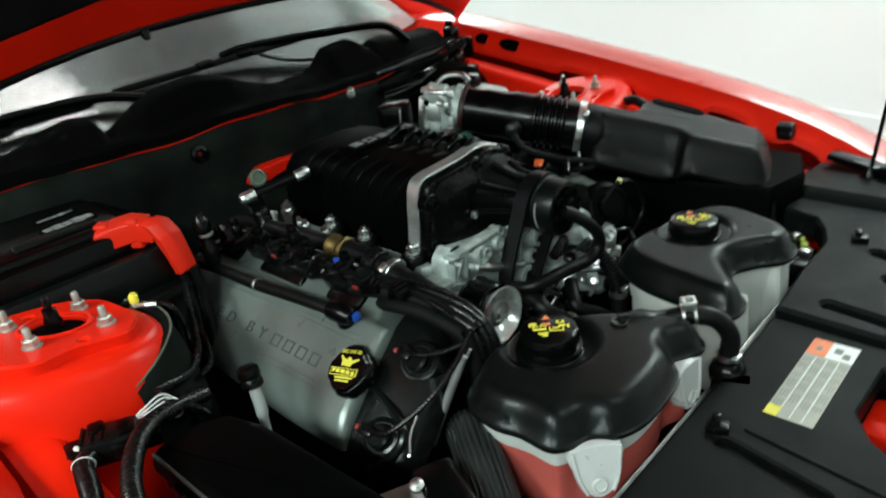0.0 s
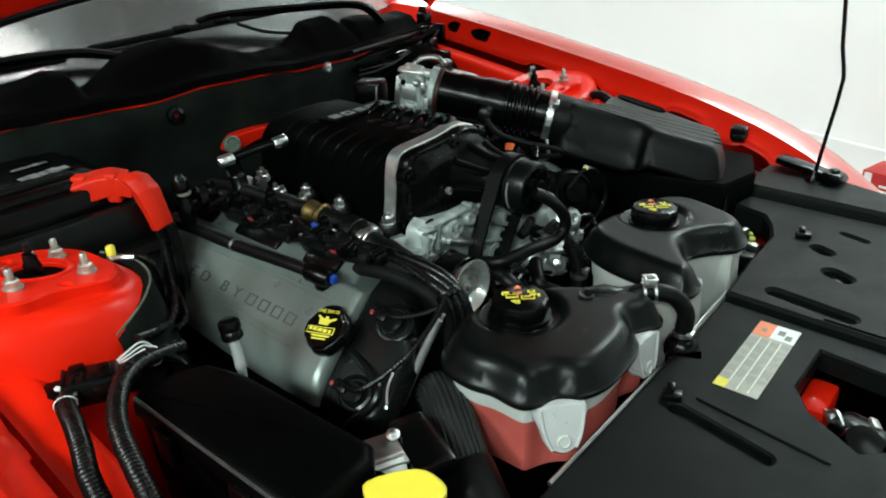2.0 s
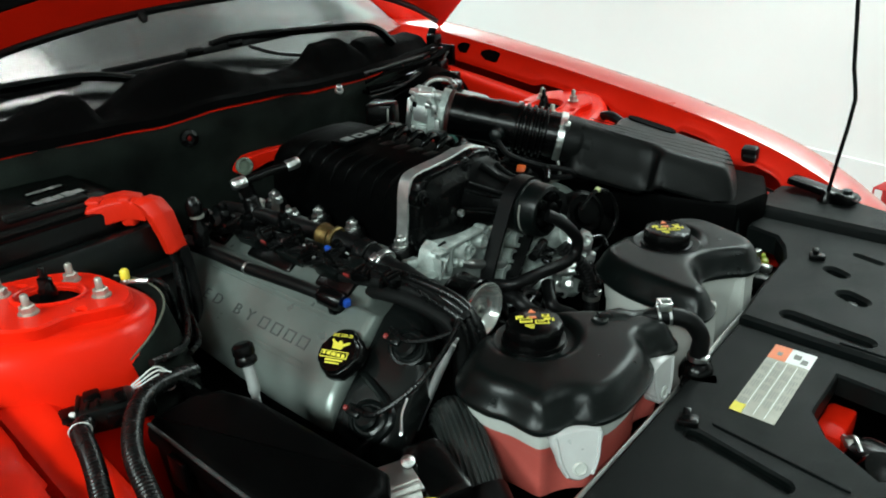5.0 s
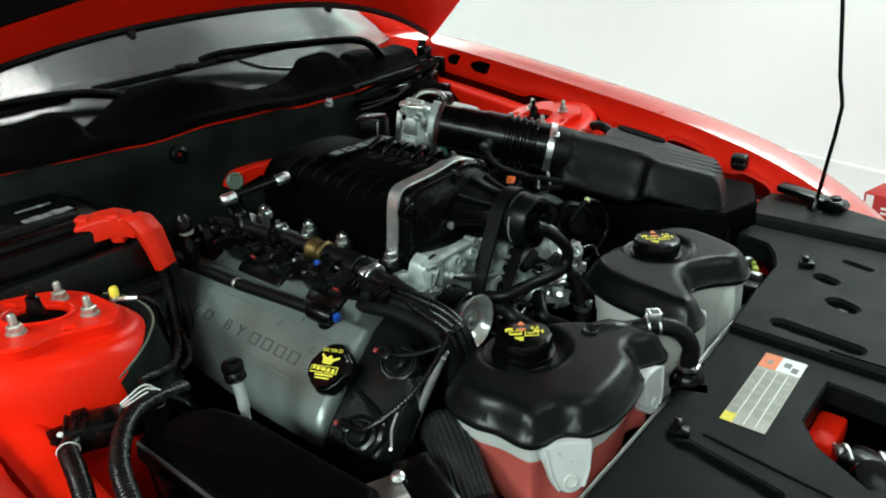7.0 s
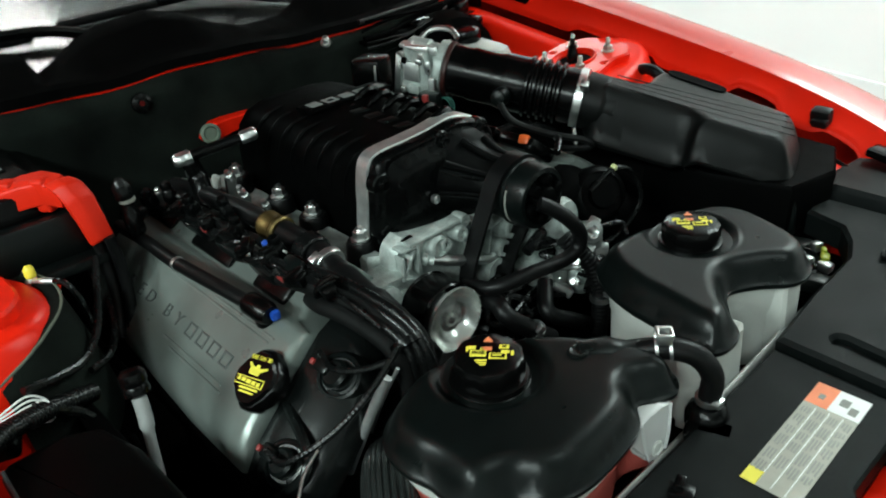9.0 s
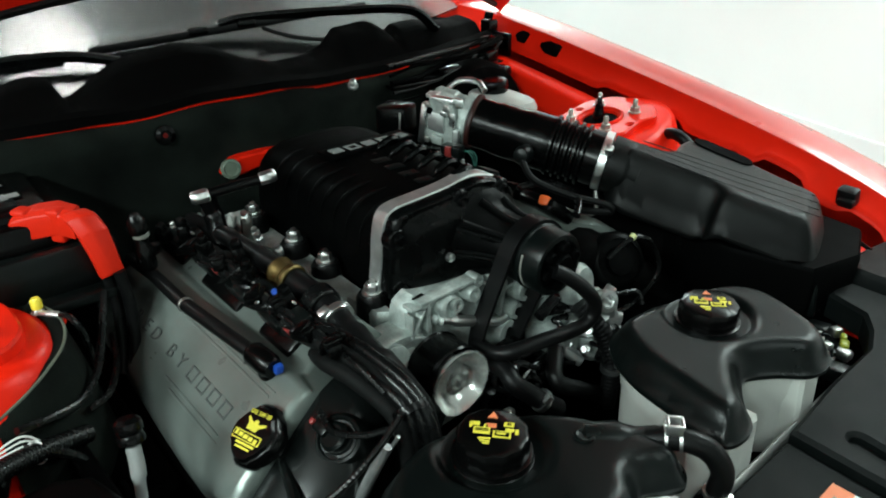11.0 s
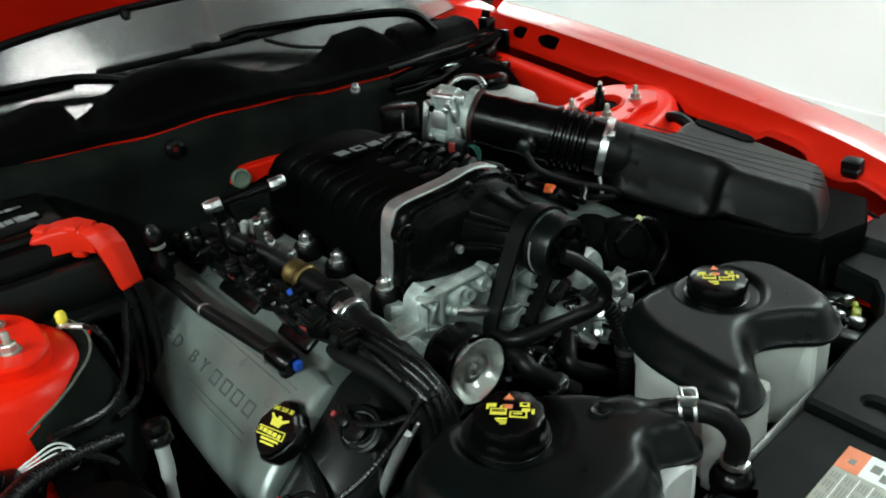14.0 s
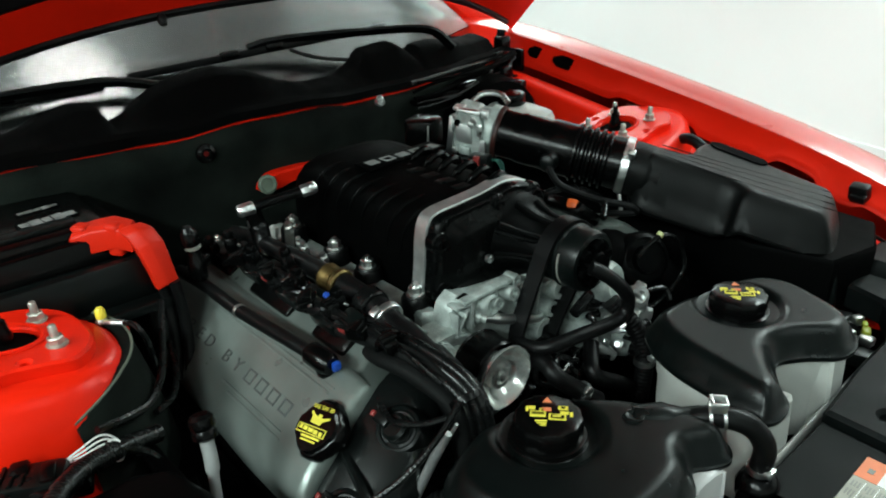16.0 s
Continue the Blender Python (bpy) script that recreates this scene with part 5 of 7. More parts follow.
for y, z, r, d in ((-0.10, 0.765, 0.026, 0.03), (-0.023, 0.822, 0.010, 0.022), (0.001, 0.829, 0.011, 0.026), (0.013, 0.842, 0.009, 0.02), (0.047, 0.826, 0.012, 0.024), (0.03, 0.80, 0.010, 0.02), (0.09, 0.80, 0.016, 0.03), (0.075, 0.775, 0.013, 0.03), (-0.02, 0.74, 0.018, 0.02), (0.06, 0.745, 0.022, 0.03)):
    bm = bmesh.new()
    lathe(bm, [(r, 0), (r, d * 0.7), (r * 0.85, d), (r * 0.5, d), (r * 0.45, d * 0.8)], axis((0.415, y, z), (1, 0, 0.1)), 20)
    part("boss", bm, CAST, manifold)
bm = bmesh.new()
RAIL = [(-0.01, -0.085), (-0.01, -0.125), (0.055, -0.128), (0.075, -0.15), (0.115, -0.152), (0.13, -0.128), (0.16, -0.12), (0.20, -0.128), (0.22, -0.118), (0.24, -0.122), (0.275, -0.15), (0.31, -0.15), (0.33, -0.118), (0.385, -0.112), (0.40, -0.09)]
slab(bm, RAIL, [(0.76, 0.0), (0.820, 0.0), (0.826, 0.003)], smooth=0)
part("side_flange", bm, CAST, manifold)
bolt0 = None
for x, y, z in ((0.074, -0.110, 0.841), (0.181, -0.104, 0.835), (0.257, -0.101, 0.831), (0.358, -0.098, 0.826)):
    if bolt0 is None:
        bm = bmesh.new()
        lathe(bm, [(0.021, -0.045), (0.021, -0.01), (0.0195, 0.008), (0.017, 0.012)], axis((x, y, z), (0, 0, 1)), 20)
        bolt0 = part("grommet", bm, RUBBER, manifold, at=(x, y, z))
        bm = bmesh.new()
        lathe(bm, [(0.0125, 0.012), (0.0125, 0.0145), (0.009, 0.0155)], axis((x, y, z), (0, 0, 1)), 18)
        lathe(bm, [(0.0095, 0.015), (0.0095, 0.024), (0.008, 0.0255)], axis((x, y, z), (0, 0, 1)), 6)
        lathe(bm, [(0.0045, 0.025), (0.0045, 0.030)], axis((x, y, z), (0, 0, 1)), 10)
        head0 = part("flange_nut", bm, CHROME, manifold, "bright flange nut", at=(x, y, z))
    else:
        repeat(bolt0, (x, y, z))
        repeat(head0, (x, y, z))
bm = bmesh.new()
tube(bm, [(0.432, -0.052, 0.814), (0.436, -0.03, 0.805), (0.438, 0.01, 0.788), (0.438, 0.045, 0.772), (0.43, 0.075, 0.766)], [0.005, 0.0075, 0.006, 0.006, 0.006], 12)
part("coolant_pipe", bm, CHROME, manifold, "bright coolant pipe")
bm = bmesh.new()
slab(bm, [(-0.152, 0.800), (-0.158, 0.75), (-0.150, 0.66), (-0.04, 0.64), (0.02, 0.66), (0.0, 0.72), (-0.06, 0.79), (-0.085, 0.812), (-0.125, 0.815)], [(0.395, 0), (0.424, 0), (0.431, 0.005)], FACEM, 3)
lathe(bm, [(0.024, 0), (0.023, 0.010), (0.016, 0.014)], axis((0.428, -0.125, 0.785), (1, 0, 0.1)), 20)
part("timing_chest", bm, CAST, manifold, "bare cast timing chest behind the idler")
bm = bmesh.new()
slab(bm, [(-0.074, 0.838), (-0.04, 0.842), (-0.012, 0.834), (-0.008, 0.812), (-0.03, 0.792), (-0.066, 0.79), (-0.076, 0.806)], [(0.412, 0), (0.4225, 0), (0.4235, 0.003)], FACEM, 3)
lathe(bm, [(0.020, 0), (0.019, 0.010), (0.015, 0.015), (0.011, 0.016), (0.010, 0.010)], axis((0.420, -0.034, 0.822), (1, 0.1, 0.15)), 22)
part("pipe_boss", bm, CAST, manifold, "cast boss round the pipe")
bm = bmesh.new()
lathe(bm, [(0.008, 0), (0.0088, 0.002), (0.0088, 0.008), (0.0065, 0.010), (0.0065, 0.016)], axis((0.423, -0.054, 0.815), (0.8, 0.5, -0.2)), 14)
part("pipe_nut", bm, CAST, manifold, "dull pipe nut")
for x, y, z in ((0.115, -0.140, 0.858),):
    bm = bmesh.new()
    box(bm, (0.004, 0.014, 0.055), at(x, y, z - 0.005, 0, 8, 0), 0.001)
    part("small_bracket", bm, STEEL, manifold)
bm = bmesh.new()
box(bm, (0.013, 0.009, 0.022), at(0.093, -0.152, 0.862, 0, 15, 20), 0.003)
part("cream_plug", bm, TANK, manifold, "cream plastic plug")

# ---- supercharger ----
sc = thing("supercharger", (0.2, 0.02, 0.80), "ribbed black supercharger with a bare metal front flange", "supercharger")
BODY = [(-0.078, 0.79), (-0.080, 0.86), (-0.078, 0.895), (-0.071, 0.918), (-0.056, 0.934), (-0.03, 0.942), (0.02, 0.944), (0.07, 0.942), (0.098, 0.932), (0.112, 0.912), (0.118, 0.79)]
bm = bmesh.new()
loops = []
for x, k in ((0.030, 0.05), (0.040, 0.018), (0.055, 0.005), (0.08, -0.03), (0.14, -0.03), (0.22, 0.0), (0.345, 0)):
    loops.append([V((x, y * (1 - max(0, k)), 0.79 + (z - 0.79) * (1 - k * 1.4))) for y, z in BODY])
loft(bm, loops)
part("housing", bm, BLACK_CAST, sc, angle=50)
for k in range(8):
    x = 0.105 + 0.031 * k
    up = 0.006 * max(0.0, 1 - (x - 0.08) / 0.14)
    bm = bmesh.new()
    line = [V((x + dx, y, z + up)) for dx, y, z in ((-0.014, -0.0795, 0.875), (-0.010, -0.077, 0.900), (-0.004, -0.070, 0.9195), (0.003, -0.056, 0.9345), (0.008, -0.038, 0.9400), (0.011, -0.022, 0.9405))]
    tube(bm, line, [0.0006, 0.002, 0.003, 0.003, 0.002, 0.0004], 6, 3)
    part("rib", bm, SNOUT, sc)
for k in range(6):
    x = 0.185 + 0.032 * k
    bm = bmesh.new()
    line = [V((x + 0.010 * math.sin(math.pi * t / 8) - 0.02 * t / 8, 0.040 + 0.0085 * t, 0.942 + 0.014 * math.sin(math.pi * min(1, t / 7.0)) - 0.012 * (t / 8) ** 3)) for t in range(9)]
    tube(bm, line, [0.003] + [0.0058] * 7 + [0.003], 8, 3)
    part("fin", bm, BLACK_SATIN, sc, "short black cooling fin")
    if k < 5:
        bm = bmesh.new()
        slab(bm, [(-0.009, -0.012), (0.007, -0.012), (0.010, 0.012), (-0.006, 0.012)], [(0, 0), (0.0012, 0), (0.0018, 0.001)], at(x + 0.006, 0.022, 0.9438))
        part("flat_pad", bm, BLACK, sc, "flat dark pad between the ribs")
bm = bmesh.new()
box(bm, (0.040, 0.15, 0.006), at(0.166, 0.040, 0.9475, -1, 0, 2), 0.002)
pad = part("name_pad", bm, BLACK_CAST, sc)
for k in range(5):
    m = at(0.166 + 0.001 * k, -0.014 + 0.0275 * k, 0.9512 - 0.0004 * k, -1, 0, 2)
    bm = bmesh.new()
    if k % 2:
        plate(bm, [(-0.010, -0.0105), (0.010, -0.0105), (0.010, 0.0105), (-0.010, 0.0105)], [[(-0.0055, -0.0055), (0.0055, -0.0055), (0.0055, 0.0055), (-0.0055, 0.0055)]], 0.001, -0.002, m, 0.0004)
    else:
        box(bm, (0.018, 0.019, 0.003), m, 0.001)
    part("plain_mark", bm, mat("dull_grey_mark", (0.17, 0.18, 0.175), 0.5, 0.2, 0.2, 40, 500, 0.05), pad, "dull grey mark")
FLANGE = [(-0.090, 0.832), (-0.086, 0.88), (-0.083, 0.908), (-0.076, 0.934), (-0.060, 0.944), (-0.02, 0.946), (0.02, 0.948), (0.06, 0.953), (0.092, 0.946), (0.115, 0.932), (0.127, 0.908), (0.120, 0.84), (0.09, 0.815), (0.0, 0.808), (-0.06, 0.818)]
bm = bmesh.new()
slab(bm, FLANGE, [(0.343, 0.002), (0.3445, -0.001), (0.365, -0.001), (0.366, 0.001)], FACEM, 3)
part("flange", bm, MACHINED, sc, "bare metal front flange")
bm = bmesh.new()
ROUNDED = outline_of(FLANGE, 3)
loops = []
for x, k in ((0.3662, 0.985), (0.376, 0.988), (0.381, 0.975), (0.3838, 0.945), (0.3842, 0.91), (0.3835, 0.88), (0.3842, 0.84), (0.3875, 0.79), (0.389, 0.74), (0.3915, 0.70), (0.3940, 0.65), (0.396, 0.56)):
    loops.append([FACEM @ Vector((0.018 + (p[0] - 0.018) * k, 0.880 + (p[1] - 0.880) * k, x)) for p in ROUNDED])
loft(bm, loops)
part("front_cover", bm, GLOSS_BLACK, sc, "glossy black stepped front cover")
for y, z in ((-0.073, 0.912), (-0.072, 0.842), (0.028, 0.934), (0.098, 0.930), (0.095, 0.84)):
    bm = bmesh.new()
    lathe(bm, [(0.0145, -0.010), (0.0145, 0.0035), (0.0125, 0.0055), (0.0085, 0.006), (0.008, 0.011), (0.0055, 0.0115), (0.005, 0.007)], axis((0.380, y, z), (1, 0, 0)), 18)
    part("bolt", bm, GLOSS_BLACK, sc)
bm = bmesh.new()
lathe(bm, [(0.006, 0), (0.006, 0.006), (0.003, 0.007)], axis((0.399, -0.006, 0.872), (1, 0, 0)), 8)
part("drain_plug", bm, CHROME, sc, "bright plug screw")
SN = V((0, 0.090, 0.864))
a, b = V((0.386, 0.060, 0.876)), V((0.442, 0.090, 0.864))
bm = bmesh.new()
loops = []
for x, r, k in ((0.388, 0.068, 0.0), (0.3945, 0.062, 0.02), (0.398, 0.056, 0.06), (0.403, 0.051, 0.16), (0.411, 0.0465, 0.36), (0.421, 0.043, 0.62), (0.433, 0.041, 0.88), (0.448, 0.040, 1.0)):
    c = a + (b - a) * k
    loops.append([V((x, c.y + r * math.cos(2 * math.pi * i / 44), c.z + 0.94 * r * math.sin(2 * math.pi * i / 44))) for i in range(44)])
loft(bm, loops)
part("snout", bm, SNOUT, sc)
for k in range(5):
    ang = radians(60 + 40 * k)
    bm = bmesh.new()
    o = V((0, math.cos(ang), math.sin(ang)))
    p, q = a + V((0.012, 0, 0)) + o * 0.056, b + V((-0.004, 0, 0)) + o * 0.038
    tube(bm, [p, (p + q) / 2 - o * 0.004, q], 0.0045, 8, 4)
    part("gusset", bm, SNOUT, sc)
bm = bmesh.new()
lathe(bm, [(0.039, 0.0), (0.042, 0.001), (0.042, 0.026), (0.0445, 0.0275), (0.0445, 0.030), (0.0425, 0.032), (0.042, 0.056), (0.040, 0.061), (0.034, 0.062), (0.031, 0.055), (0.018, 0.054)], axis((0.436, SN.y, SN.z), (1, 0, 0)), 44)
pulley = part("pulley", bm, BLACK, sc, "black snout pulley")
bm = bmesh.new()
lathe(bm, [(0.018, 0), (0.019, 0.012), (0.015, 0.020), (0.008, 0.022)], axis((0.488, SN.y, SN.z), (1, 0, 0)), 18)
part("hub", bm, BLACK_CAST, pulley, "black pulley hub")
for k in range(6):
    ang = 2 * math.pi * k / 6 + 0.3
    bm = bmesh.new()
    lathe(bm, [(0.0085, 0), (0.0085, 0.014), (0.006, 0.016)], axis((0.489, SN.y + 0.0245 * math.cos(ang), SN.z + 0.0245 * math.sin(ang)), (1, 0, 0)), 8)
    part("hub_bolt", bm, BLACK_CAST, pulley)
for k in range(9):
    ang = radians(158 + 7 * k)
    bm = bmesh.new()
    box(bm, (0.0030, 0.0046, 0.0010), at(0.4715, SN.y + 0.0425 * math.cos(ang), SN.z + 0.0425 * math.sin(ang)) @ pose(0, 0, 0, math.degrees(ang) - 90), 0)
    part("print_bar", bm, INK, pulley, "small pale print")

# ribs of the snout and lobes of the cover bolts
for ang, r in ((150, 0.0045), (185, 0.006), (225, 0.005)):
    o = V((0, math.cos(radians(ang)), math.sin(radians(ang))))
    bm = bmesh.new()
    tube(bm, [a + o * 0.057 + V((0.006, 0, 0)), a + o * 0.047 + V((0.022, 0.010, -0.004)), b + o * 0.040 + V((-0.010, 0, 0))], r, 8, 4)
    part("snout_rib", bm, GLOSS_BLACK, sc)

# ---- belt and idlers ----
drive = thing("accessory_drive", (0.47, 0, 0.60), "black serpentine belt with idler pulleys at the engine front", "belt drive")


def belt(points, x0, x1, thick=0.005):
    line = curve([(0, y, z) for y, z in points], 6)
    loops = []
    for i, q in enumerate(line):
        d = (line[min(i + 1, len(line) - 1)] - line[max(i - 1, 0)]).normalized()
        s = V((0, -d.z, d.y)) * thick / 2
        loops.append([V((x0, 0, 0)) + q + s, V((x1, 0, 0)) + q + s, V((x1, 0, 0)) + q - s, V((x0, 0, 0)) + q - s])
    bm = bmesh.new()
    loft(bm, loops)
    return part("belt", bm, RUBBER, drive, "black ribbed belt")


belt([(-0.005, 0.60), (-0.004, 0.70), (-0.006, 0.77), (0.014, 0.82), (0.034, 0.858), (0.045, 0.880), (0.062, 0.900), (0.090, 0.9095), (0.116, 0.902), (0.133, 0.882), (0.131, 0.85), (0.105, 0.81), (0.075, 0.77), (0.055, 0.73), (0.045, 0.68), (0.045, 0.60)], 0.438, 0.462)
bm = bmesh.new()
lathe(bm, [(0.035, 0), (0.044, 0.001), (0.045, 0.003), (0.0433, 0.005), (0.0433, 0.041), (0.045, 0.043), (0.0433, 0.046)], axis((0.440, -0.071, 0.762), (1, 0, 0)), 40)
bmesh.ops.delete(bm, geom=[q for q in bm.faces if len(q.verts) > 8], context="FACES_ONLY")
idler = part("idler_pulley", bm, BLACK_SATIN, drive, "black drum of the idler pulley")
bm = bmesh.new()
lathe(bm, [(0.0434, 0.0), (0.0431, 0.003), (0.0416, 0.003), (0.038, -0.006), (0.031, -0.017), (0.0215, -0.022), (0.0200, -0.010), (0.0185, -0.006), (0.011, -0.005), (0.010, -0.008), (0.0075, -0.008), (0.007, -0.003), (0.004, -0.002)], axis((0.4935, -0.071, 0.762), (1, 0, 0)), 40)
bmesh.ops.delete(bm, geom=[q for q in bm.faces if len(q.verts) > 8 and max(v.co.x for v in q.verts) < 0.4936 and (q.verts[0].co - V((0.4935, -0.071, 0.762))).length > 0.033], context="FACES_ONLY")
part("idler_face", bm, DISHED, idler, "bright dished metal face")
for y, z, r in ((0.04, 0.72, 0.036), (0.10, 0.66, 0.05), (0.0, 0.56, 0.08)):
    bm = bmesh.new()
    lathe(bm, [(r * 0.9, 0), (r, 0.003), (r, 0.026), (r * 0.9, 0.028), (r * 0.5, 0.022), (r * 0.4, 0.030), (r * 0.2, 0.03)], axis((0.452, y, z), (1, 0, 0)), 28)
    part("lower_pulley", bm, BLACK_SATIN, drive)
bm = bmesh.new()
box(bm, (0.03, 0.07, 0.16), at(0.44, 0.16, 0.72, 20), 0.01)
for y, z, r in ((0.15, 0.80, 0.03), (0.19, 0.75, 0.026), (0.20, 0.69, 0.034), (0.13, 0.72, 0.026)):
    lathe(bm, [(r, -0.03), (r, 0.02), (r * 0.8, 0.03), (r * 0.4, 0.03)], axis((0.46, y, z), (1, 0.2, 0.2)), 14)
part("alternator_bracket", bm, CAST, drive, "cast metal accessory bracket")

for x, y, z, a, b, c, sx, sy, sz in ((0.50, 0.165, 0.775, 20, 30, 25, 0.05, 0.035, 0.012), (0.505, 0.185, 0.755, -30, 15, 60, 0.04, 0.03, 0.01), (0.495, 0.15, 0.745, 50, -20, 10, 0.045, 0.03, 0.012), (0.49, 0.205, 0.73, 10, 40, -30, 0.04, 0.04, 0.012), (0.485, 0.13, 0.71, -20, 35, 40, 0.05, 0.03, 0.014)):
    bm = bmesh.new()
    box(bm, (sx, sy, sz), at(x, y, z, a, b, c), 0.003)
    lathe(bm, [(0.007, 0), (0.007, sz * 0.5 + 0.006), (0.004, sz * 0.5 + 0.007)], at(x, y, z, a, b, c), 8)
    part("cast_arm", bm, MACHINED, drive, "bright cast metal arm")

hoses = thing("front_coolant_hoses", (0.53, 0.05, 0.70), "black coolant hoses curling in front of the engine", "hose")
for r, pts in ((0.0096, [(0.508, 0.070, 0.868), (0.517, 0.082, 0.860), (0.529, 0.102, 0.840), (0.534, 0.119, 0.815), (0.533, 0.117, 0.793), (0.529, 0.093, 0.784), (0.522, 0.034, 0.788), (0.513, 0.001, 0.786), (0.500, -0.013, 0.781), (0.480, -0.016, 0.776), (0.455, -0.014, 0.768)]), (0.012, [(0.490, -0.013, 0.762), (0.512, -0.014, 0.762), (0.531, -0.015, 0.752), (0.546, 0.018, 0.719), (0.553, 0.04, 0.70)]), (0.013, [(0.50, 0.13, 0.79), (0.53, 0.15, 0.75), (0.545, 0.155, 0.70), (0.545, 0.15, 0.64)]), (0.011, [(0.50, 0.09, 0.74), (0.53, 0.06, 0.72), (0.54, 0.10, 0.69), (0.535, 0.14, 0.66)])):
    bm = bmesh.new()
    tube(bm, pts, r, 14, 6, ribs=0.006 if r == 0.013 else 0, depth=0.05)
    part("hose", bm, RUBBER, hoses)
for a, w in (((0.544, 0.014, 0.723), (0.3, 0.65, -0.65)), ((0.545, 0.154, 0.705), (0, 0, -1))):
    bm = bmesh.new()
    lathe(bm, [(0.0150, 0), (0.0150, 0.007)], axis(a, w), 16)
    box(bm, (0.01, 0.012, 0.008), axis(V(a) + V((0.012, 0, 0.008)), w), 0.001)
    part("hose_clamp", bm, CHROME, hoses, "bright hose clamp")
# bright cast arms beside the hoses
bm = bmesh.new()
tube(bm, [(0.518, 0.148, 0.806), (0.520, 0.160, 0.793), (0.515, 0.178, 0.772), (0.508, 0.190, 0.748)], [0.009, 0.012, 0.010, 0.008], 10)
lathe(bm, [(0.013, -0.006), (0.015, -0.004), (0.015, 0.006), (0.009, 0.007), (0.008, 0.002)], axis((0.524, 0.157, 0.797), (1, -0.3, 0.3)), 18)
lathe(bm, [(0.010, -0.006), (0.012, -0.004), (0.012, 0.006), (0.007, 0.007)], axis((0.516, 0.188, 0.752), (1, -0.2, 0.2)), 16)
part("tensioner_arm", bm, MACHINED, drive, "bright cast tensioner arm")
for y, z, turn, long in ((0.158, 0.772, 35, 0.040), (0.172, 0.757, 20, 0.034), (0.178, 0.790, -50, 0.030)):
    bm = bmesh.new()
    box(bm, (0.016, 0.006, long), at(0.508, y, z, turn, 8, 0), 0.002)
    part("tensioner_web", bm, MACHINED, drive, "bright cast web")
RNG = random.Random(21)
for k in range(11):
    x0, y0, z0 = RNG.uniform(0.47, 0.53), RNG.uniform(-0.03, 0.20), RNG.uniform(0.70, 0.80)
    pts = [V((x0, y0, z0))]
    for i in range(4):
        pts.append(pts[-1] + V((RNG.uniform(-0.01, 0.016), RNG.uniform(-0.045, 0.045), RNG.uniform(-0.035, 0.018))))
    bm = bmesh.new()
    tube(bm, [V((q.x, max(q.y, -0.012), q.z)) for q in pts], RNG.choice((0.003, 0.004, 0.006, 0.008)), 8, 5)
    part("small_hose", bm, CONDUIT, hoses)
for k in range(12):
    bm = bmesh.new()
    m = at(RNG.uniform(0.48, 0.525), RNG.uniform(-0.03, 0.20), RNG.uniform(0.70, 0.79), RNG.uniform(0, 90), RNG.uniform(0, 90), 0)
    lathe(bm, [(0.007, -0.004), (0.007, 0.003), (0.0045, 0.004), (0.0045, 0.010)], m, 6)
    part("bolt", bm, (CHROME, STEEL, MACHINED)[k % 3], hoses, "bright bolt")

# ---- air intake ----
intake = thing("air_intake_tube", (0.25, 0.30, 0.84), "smooth black intake tube with a ribbed bellows and metal clamp", "intake tube")
TB, CL = V((0.162, 0.243, 0.939)), V((0.352, 0.352, 0.893))
WAY = (CL - TB).normalized()
LID_WAY = V((0.187, 0.107, -0.062)).normalized()
bm = bmesh.new()
tube(bm, [TB + WAY * 0.012, TB + WAY * 0.05, TB + WAY * 0.10, TB + WAY * 0.14], [0.0405, 0.0425, 0.045, 0.046], 32)
main = part("tube", bm, BLACK_SATIN, intake)
bm = bmesh.new()
prof = []
for k in range(5):
    h = 0.137 + 0.0125 * k
    prof += [(0.043, h), (0.0485, h + 0.003), (0.0485, h + 0.007), (0.043, h + 0.010)]
lathe(bm, prof + [(0.044, 0.205), (0.044, 0.225)], axis(TB, WAY), 36)
part("bellows", bm, BLACK_SATIN, intake, "ribbed black bellows")
bm = bmesh.new()
lathe(bm, [(0.0455, 0.0), (0.047, 0.001), (0.047, 0.012), (0.0455, 0.013)], axis(CL - WAY * 0.006, WAY), 40)
box(bm, (0.012, 0.03, 0.012), axis(CL, WAY) @ at(-0.036, 0.030, 0.006, 0, 0, 40), 0.003)
part("band_clamp", bm, CHROME, intake, "bright metal band clamp")
bm = bmesh.new()
tube(bm, [CL + V((0.025, -0.045, -0.03)), CL + V((0.032, -0.05, -0.06)), CL + V((0.015, -0.06, -0.07))], 0.0035, 6)
part("clamp_tail", bm, STEEL, intake)
bm = bmesh.new()
lathe(bm, [(0.014, 0), (0.014, 0.015), (0.011, 0.02), (0.011, 0.03), (0.006, 0.032)], axis(TB + WAY * 0.115 + V((0.02, -0.045, -0.005)), (0.4, -0.8, 0.2)), 14)
part("nipple", bm, BLACK, intake)
bm = bmesh.new()
p0 = TB + WAY * 0.115 + V((0.03, -0.068, 0))
tube(bm, [p0, p0 + V((0.03, 0.0, -0.03)), p0 + V((0.075, 0.035, -0.052)), p0 + V((0.115, 0.066, -0.062)), p0 + V((0.12, 0.075, -0.075)), p0 + V((0.085, 0.05, -0.078))], 0.0052, 8)
part("breather_hose", bm, RUBBER, intake)

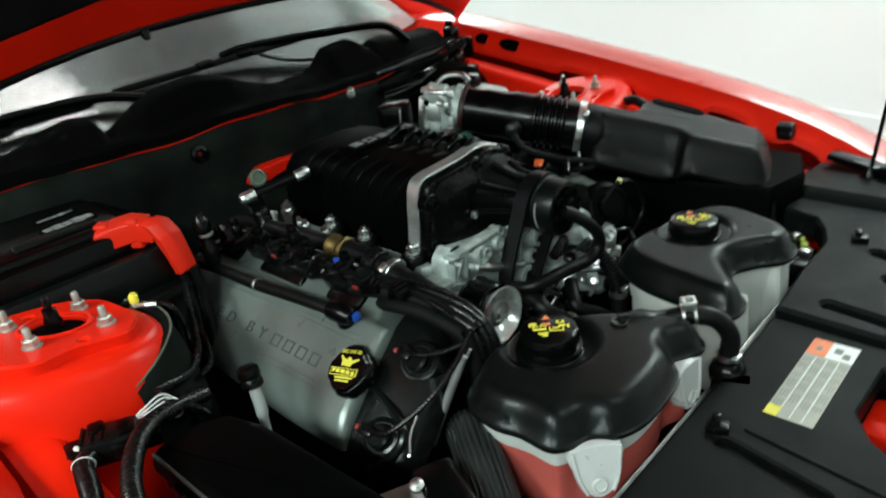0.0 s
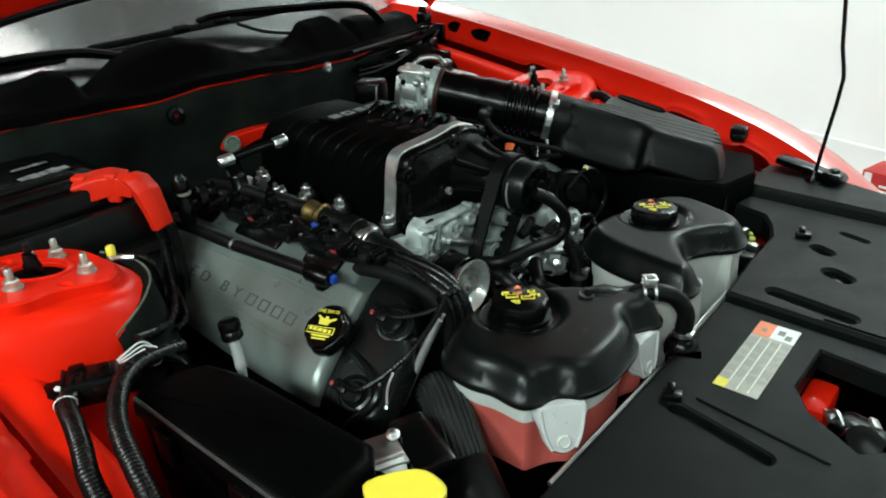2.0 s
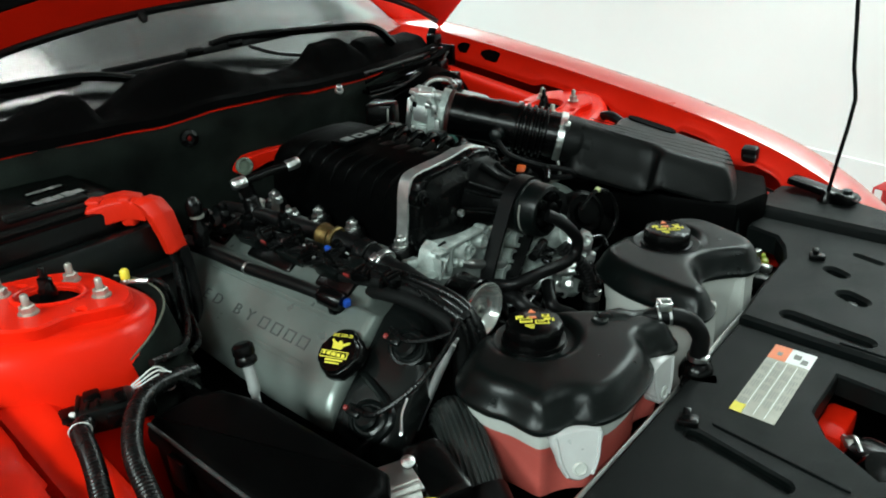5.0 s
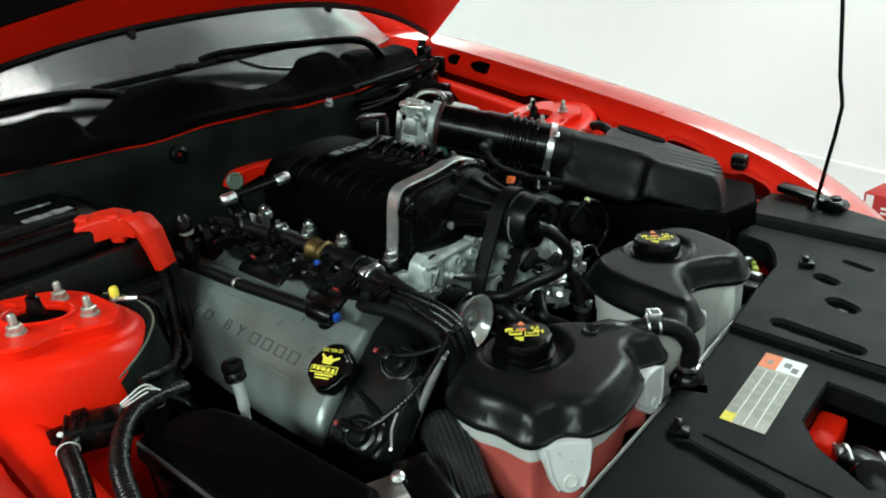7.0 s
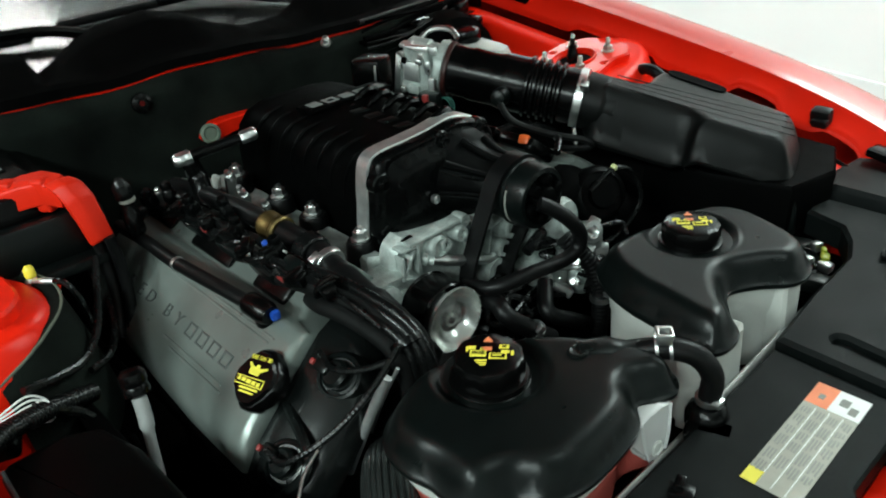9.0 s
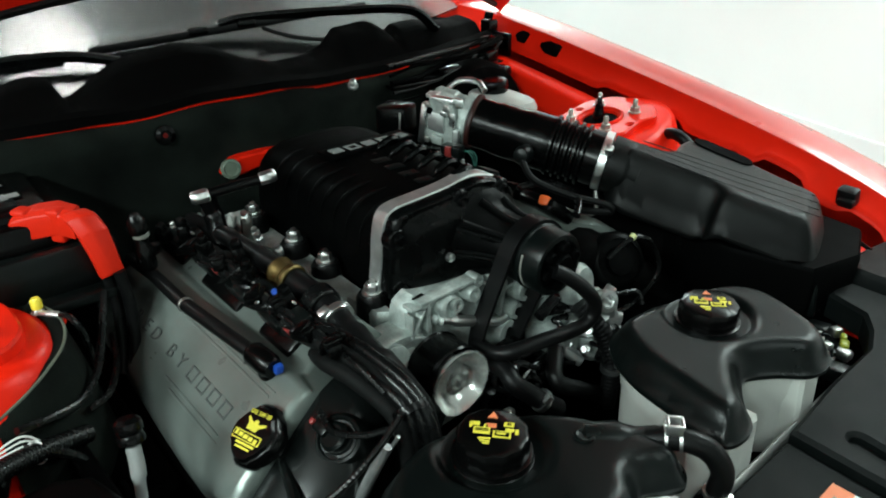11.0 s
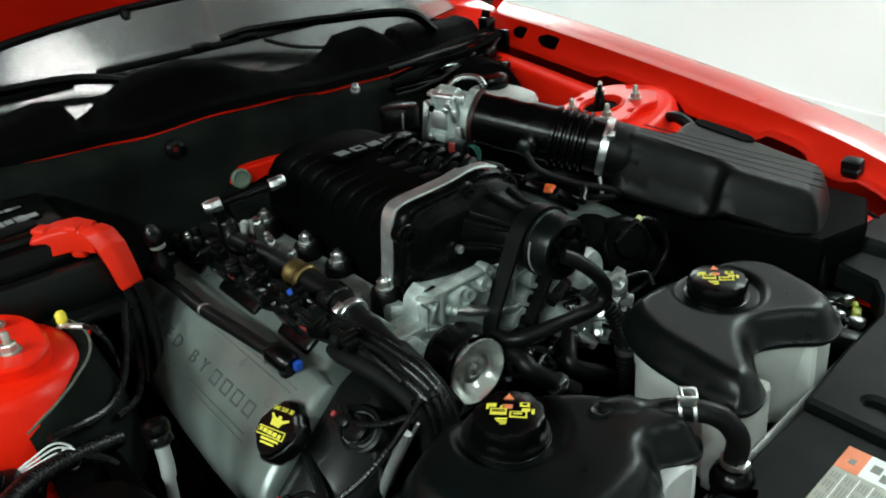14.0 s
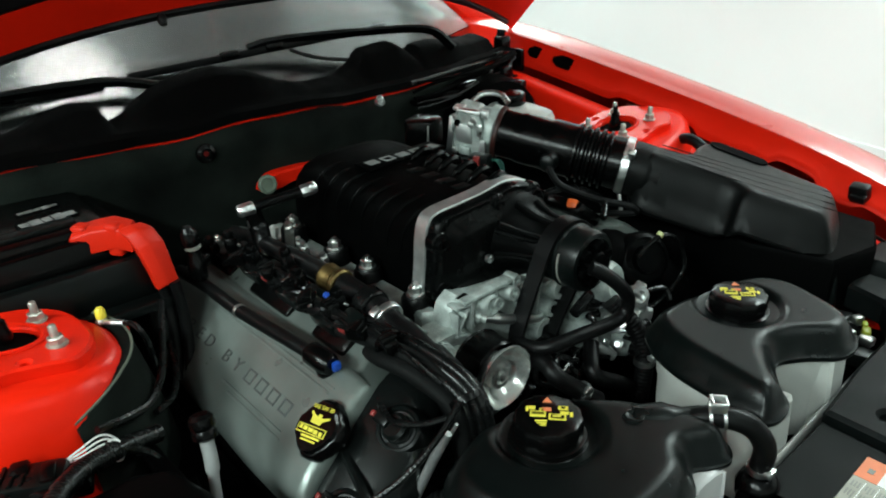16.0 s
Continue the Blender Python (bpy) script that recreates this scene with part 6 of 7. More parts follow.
airbox = thing("air_filter_box", (0.5, 0.5, 0.68), "black air filter box with a ribbed sloping lid", "air box")
SIDE = V((-LID_WAY.y, LID_WAY.x, 0)).normalized()
bm = bmesh.new()
tube(bm, [CL + LID_WAY * 0.006, CL + LID_WAY * 0.02, CL + LID_WAY * 0.04, CL + LID_WAY * 0.06], [0.0445, 0.0448, 0.043, 0.036], 36)
part("lid_duct", bm, AIRBOX, airbox, "rounded black duct into the lid")
LEVEL = V((LID_WAY.x, LID_WAY.y, 0)).normalized()
FALL = LID_WAY.z / math.hypot(LID_WAY.x, LID_WAY.y)


def lid_at(d, s, z):
    """A place on the lid: d along the duct, s across it, z over its sloping top."""
    return CL + LEVEL * d + SIDE * s + V((0, 0, 0.0445 + z + FALL * d * (1 - 0.35 * max(0.0, d - 0.12))))


LID = [(0.020, -0.045), (0.10, -0.050), (0.160, -0.052), (0.168, -0.066), (0.20, -0.072), (0.295, -0.074), (0.318, -0.058), (0.332, 0.0), (0.340, 0.060), (0.330, 0.088), (0.28, 0.108), (0.21, 0.134), (0.14, 0.146), (0.105, 0.136), (0.088, 0.10), (0.075, 0.050), (0.020, 0.040)]
t = bmesh.new()
dome(t, LID, -0.088, 0.088, 0.036, None, 3, 0.006)
bm = bmesh.new()
for v in t.verts:
    v.co = lid_at(v.co.x, v.co.y, v.co.z * (1 - 0.30 * max(0.0, min(1.0, (v.co.x - 0.15) / 0.03))))
add(bm, t)
lid = part("lid", bm, AIRBOX, airbox, "sloping black lid", angle=55)
for k in range(4):
    s0, s1 = -0.018 + 0.016 * k, -0.026 + 0.026 * k
    bm = bmesh.new()
    tube(bm, [lid_at(0.055 + (0.26 * i) / 6, s0 + (s1 - s0) * i / 6, -0.0004) for i in range(7)], 0.0009, 5, 2)
    part("lid_rib", bm, AIRBOX, lid)
# pocket drawn as a near-black piece in place of its shade
bm = bmesh.new()
pts = stadium((0.146, 0.112), (0.205, 0.098), 0.017)
loft(bm, [[lid_at(x, y, z) for x, y in pts] for z in (-0.02, 0.0025)])
part("lid_pocket", bm, DARK, airbox, "dark pocket in the lid")
bm = bmesh.new()
m = Matrix.Translation((0.525, 0.50, 0)) @ pose(0, 0, 0, 0, 0, 4)
slab(bm, [(-0.10, -0.085), (0.145, -0.09), (0.145, 0.10), (-0.10, 0.10)], [(0.60, 0.016), (0.70, 0.010), (0.795, 0.006), (0.802, 0.010)], m, 2)
lower = part("lower_box", bm, BLACK_CAST, airbox)
for k in range(7):
    bm = bmesh.new()
    box(bm, (0.012, 0.009, 0.060), m @ at(0.140, -0.07 + 0.022 * k, 0.752, 0, -6, 0), 0.002)
    part("box_rib", bm, BLACK, lower)
for k in range(3):
    bm = bmesh.new()
    box(bm, (0.02, 0.010, 0.03), m @ at(-0.06 + 0.07 * k, -0.082, 0.785), 0.003)
    part("lid_clip", bm, BLACK_SATIN, lower)

# throttle body
tb = thing("throttle_body", (0.13, 0.2, 0.92), "bare aluminium throttle body with a black motor cover", "throttle body")
OUT = Matrix((WAY, V((0, 0, 1)).cross(WAY).normalized() * -1, V((0, 0, 1)))).transposed().to_4x4()
OUT.translation = TB
bm = bmesh.new()
lathe(bm, [(0.034, -0.065), (0.039, -0.060), (0.039, -0.030), (0.036, -0.027), (0.036, -0.010), (0.0435, -0.008), (0.0435, 0.004), (0.041, 0.006)], axis(TB, WAY), 36)
part("barrel", bm, CAST, tb, "bare aluminium barrel")
bm = bmesh.new()
lathe(bm, [(0.0425, 0.006), (0.0445, 0.007), (0.0445, 0.013), (0.0425, 0.014)], axis(TB, WAY), 36)
part("gasket", bm, mat("dark_red_gasket", (0.030, 0.006, 0.004), 0.5, 0, 0.3, 60, 400, 0.05), tb, "dark red gasket ring")
bm = bmesh.new()
slab(bm, [(-0.062, -0.034), (-0.010, -0.034), (-0.006, 0.010), (-0.014, 0.036), (-0.046, 0.040), (-0.060, 0.012)], [(-0.005, 0), (0.052, 0), (0.056, 0.003)], OUT @ pose(0, 0, 0, -90, 0, 0) @ Matrix.Diagonal((1, -1, 1, 1)), 0)
part("casting", bm, CAST, tb, "cast aluminium side block")
for u, o, z, su, so, sz, tip, material in ((-0.058, 0.058, -0.004, 0.010, 0.010, 0.066, 8, CHROME), (-0.036, 0.059, 0.004, 0.026, 0.006, 0.030, 0, MACHINED), (-0.034, 0.060, -0.024, 0.018, 0.008, 0.014, 0, CAST), (-0.012, 0.052, 0.012, 0.011, 0.008, 0.022, 0, CHROME), (-0.006, 0.050, -0.018, 0.010, 0.010, 0.030, 0, MACHINED), (-0.030, 0.046, 0.038, 0.038, 0.014, 0.008, -6, CHROME), (-0.006, 0.034, 0.036, 0.012, 0.012, 0.012, 0, MACHINED), (-0.050, 0.030, 0.036, 0.020, 0.022, 0.006, -10, MACHINED), (-0.022, 0.061, 0.022, 0.010, 0.006, 0.008, 0, CHROME), (-0.046, 0.061, 0.020, 0.008, 0.006, 0.010, 15, DARK)):
    bm = bmesh.new()
    box(bm, (su, so, sz), OUT @ at(u, o, z, 0, tip, 0), 0.0015)
    part("cast_lug", bm, material, tb, "bright cast lug")
for u, z in ((-0.052, -0.028), (-0.014, -0.028), (-0.018, 0.030), (-0.050, 0.028)):
    bm = bmesh.new()
    lathe(bm, [(0.0055, 0), (0.0055, 0.005), (0.004, 0.006)], OUT @ at(u, 0.057, z, -90, 0, 0), 6)
    part("screw", bm, STEEL, tb)
bm = bmesh.new()
box(bm, (0.055, 0.05, 0.075), at(0.070, 0.165, 0.925, 0, 0, 25), 0.008)
box(bm, (0.07, 0.06, 0.03), at(0.150, 0.185, 0.898, 0, 0, 25), 0.006)
part("motor_cover", bm, BLACK_SATIN, tb, "black motor cover")
bm = bmesh.new()
box(bm, (0.003, 0.003, 0.065), at(0.102, 0.146, 0.925, 0, 4, 25), 0.001)
part("cover_edge", bm, STEEL, tb)
bm = bmesh.new()
box(bm, (0.034, 0.022, 0.024), at(0.200, 0.174, 0.912, 0, 0, 20), 0.004)
plug = part("connector", bm, BLACK, tb, "black connector with a red lock")
bm = bmesh.new()
box(bm, (0.010, 0.008, 0.016), at(0.203, 0.162, 0.916, 0, 0, 20), 0.002)
part("connector_lock", bm, PINKRED, plug, "red lock")
for k in range(3):
    bm = bmesh.new()
    tube(bm, [(0.207, 0.183, 0.912), (0.222, 0.186 + 0.004 * k, 0.914), (0.229, 0.190 + 0.004 * k, 0.902), (0.229, 0.192, 0.88)], 0.0009, 6)
    part("wire", bm, mat("green_wire", (0.02, 0.09, 0.07), 0.4, 0, 0.1, 40, 300, 0.02), plug, "thin green wire")
bm = bmesh.new()
tube(bm, [TB + V((-0.06, -0.005, 0.03)), TB + V((-0.05, 0.02, 0.05)), TB + V((-0.02, 0.035, 0.052)), TB + V((0.0, 0.035, 0.04))], 0.005, 8)
part("coolant_tube", bm, CHROME, tb, "bright looped tube")

# brake fluid reservoir behind the tube
brake = thing("brake_fluid_reservoir", (0.03, 0.46, 0.85), "cream brake fluid reservoir with a black cap", "reservoir")
bm = bmesh.new()
slab(bm, [(-0.06, -0.035), (0.07, -0.04), (0.075, 0.03), (-0.05, 0.04)], [(0.78, 0.004), (0.81, 0), (0.896, 0), (0.909, 0.006), (0.913, 0.016)], at(0.015, 0.452, 0), 4)
part("bottle", bm, TANK, brake)
bm = bmesh.new()
lathe(bm, [(0.027, 0), (0.029, 0.003), (0.029, 0.02), (0.026, 0.024), (0.02, 0.025)], axis((0.0, 0.452, 0.912), (0, 0, 1)), 30, 10, 0.04)
part("cap", bm, BLACK_SATIN, brake, "black screw cap")
bm = bmesh.new()
lathe(bm, [(0.09, 0), (0.12, 0.02), (0.13, 0.06), (0.12, 0.10), (0.05, 0.11)], axis((-0.14, 0.46, 0.83), (1, 0, 0)), 30)
solo("brake_booster", bm, DARK, (-0.14, 0.46, 0.83), "round dark brake booster on the firewall", "brake booster")

# clutter along the far side of the cowl
clutter = thing("cowl_wiring", (0.0, 0.45, 0.95), "black wiring and brackets below the far end of the cowl", "wiring loom")
RNG = random.Random(31)
for k in range(9):
    bm = bmesh.new()
    z0, x0 = 0.925 + 0.007 * k + RNG.uniform(-0.004, 0.004), -0.045 - 0.008 * (k % 4)
    pts = [(x0 - 0.09 * u * u + RNG.uniform(-0.004, 0.004), 0.25 + 0.36 * u, z0 + 0.008 * math.sin(3 * u + k) + RNG.uniform(-0.003, 0.003)) for u in (0, 0.15, 0.3, 0.45, 0.6, 0.8, 1.0)]
    tube(bm, pts, RNG.choice((0.002, 0.003, 0.004, 0.0055)), 8)
    part("cable", bm, (DARK, RUBBER, DARK)[k % 3], clutter)
for x, y, z, sx, sy, sz in ((-0.11, 0.53, 0.945, 0.05, 0.04, 0.035), (-0.075, 0.545, 0.915, 0.04, 0.03, 0.035), (-0.14, 0.57, 0.965, 0.03, 0.03, 0.03), (-0.08, 0.40, 0.945, 0.04, 0.05, 0.025), (-0.10, 0.48, 0.95, 0.03, 0.025, 0.03)):
    bm = bmesh.new()
    box(bm, (sx, sy, sz), at(x, y, z, 0, 0, 15), 0.006)
    part("junction", bm, BLACK_SATIN, clutter)
bm = bmesh.new()
lathe(bm, [(0.009, 0), (0.009, 0.004), (0.006, 0.005), (0.006, 0.014), (0.004, 0.016)], axis((-0.036, 0.154, 0.972), (0.5, -0.3, 0.8)), 10)
solo("cowl_bolt", bm, CHROME, (-0.036, 0.154, 0.972), "bright bolt on the cowl seam", "bolt")
bm = bmesh.new()
lathe(bm, [(0.016, 0), (0.015, 0.006), (0.009, 0.009), (0.008, 0.004), (0.003, 0.004)], axis((-0.068, -0.168, 0.953), (1, -0.1, 0.1)), 20)
grommet = solo("firewall_grommet", bm, BLACK_SATIN, (-0.068, -0.168, 0.953), "round black grommet in the firewall blanket", "grommet")
bm = bmesh.new()
lathe(bm, [(0.0042, 0.003), (0.0042, 0.0055), (0.002, 0.006)], axis((-0.068, -0.168, 0.953), (1, -0.1, 0.1)), 14)
part("red_centre", bm, mat("dark_red_paint", (0.10, 0.006, 0.005), 0.7, 0, 0.3, 60, 500, 0.05, spec=0.1), grommet, "dark red painted centre")
red = thing("firewall_recess", (-0.05, -0.05, 0.86), "red painted firewall recess with a pale green grommet", "firewall panel")
bm = bmesh.new()
slab(bm, [(-0.093, 0.870), (-0.095, 0.880), (-0.082, 0.893), (-0.06, 0.898), (0.02, 0.893), (0.03, 0.875), (-0.03, 0.874), (-0.06, 0.868)], [(-0.062, 0), (-0.045, 0), (-0.042, 0.003)], FACEM, 2)
part("panel", bm, RED, red)
bm = bmesh.new()
lathe(bm, [(0.016, 0), (0.016, 0.006), (0.012, 0.008), (0.010, 0.005)], axis((-0.042, -0.085, 0.884), (1, -0.2, 0.2)), 18)
part("grommet", bm, mat("pale_green_rubber", (0.11, 0.14, 0.105), 0.5, 0, 0.15, 60, 500, 0.05), red, "pale green grommet")

# far cam cover side: orange lock and dark box
bm = bmesh.new()
box(bm, (0.016, 0.016, 0.014), at(0.367, 0.205, 0.874, -37, 0, 20), 0.003)
solo("orange_plug", bm, ORANGE_PLASTIC, (0.367, 0.205, 0.868), "small orange electrical plug", "plug")
bm = bmesh.new()
box(bm, (0.12, 0.06, 0.05), at(0.19, 0.33, 0.74, 0, 0, 10), 0.008)
solo("far_relay_box", bm, BLACK, (0.19, 0.33, 0.715), "black box beside the far cam cover", "relay box")
bm = bmesh.new()
box(bm, (0.62, 0.012, 0.50), at(0.30, 0.392, 0.60, -8, 0, 6), 0.004)
solo("far_bay_liner", bm, DARK, (0.30, 0.385, 0.40), "dark plastic liner below the intake", "liner")
disc = thing("vacuum_pump", (0.46, 0.25, 0.75), "round black housing with a thin hose loop", "pump")
bm = bmesh.new()
lathe(bm, [(0.043, -0.06), (0.044, -0.01), (0.040, -0.002), (0.034, 0.001), (0.033, -0.003), (0.022, -0.002), (0.020, 0.006), (0.012, 0.007)], axis((0.468, 0.258, 0.796), (0.8, -0.35, 0.45)), 26)
part("housing", bm, SNOUT, disc)
bm = bmesh.new()
tube(bm, [(0.49, 0.20, 0.83), (0.50, 0.235, 0.853), (0.505, 0.275, 0.835), (0.51, 0.295, 0.785), (0.505, 0.26, 0.75), (0.50, 0.21, 0.74)], 0.0036, 8)
part("hose_loop", bm, CONDUIT, disc)
bm = bmesh.new()
lathe(bm, [(0.0048, 0), (0.0048, 0.006)], axis((0.50, 0.235, 0.853), (0, 0.8, 0.5)), 12)
part("pale_tie", bm, mat("pale_yellow_tie", (0.5, 0.52, 0.25), 0.5, 0, 0.1, 60, 500, 0.02), disc, "pale yellow tie")

# connectors in the notch of the radiator cover
notch = thing("fan_connectors", (0.71, 0.38, 0.69), "cluster of electrical connectors with a yellow-green plug", "connector")
LIME = mat("lime_plug", (0.34, 0.38, 0.03), 0.4, 0, 0.1, 60, 500, 0.02)
for k, (x, y, z, sx, sy, sz, material) in enumerate(((0.70, 0.40, 0.695, 0.07, 0.12, 0.03, BLACK_SATIN), (0.736, 0.411, 0.720, 0.012, 0.018, 0.008, LIME), (0.730, 0.420, 0.724, 0.008, 0.012, 0.008, LIME), (0.680, 0.385, 0.724, 0.012, 0.030, 0.016, WHITE), (0.709, 0.391, 0.722, 0.012, 0.016, 0.022, WHITE), (0.733, 0.352, 0.720, 0.012, 0.014, 0.020, WHITE), (0.716, 0.428, 0.722, 0.016, 0.014, 0.014, STEEL), (0.723, 0.386, 0.720, 0.012, 0.014, 0.016, STEEL), (0.742, 0.400, 0.712, 0.016, 0.020, 0.014, STEEL), (0.695, 0.42, 0.718, 0.03, 0.03, 0.02, BLACK), (0.745, 0.36, 0.706, 0.025, 0.04, 0.02, BLACK))):
    bm = bmesh.new()
    box(bm, (sx, sy, sz), at(x, y, z, 6 * (k % 3) - 6, 8 * (k % 2), 12 + 9 * k), 0.003)
    part("connector", bm, material, notch)
bm = bmesh.new()
box(bm, (0.010, 0.070, 0.014), at(0.652, 0.446, 0.722, 0, 0, -10), 0.003)
part("red_bracket", bm, RED_BAY_LIT, notch, "red painted bracket")
for k in range(4):
    bm = bmesh.new()
    tube(bm, [(0.735, 0.405 - 0.008 * k, 0.715), (0.715, 0.39, 0.735 - 0.004 * k), (0.69, 0.37 - 0.01 * k, 0.715), (0.66, 0.33, 0.66)], 0.0025, 6)
    part("wire", bm, CONDUIT, notch)
bm = bmesh.new()
box(bm, (0.26, 0.30, 0.05), at(0.66, 0.50, 0.60, 0, 0, 10), 0.02)
solo("far_splash_shield", bm, DARK, (0.66, 0.50, 0.575), "dark splash shield beside the radiator", "shield")

# hood release cable along the far apron
bm = bmesh.new()
tube(bm, [(0.50, 0.60, 0.80), (0.58, 0.605, 0.792), (0.66, 0.61, 0.775), (0.70, 0.60, 0.76)], 0.0035, 6)
solo("release_cable", bm, CONDUIT, (0.6, 0.6, 0.78), "thin black cable along the red apron", "cable")
bm = bmesh.new()
tube(bm, [(0.30, 0.60, 0.84), (0.31, 0.585, 0.87), (0.34, 0.575, 0.878), (0.37, 0.575, 0.86), (0.38, 0.58, 0.83)], 0.010, 10)
solo("apron_hose", bm, RUBBER, (0.34, 0.58, 0.84), "short looped black hose by the red tower", "hose")
mount = thing("antenna_mount", (0.775, 0.625, 0.772), "black antenna mounting bracket with bolts", "bracket")
bm = bmesh.new()
box(bm, (0.13, 0.035, 0.014), at(0.755, 0.642, 0.782, 0, 6, -10), 0.005)
box(bm, (0.035, 0.035, 0.02), at(0.80, 0.622, 0.783, 0, 5, -10), 0.006)
part("bracket", bm, BLACK_SATIN, mount)
bm = bmesh.new()
lathe(bm, [(0.009, 0), (0.009, 0.006), (0.005, 0.007)], axis((0.80, 0.622, 0.792), (0, 0, 1)), 6)
part("bolt", bm, BLACK, mount)

# ---- battery by the near tower ----
battery = thing("battery", (-0.03, -0.46, 0.74), "black car battery with a printed label and red terminal boot", "battery")
bm = bmesh.new()
box(bm, (0.21, 0.26, 0.19), at(-0.03, -0.475, 0.835, 0, 0, -2), 0.006)
box(bm, (0.19, 0.22, 0.02), at(-0.035, -0.475, 0.932, 0, 0, -2), 0.008)
part("case", bm, BLACK_SATIN, battery)
bm = bmesh.new()
box(bm, (0.022, 0.11, 0.008), at(0.03, -0.455, 0.944, 0, 0, -2), 0.003)
part("handle", bm, BLACK, battery)
for x, y, sx, sy, material in ((0.000, -0.425, 0.026, 0.075, DARK), (-0.048, -0.425, 0.012, 0.055, DARK)):
    bm = bmesh.new()
    box(bm, (sx, sy, 0.0015), at(x, y, 0.9428, 0, 0, -2), 0)
    lab2 = part("label", bm, material, battery, "black label with pale print")
    for k in range(5):
        bm = bmesh.new()
        box(bm, (sx * (0.55, 0.8, 0.65, 0.9, 0.6)[k], sy * (0.15, 0.19, 0.13, 0.17, 0.19)[k], 0.0006), at(x, y - sy * 0.37 + sy * 0.185 * k, 0.9439, 0, 0, 4), 0)
        part("print_bar", bm, mat("worn_grey_print", (0.20, 0.20, 0.195), 0.5, 0, 0.6, 60, 300, 0.05), lab2, "worn grey print")
bm = bmesh.new()
box(bm, (0.03, 0.30, 0.06), at(0.098, -0.465, 0.872, 0, -8, -3), 0.008)
box(bm, (0.05, 0.30, 0.015), at(0.115, -0.47, 0.842, 0, 0, -3), 0.005)
part("hold_down", bm, BLACK, battery, "black plastic battery shield")
boot = thing("terminal_boot", (0.07, -0.37, 0.90), "red plastic battery terminal boot over black cables", "terminal cover")
bm = bmesh.new()
loops = []
for x, y, z, w, h in ((0.045, -0.412, 0.922, 0.014, 0.012), (0.05, -0.408, 0.925, 0.018, 0.018), (0.062, -0.385, 0.930, 0.019, 0.019), (0.078, -0.365, 0.934, 0.020, 0.018), (0.10, -0.350, 0.930, 0.019, 0.018)):
    loops.append([V((x + w * a, y + w * b, z + h * c)) for a, b, c in ((1, -0.6, -1), (0.9, -0.6, 0.5), (0.5, -0.3, 0.8), (-0.5, 0.3, 0.8), (-0.9, 0.5, 0.5), (-1, 0.6, -1))])
loft(bm, loops)
for x, y, z, s in ((0.058, -0.40, 0.924, 0.024), (0.090, -0.370, 0.926, 0.022)):
    box(bm, (s, s * 0.9, 0.045), at(x, y, z, 0, 0, 35), 0.005)
bmesh.ops.bevel(bm, geom=bm.edges[:], offset=0.0025, segments=2, affect="EDGES", profile=0.6)
part("boot", bm, RED_PLASTIC, boot, angle=40)
bm = bmesh.new()
loops = []
for x, y, z, w in ((0.095, -0.354, 0.940, 0.017), (0.110, -0.348, 0.936, 0.019), (0.122, -0.342, 0.918, 0.019), (0.130, -0.338, 0.89, 0.017), (0.136, -0.335, 0.862, 0.016)):
    loops.append([V((x + w * a, y + w * b, z + w * c)) for a, b, c in ((0.7, -1.0, 0.1), (0.9, -0.2, 0.45), (0.7, 0.8, 0.3), (-0.6, 1.0, -0.3), (-0.9, 0.1, -0.4), (-0.5, -0.9, -0.2))])
loft(bm, loops)
bmesh.ops.bevel(bm, geom=bm.edges[:], offset=0.003, segments=2, affect="EDGES", profile=0.6)
part("cable_guard", bm, RED_PLASTIC, boot, angle=40)
for dx, dy in ((0, 0), (0.012, 0.012)):
    bm = bmesh.new()
    tube(bm, [(0.137 + dx, -0.342 + dy, 0.87), (0.14 + dx, -0.34 + dy, 0.83), (0.15 + dx, -0.345 + dy, 0.79), (0.17 + dx, -0.36 + dy, 0.74)], 0.0075, 10)
    part("cable", bm, RUBBER, boot)

# ---- near side: fuse box, conduits, dipstick ----
fuse = thing("fuse_box", (0.55, -0.53, 0.72), "long black fuse box with a smooth flat lid", "fuse box")
bm = bmesh.new()
FB = [(0.402, -0.490), (0.403, -0.541), (0.409, -0.547), (0.676, -0.546), (0.684, -0.538), (0.680, -0.458), (0.662, -0.440), (0.47, -0.446), (0.42, -0.460)]
slab(bm, FB, [(0.70, 0.008), (0.792, 0.003), (0.794, -0.002), (0.806, -0.002), (0.8115, 0.000), (0.8160, 0.003), (0.8182, 0.007), (0.8190, 0.012)], smooth=0)
part("lid", bm, LID_BLACK, fuse, "smooth black lid")
bm = bmesh.new()
slab(bm, FB, [(0.62, 0.012), (0.705, 0.009)], smooth=0)
part("base", bm, BLACK, fuse)
# highlight along the lid's near edge, put in as a paler tube
bm = bmesh.new()
tube(bm, [(0.408, -0.5455, 0.8140), (0.50, -0.5460, 0.8142), (0.60, -0.5455, 0.8140), (0.674, -0.5450, 0.8140)], 0.0022, 8, 2)
part("lid_edge", bm, mat("lid_edge_highlight", (0.035, 0.037, 0.036), 0.4, 0, 0.4, 60, 500, 0.05), fuse, "pale highlight line along the lid's near edge")
for x in (0.47, 0.60):
    bm = bmesh.new()
    box(bm, (0.030, 0.012, 0.040), at(x, -0.550, 0.785), 0.003)
    part("lid_latch", bm, BLACK_SATIN, fuse)
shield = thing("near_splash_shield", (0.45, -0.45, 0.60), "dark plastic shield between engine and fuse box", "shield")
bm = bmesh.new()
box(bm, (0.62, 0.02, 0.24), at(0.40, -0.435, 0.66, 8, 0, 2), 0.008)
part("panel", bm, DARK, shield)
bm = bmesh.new()
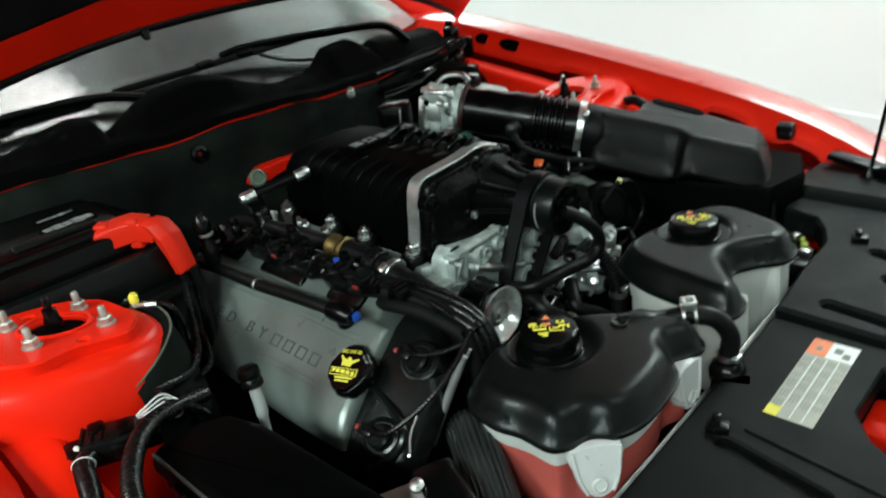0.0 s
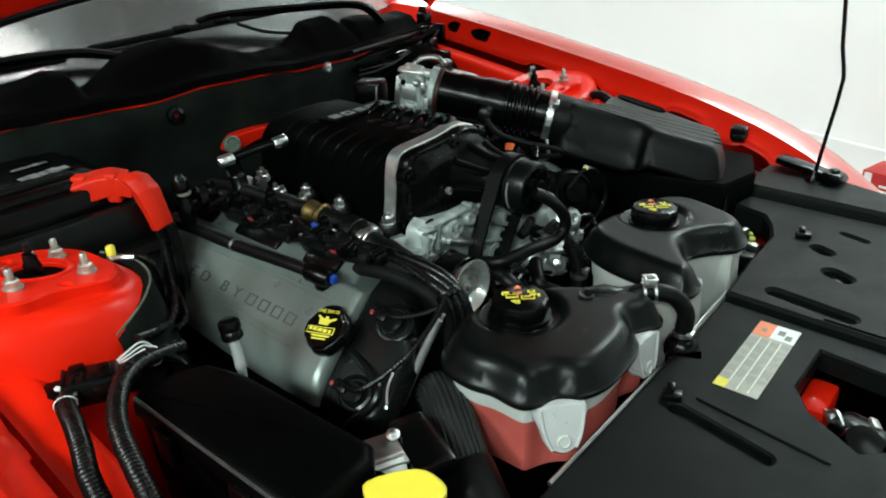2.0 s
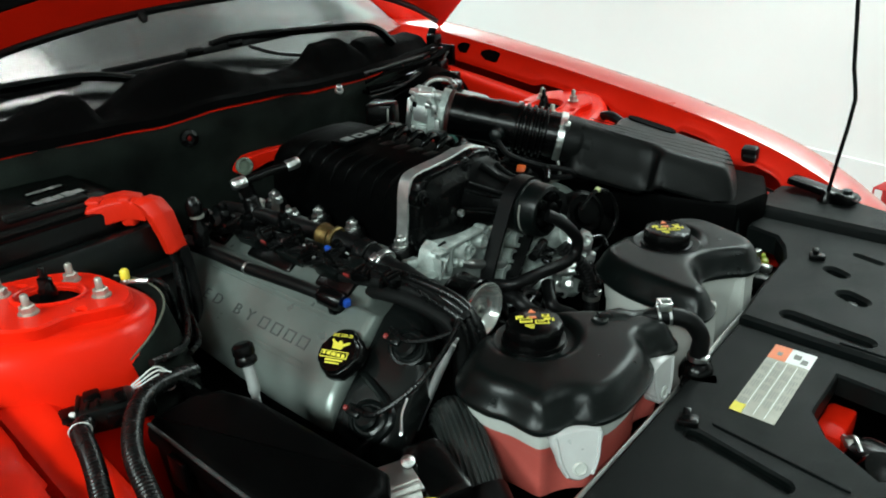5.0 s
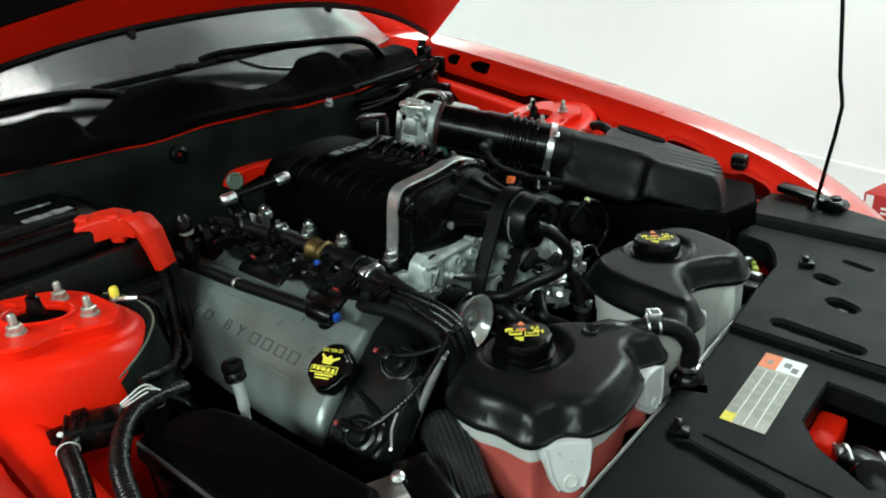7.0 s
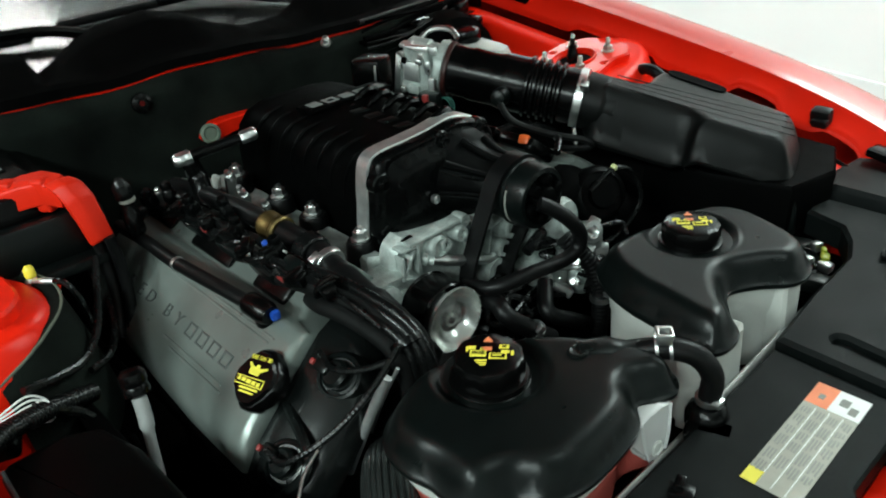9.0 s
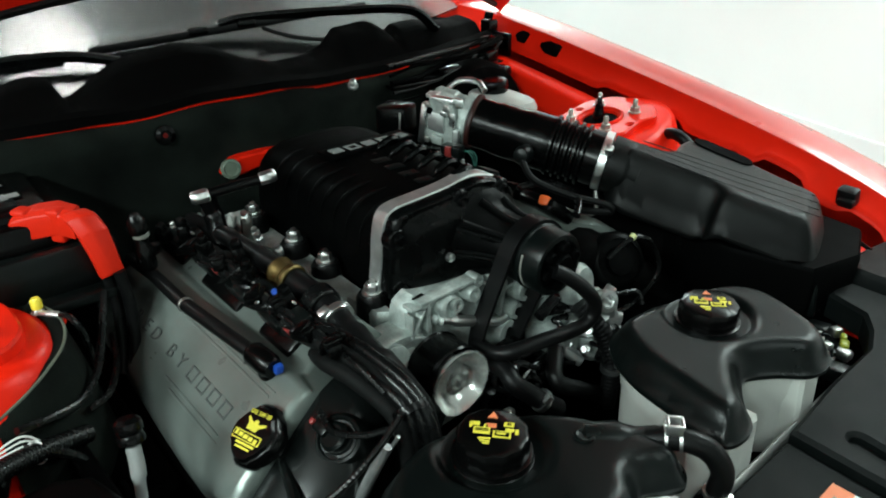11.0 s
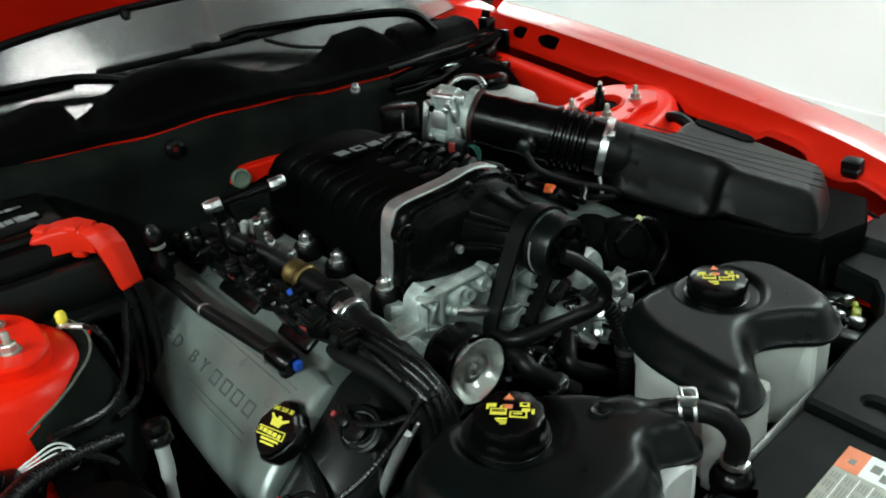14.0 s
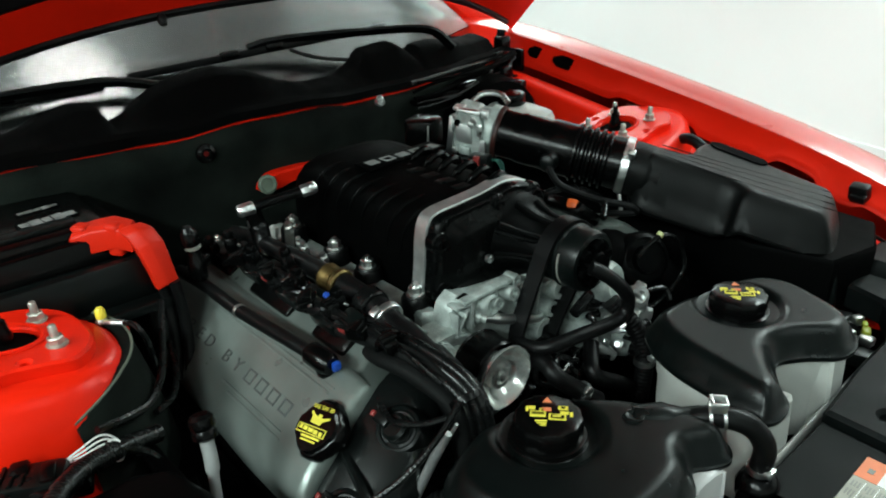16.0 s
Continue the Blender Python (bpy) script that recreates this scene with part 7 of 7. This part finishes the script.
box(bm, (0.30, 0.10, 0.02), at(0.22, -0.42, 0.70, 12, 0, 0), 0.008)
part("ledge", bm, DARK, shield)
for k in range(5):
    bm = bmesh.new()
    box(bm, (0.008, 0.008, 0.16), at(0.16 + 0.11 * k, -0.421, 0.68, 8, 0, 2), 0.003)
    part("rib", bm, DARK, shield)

conn = thing("bulkhead_connector", (0.37, -0.56, 0.80), "ribbed black bulkhead connector on the red apron", "connector")
bm = bmesh.new()
m = at(0.367, -0.558, 0.824, 0, 0, 62)
box(bm, (0.060, 0.040, 0.032), m @ at(-0.010, 0, 0, 0, 0, 0), 0.007)
part("body", bm, BLACK, conn)
for u, v, w, a, b, c in ((0.026, 0.004, -0.004, 0.026, 0.030, 0.024), (-0.046, -0.004, -0.004, 0.022, 0.032, 0.026), (-0.010, 0.022, -0.006, 0.040, 0.016, 0.020), (0.004, -0.021, 0.002, 0.026, 0.012, 0.018), (-0.022, 0.008, 0.016, 0.018, 0.020, 0.008), (0.006, -0.004, 0.017, 0.014, 0.024, 0.006)):
    bm = bmesh.new()
    box(bm, (a, b, c), m @ at(u, v, w, 6, 0, 8), 0.005)
    part("housing_block", bm, BLACK_SATIN, conn)
for k in range(3):
    bm = bmesh.new()
    box(bm, (0.004, 0.030, 0.003), m @ at(-0.036 + 0.010 * k, 0, 0.0165), 0.001)
    part("grip_rib", bm, BLACK, conn)
bm = bmesh.new()
box(bm, (0.009, 0.005, 0.004), at(0.356, -0.598, 0.834, 0, 0, 30), 0.001)
part("pale_clip", bm, WHITE, conn, "pale plastic clip")
bm = bmesh.new()
lathe(bm, [(0.0114, 0), (0.0119, 0.0008), (0.0114, 0.0016)], axis((0.385, -0.605, 0.832), (0.8, -0.3, -0.1)), 18)
part("pale_tie", bm, WHITE, conn, "pale cable tie")
wires = thing("near_wiring_conduits", (0.45, -0.58, 0.75), "two ribbed black wiring conduits over the red apron", "wiring loom")
for r, pts in ((0.0105, [(0.318, -0.440, 0.786), (0.337, -0.464, 0.802), (0.360, -0.496, 0.820), (0.382, -0.527, 0.833), (0.410, -0.553, 0.842), (0.439, -0.574, 0.845), (0.472, -0.592, 0.845), (0.503, -0.603, 0.842), (0.531, -0.610, 0.836), (0.553, -0.615, 0.828), (0.60, -0.622, 0.80), (0.66, -0.625, 0.75)]), (0.0105, [(0.368, -0.592, 0.826), (0.384, -0.605, 0.832), (0.409, -0.612, 0.836), (0.437, -0.619, 0.837), (0.464, -0.627, 0.834), (0.487, -0.635, 0.830), (0.508, -0.641, 0.824), (0.56, -0.648, 0.80), (0.62, -0.65, 0.77)])):
    bm = bmesh.new()
    tube(bm, pts, r, 14, 6, ribs=0.0045, depth=0.09)
    part("conduit", bm, CONDUIT, wires, "ribbed black conduit")
for r, pts in ((0.0045, [(0.345, -0.50, 0.842), (0.33, -0.47, 0.83), (0.30, -0.435, 0.815), (0.26, -0.405, 0.815), (0.21, -0.38, 0.83), (0.16, -0.355, 0.855)]), (0.004, [(0.30, -0.43, 0.80), (0.27, -0.40, 0.79), (0.22, -0.375, 0.79), (0.17, -0.36, 0.80)]), (0.005, [(0.36, -0.50, 0.83), (0.35, -0.46, 0.79), (0.34, -0.44, 0.74)])):
    bm = bmesh.new()
    tube(bm, pts, r, 8)
    part("cable", bm, CONDUIT, wires)
bm = bmesh.new()
lathe(bm, [(0.0122, 0), (0.0127, 0.001), (0.0122, 0.002)], axis((0.352, -0.490, 0.815), (0.5, -0.8, 0.3)), 16)
for k in range(4):
    tube(bm, [(0.345 + 0.003 * k, -0.478 - 0.003 * k, 0.812), (0.348 + 0.004 * k, -0.497, 0.836 - 0.003 * k), (0.352 + 0.003 * k, -0.522, 0.834 - 0.002 * k), (0.352, -0.545, 0.826)], 0.0011, 6)
part("white_wire", bm, WHITE, wires, "bare white wires")
tab = thing("tower_bracket", (0.18, -0.42, 0.85), "small red bracket with a yellow sensor and bare wire end", "bracket")
bm = bmesh.new()
slab(bm, [(0.158, -0.432), (0.203, -0.440), (0.208, -0.434), (0.203, -0.412), (0.196, -0.409)], [(0.854, 0), (0.857, 0), (0.858, 0.001)])
part("tab", bm, RED, tab, "red painted tab")
bm = bmesh.new()
lathe(bm, [(0.0085, -0.003), (0.0085, 0.002), (0.006, 0.004), (0.0045, 0.006)], axis((0.166, -0.430, 0.859), (0, 0, 1)), 12)
part("pin_base", bm, ZINC, tab, "dull zinc pin base")
bm = bmesh.new()
lathe(bm, [(0.0045, 0.004), (0.0062, 0.006), (0.0062, 0.016), (0.004, 0.019)], axis((0.166, -0.430, 0.860), (-0.05, 0.05, 1)), 12)
part("yellow_cap", bm, YELLOW_PLASTIC, tab, "small yellow cap")
bm = bmesh.new()
tube(bm, [(0.176, -0.430, 0.864), (0.186, -0.425, 0.866), (0.200, -0.413, 0.866)], [0.003, 0.0038, 0.0030], 8)
part("bare_clip", bm, MACHINED, tab, "bare metal clip")
bm = bmesh.new()
tube(bm, [(0.199, -0.414, 0.866), (0.212, -0.409, 0.868), (0.222, -0.404, 0.860), (0.224, -0.400, 0.84), (0.22, -0.396, 0.80)], 0.0035, 8)
part("lead", bm, CONDUIT, tab, "thin black lead")
dip = thing("dipstick", (0.41, -0.42, 0.72), "oil dipstick with a black grip and pale tube", "dipstick")
bm = bmesh.new()
lathe(bm, [(0.009, 0), (0.013, 0.003), (0.0135, 0.008), (0.012, 0.012), (0.0135, 0.016), (0.013, 0.024), (0.009, 0.028)], axis((0.412, -0.419, 0.822), (-0.35, 0.1, 1)), 18)
part("grip", bm, BLACK_SATIN, dip)
bm = bmesh.new()
tube(bm, [(0.413, -0.419, 0.823), (0.420, -0.421, 0.806), (0.426, -0.424, 0.79), (0.436, -0.43, 0.75), (0.45, -0.44, 0.66)], [0.0072, 0.0072, 0.0055, 0.0055, 0.0055], 10)
part("tube", bm, mat("pale_grey_tube", (0.33, 0.34, 0.335), 0.35, 0.3, 0.1, 40, 500, 0.03), dip, "pale grey tube")

# ---- lower front: ribbed hose, bracket, washer cap ----
lower = thing("upper_radiator_hose", (0.63, -0.29, 0.66), "large ribbed black radiator hose", "hose")
HOSE = [(0.552, -0.222, 0.672), (0.568, -0.240, 0.706), (0.602, -0.268, 0.738), (0.645, -0.300, 0.744), (0.690, -0.330, 0.722), (0.74, -0.355, 0.695), (0.80, -0.375, 0.66)]
bm = bmesh.new()
tube(bm, HOSE, 0.0255, 24)
h0 = part("hose", bm, RIBBED_RUBBER, lower)
line = curve([V(p) for p in HOSE[:5]], 8)
for k in range(15):
    ang = radians(-10 + 14 * k)
    pts = []
    for i, q in enumerate(line):
        d = (line[min(i + 1, len(line) - 1)] - line[max(i - 1, 0)]).normalized()
        s = d.cross(V((0, 0, 1))).normalized()
        u = s.cross(d)
        pts.append(q + 0.0255 * (math.cos(ang) * s + math.sin(ang) * u))
    bm = bmesh.new()
    tube(bm, pts, 0.0024, 6, 1)
    part("hose_rib", bm, RIBBED_RUBBER, h0)
bm = bmesh.new()
lathe(bm, [(0.0285, 0), (0.0295, 0.004), (0.0295, 0.05), (0.028, 0.056)], axis(HOSE[4], V(HOSE[5]) - V(HOSE[4])), 28)
part("sleeve", bm, RUBBER, lower)
rod = thing("chrome_rod", (0.55, -0.25, 0.70), "bright metal rod beside the front cover", "rod")
bm = bmesh.new()
tube(bm, [(0.574, -0.236, 0.820), (0.562, -0.256, 0.773), (0.546, -0.281, 0.707)], 0.0055, 12, 3)
part("rod", bm, MACHINED, rod)
bm = bmesh.new()
tube(bm, [(0.566, -0.216, 0.815), (0.548, -0.228, 0.770), (0.530, -0.240, 0.715)], 0.0022, 8, 3)
part("thin_rod", bm, MACHINED, rod)
br = thing("fuse_box_bracket", (0.65, -0.41, 0.74), "bare metal stepped bracket with a bolt", "bracket")
bm = bmesh.new()
for size, m in (((0.05, 0.05, 0.004), at(0.645, -0.418, 0.776, 0, 0, -25)), ((0.035, 0.045, 0.004), at(0.672, -0.432, 0.768, 0, 45, -25)), ((0.04, 0.045, 0.004), at(0.695, -0.442, 0.757, 0, 0, -25))):
    bm = bmesh.new()
    box(bm, size, m, 0.001)
    part("plate", bm, STEEL, br)
for k in range(4):
    bm = bmesh.new()
    box(bm, (0.004, 0.046, 0.004), at(0.655 + 0.010 * k, -0.422 - 0.005 * k, 0.778 - 0.004 * k, 0, 20, -25), 0.001)
    part("step", bm, STEEL, br)
bm = bmesh.new()
box(bm, (0.09, 0.05, 0.05), at(0.665, -0.375, 0.755, 0, 0, -25), 0.01)
part("mount", bm, BLACK_SATIN, br, "black mount")
bm = bmesh.new()
lathe(bm, [(0.0075, 0), (0.0075, 0.002), (0.005, 0.003), (0.005, 0.005), (0.003, 0.006)], axis((0.641, -0.391, 0.781), (0.2, -0.2, 1)), 16)
part("bolt", bm, CHROME, br, "bright bolt head")
bm = bmesh.new()
tube(bm, [(0.615, -0.372, 0.795), (0.60, -0.355, 0.80), (0.585, -0.33, 0.80)], 0.0015, 6)
lathe(bm, [(0.002, 0), (0.002, 0.003)], axis((0.616, -0.374, 0.794), (0.5, -0.5, 0.5)), 8)
part("pin_wire", bm, STEEL, br)
wash = thing("washer_filler_cap", (0.72, -0.455, 0.76), "flat yellow washer fluid cap", "filler cap")
bm = bmesh.new()
slab(bm, [(-0.03, -0.02), (-0.012, 0.024), (0.016, 0.032), (0.032, 0.022), (0.035, -0.015), (0.02, -0.03), (-0.01, -0.032)], [(0, 0.003), (0.003, 0), (0.009, 0), (0.0115, 0.003)], at(0.722, -0.460, 0.80, 0, 0, -10), 4)
part("cap", bm, YELLOW_PLASTIC, wash)
bm = bmesh.new()
lathe(bm, [(0.026, -0.05), (0.026, 0.0)], axis((0.724, -0.464, 0.802), (0, 0, 1)), 24)
part("neck", bm, BLACK, wash)
bm = bmesh.new()
box(bm, (0.30, 0.14, 0.04), at(0.80, -0.46, 0.695, 0, 0, 0), 0.015)
box(bm, (0.16, 0.12, 0.05), at(0.66, -0.36, 0.66, 0, 0, -20), 0.015)
solo("near_front_shield", bm, BLACK, (0.8, -0.46, 0.675), "black plastic shield beside the radiator cover", "shield")

# ---- red carton by the far wall ----
box_r = thing("carton", (0.66, 2.55, 0.0), "red printed cardboard carton on the floor by the wall", "carton")
M = at(0.70, 2.50, 0.0, 0, 0, SKEW)
bm = bmesh.new()
box(bm, (0.30, 0.16, 0.17), M @ at(0, 0, 0.0855), 0.002)
part("box", bm, mat("red_carton", (0.38, 0.012, 0.012), 0.5, 0, 0.1, 10, 200, 0.03), box_r)
for x, z, w, h, material in ((-0.125, 0.125, 0.03, 0.08, WHITE), (-0.085, 0.045, 0.05, 0.035, WHITE), (-0.05, 0.12, 0.05, 0.01, WHITE), (-0.05, 0.10, 0.05, 0.008, WHITE), (0.05, 0.09, 0.09, 0.12, mat("brown_picture", (0.10, 0.05, 0.03), 0.5, 0, 0.4, 30, 200, 0.02))):
    bm = bmesh.new()
    box(bm, (w, 0.001, h), M @ at(x, -0.081, z), 0)
    part("printed_panel", bm, material, box_r)

# ---- the rest of the car ----
def flank(x, half, sill, belt, side):
    """The body's side at x, from the sill to the window line."""
    return [V((x, side * y, z)) for y, z in ((half * 0.90, sill - 0.02), (half * 0.97, sill), (half, sill + 0.12), (half, belt - 0.2), (half * 0.985, belt - 0.05), (half * 0.95, belt), (half * 0.88, belt + 0.02))]


for side in (1, -1):
    bm = bmesh.new()
    loft(bm, [flank(x, half, sill, belt, side) for x, half, sill, belt in ((-0.46, 0.935, 0.28, 0.955), (-0.9, 0.93, 0.25, 0.95), (-2.2, 0.93, 0.25, 0.96), (-2.7, 0.94, 0.28, 0.98), (-3.2, 0.92, 0.3, 0.97), (-3.42, 0.85, 0.4, 0.92))], closed=False)
    part("body_side", bm, RED, car, angle=40)
bm = bmesh.new()
loft(bm, [[V((x, y * half, z + 0.02 * (1 - y * y))) for y in (-1, -0.6, 0, 0.6, 1)] for x, half, z in ((-2.75, 0.84, 1.0), (-3.2, 0.82, 0.99), (-3.42, 0.76, 0.93), (-3.48, 0.74, 0.7), (-3.5, 0.74, 0.35))], closed=False)
part("trunk_lid", bm, RED, car, angle=40)
bm = bmesh.new()
loops = []
for x, half, z in ((-1.12, 0.58, 1.33), (-1.3, 0.57, 1.37), (-1.7, 0.56, 1.39), (-2.1, 0.55, 1.36), (-2.5, 0.56, 1.24), (-2.95, 0.62, 1.02)):
    loops.append([V((x, y * half, z - 0.03 * y * y)) for y in (-1, -0.8, -0.4, 0, 0.4, 0.8, 1)])
loft(bm, loops, closed=False)
part("roof", bm, RED, car, angle=40)
for side in (1, -1):
    bm = bmesh.new()
    loft(bm, [[V((-1.12, side * 0.58, 1.30)), V((-0.62, side * 0.80, 0.98))], [V((-2.1, side * 0.55, 1.33)), V((-2.0, side * 0.80, 0.98))], [V((-2.9, side * 0.62, 1.02)), V((-2.8, side * 0.78, 0.99))]], closed=False)
    part("side_window", bm, DARK, car, "dark side window")
    bm = bmesh.new()
    tube(bm, [(-0.34, side * 0.80, 0.955), (-0.46, side * 0.785, 1.005), (-0.80, side * 0.70, 1.17), (-1.12, side * 0.60, 1.32)], 0.045, 10)
    part("windshield_pillar", bm, RED, car)
    for x in (0.20, -2.52):
        bm = bmesh.new()
        lathe(bm, [(0.22, -0.11), (0.32, -0.115), (0.345, -0.09), (0.347, 0.09), (0.32, 0.115), (0.22, 0.11)], axis((x, side * 0.79, 0.347), (0, 1, 0)), 40)
        wheel = part("wheel", bm, RUBBER, car, "black tyre on a grey rim")
        bm = bmesh.new()
        lathe(bm, [(0.225, -0.08), (0.225, 0.09), (0.20, 0.08), (0.06, 0.05), (0.03, 0.06)], axis((x, side * 0.79, 0.347), (0, side, 0)), 30)
        part("rim", bm, STEEL, wheel, "grey alloy rim")
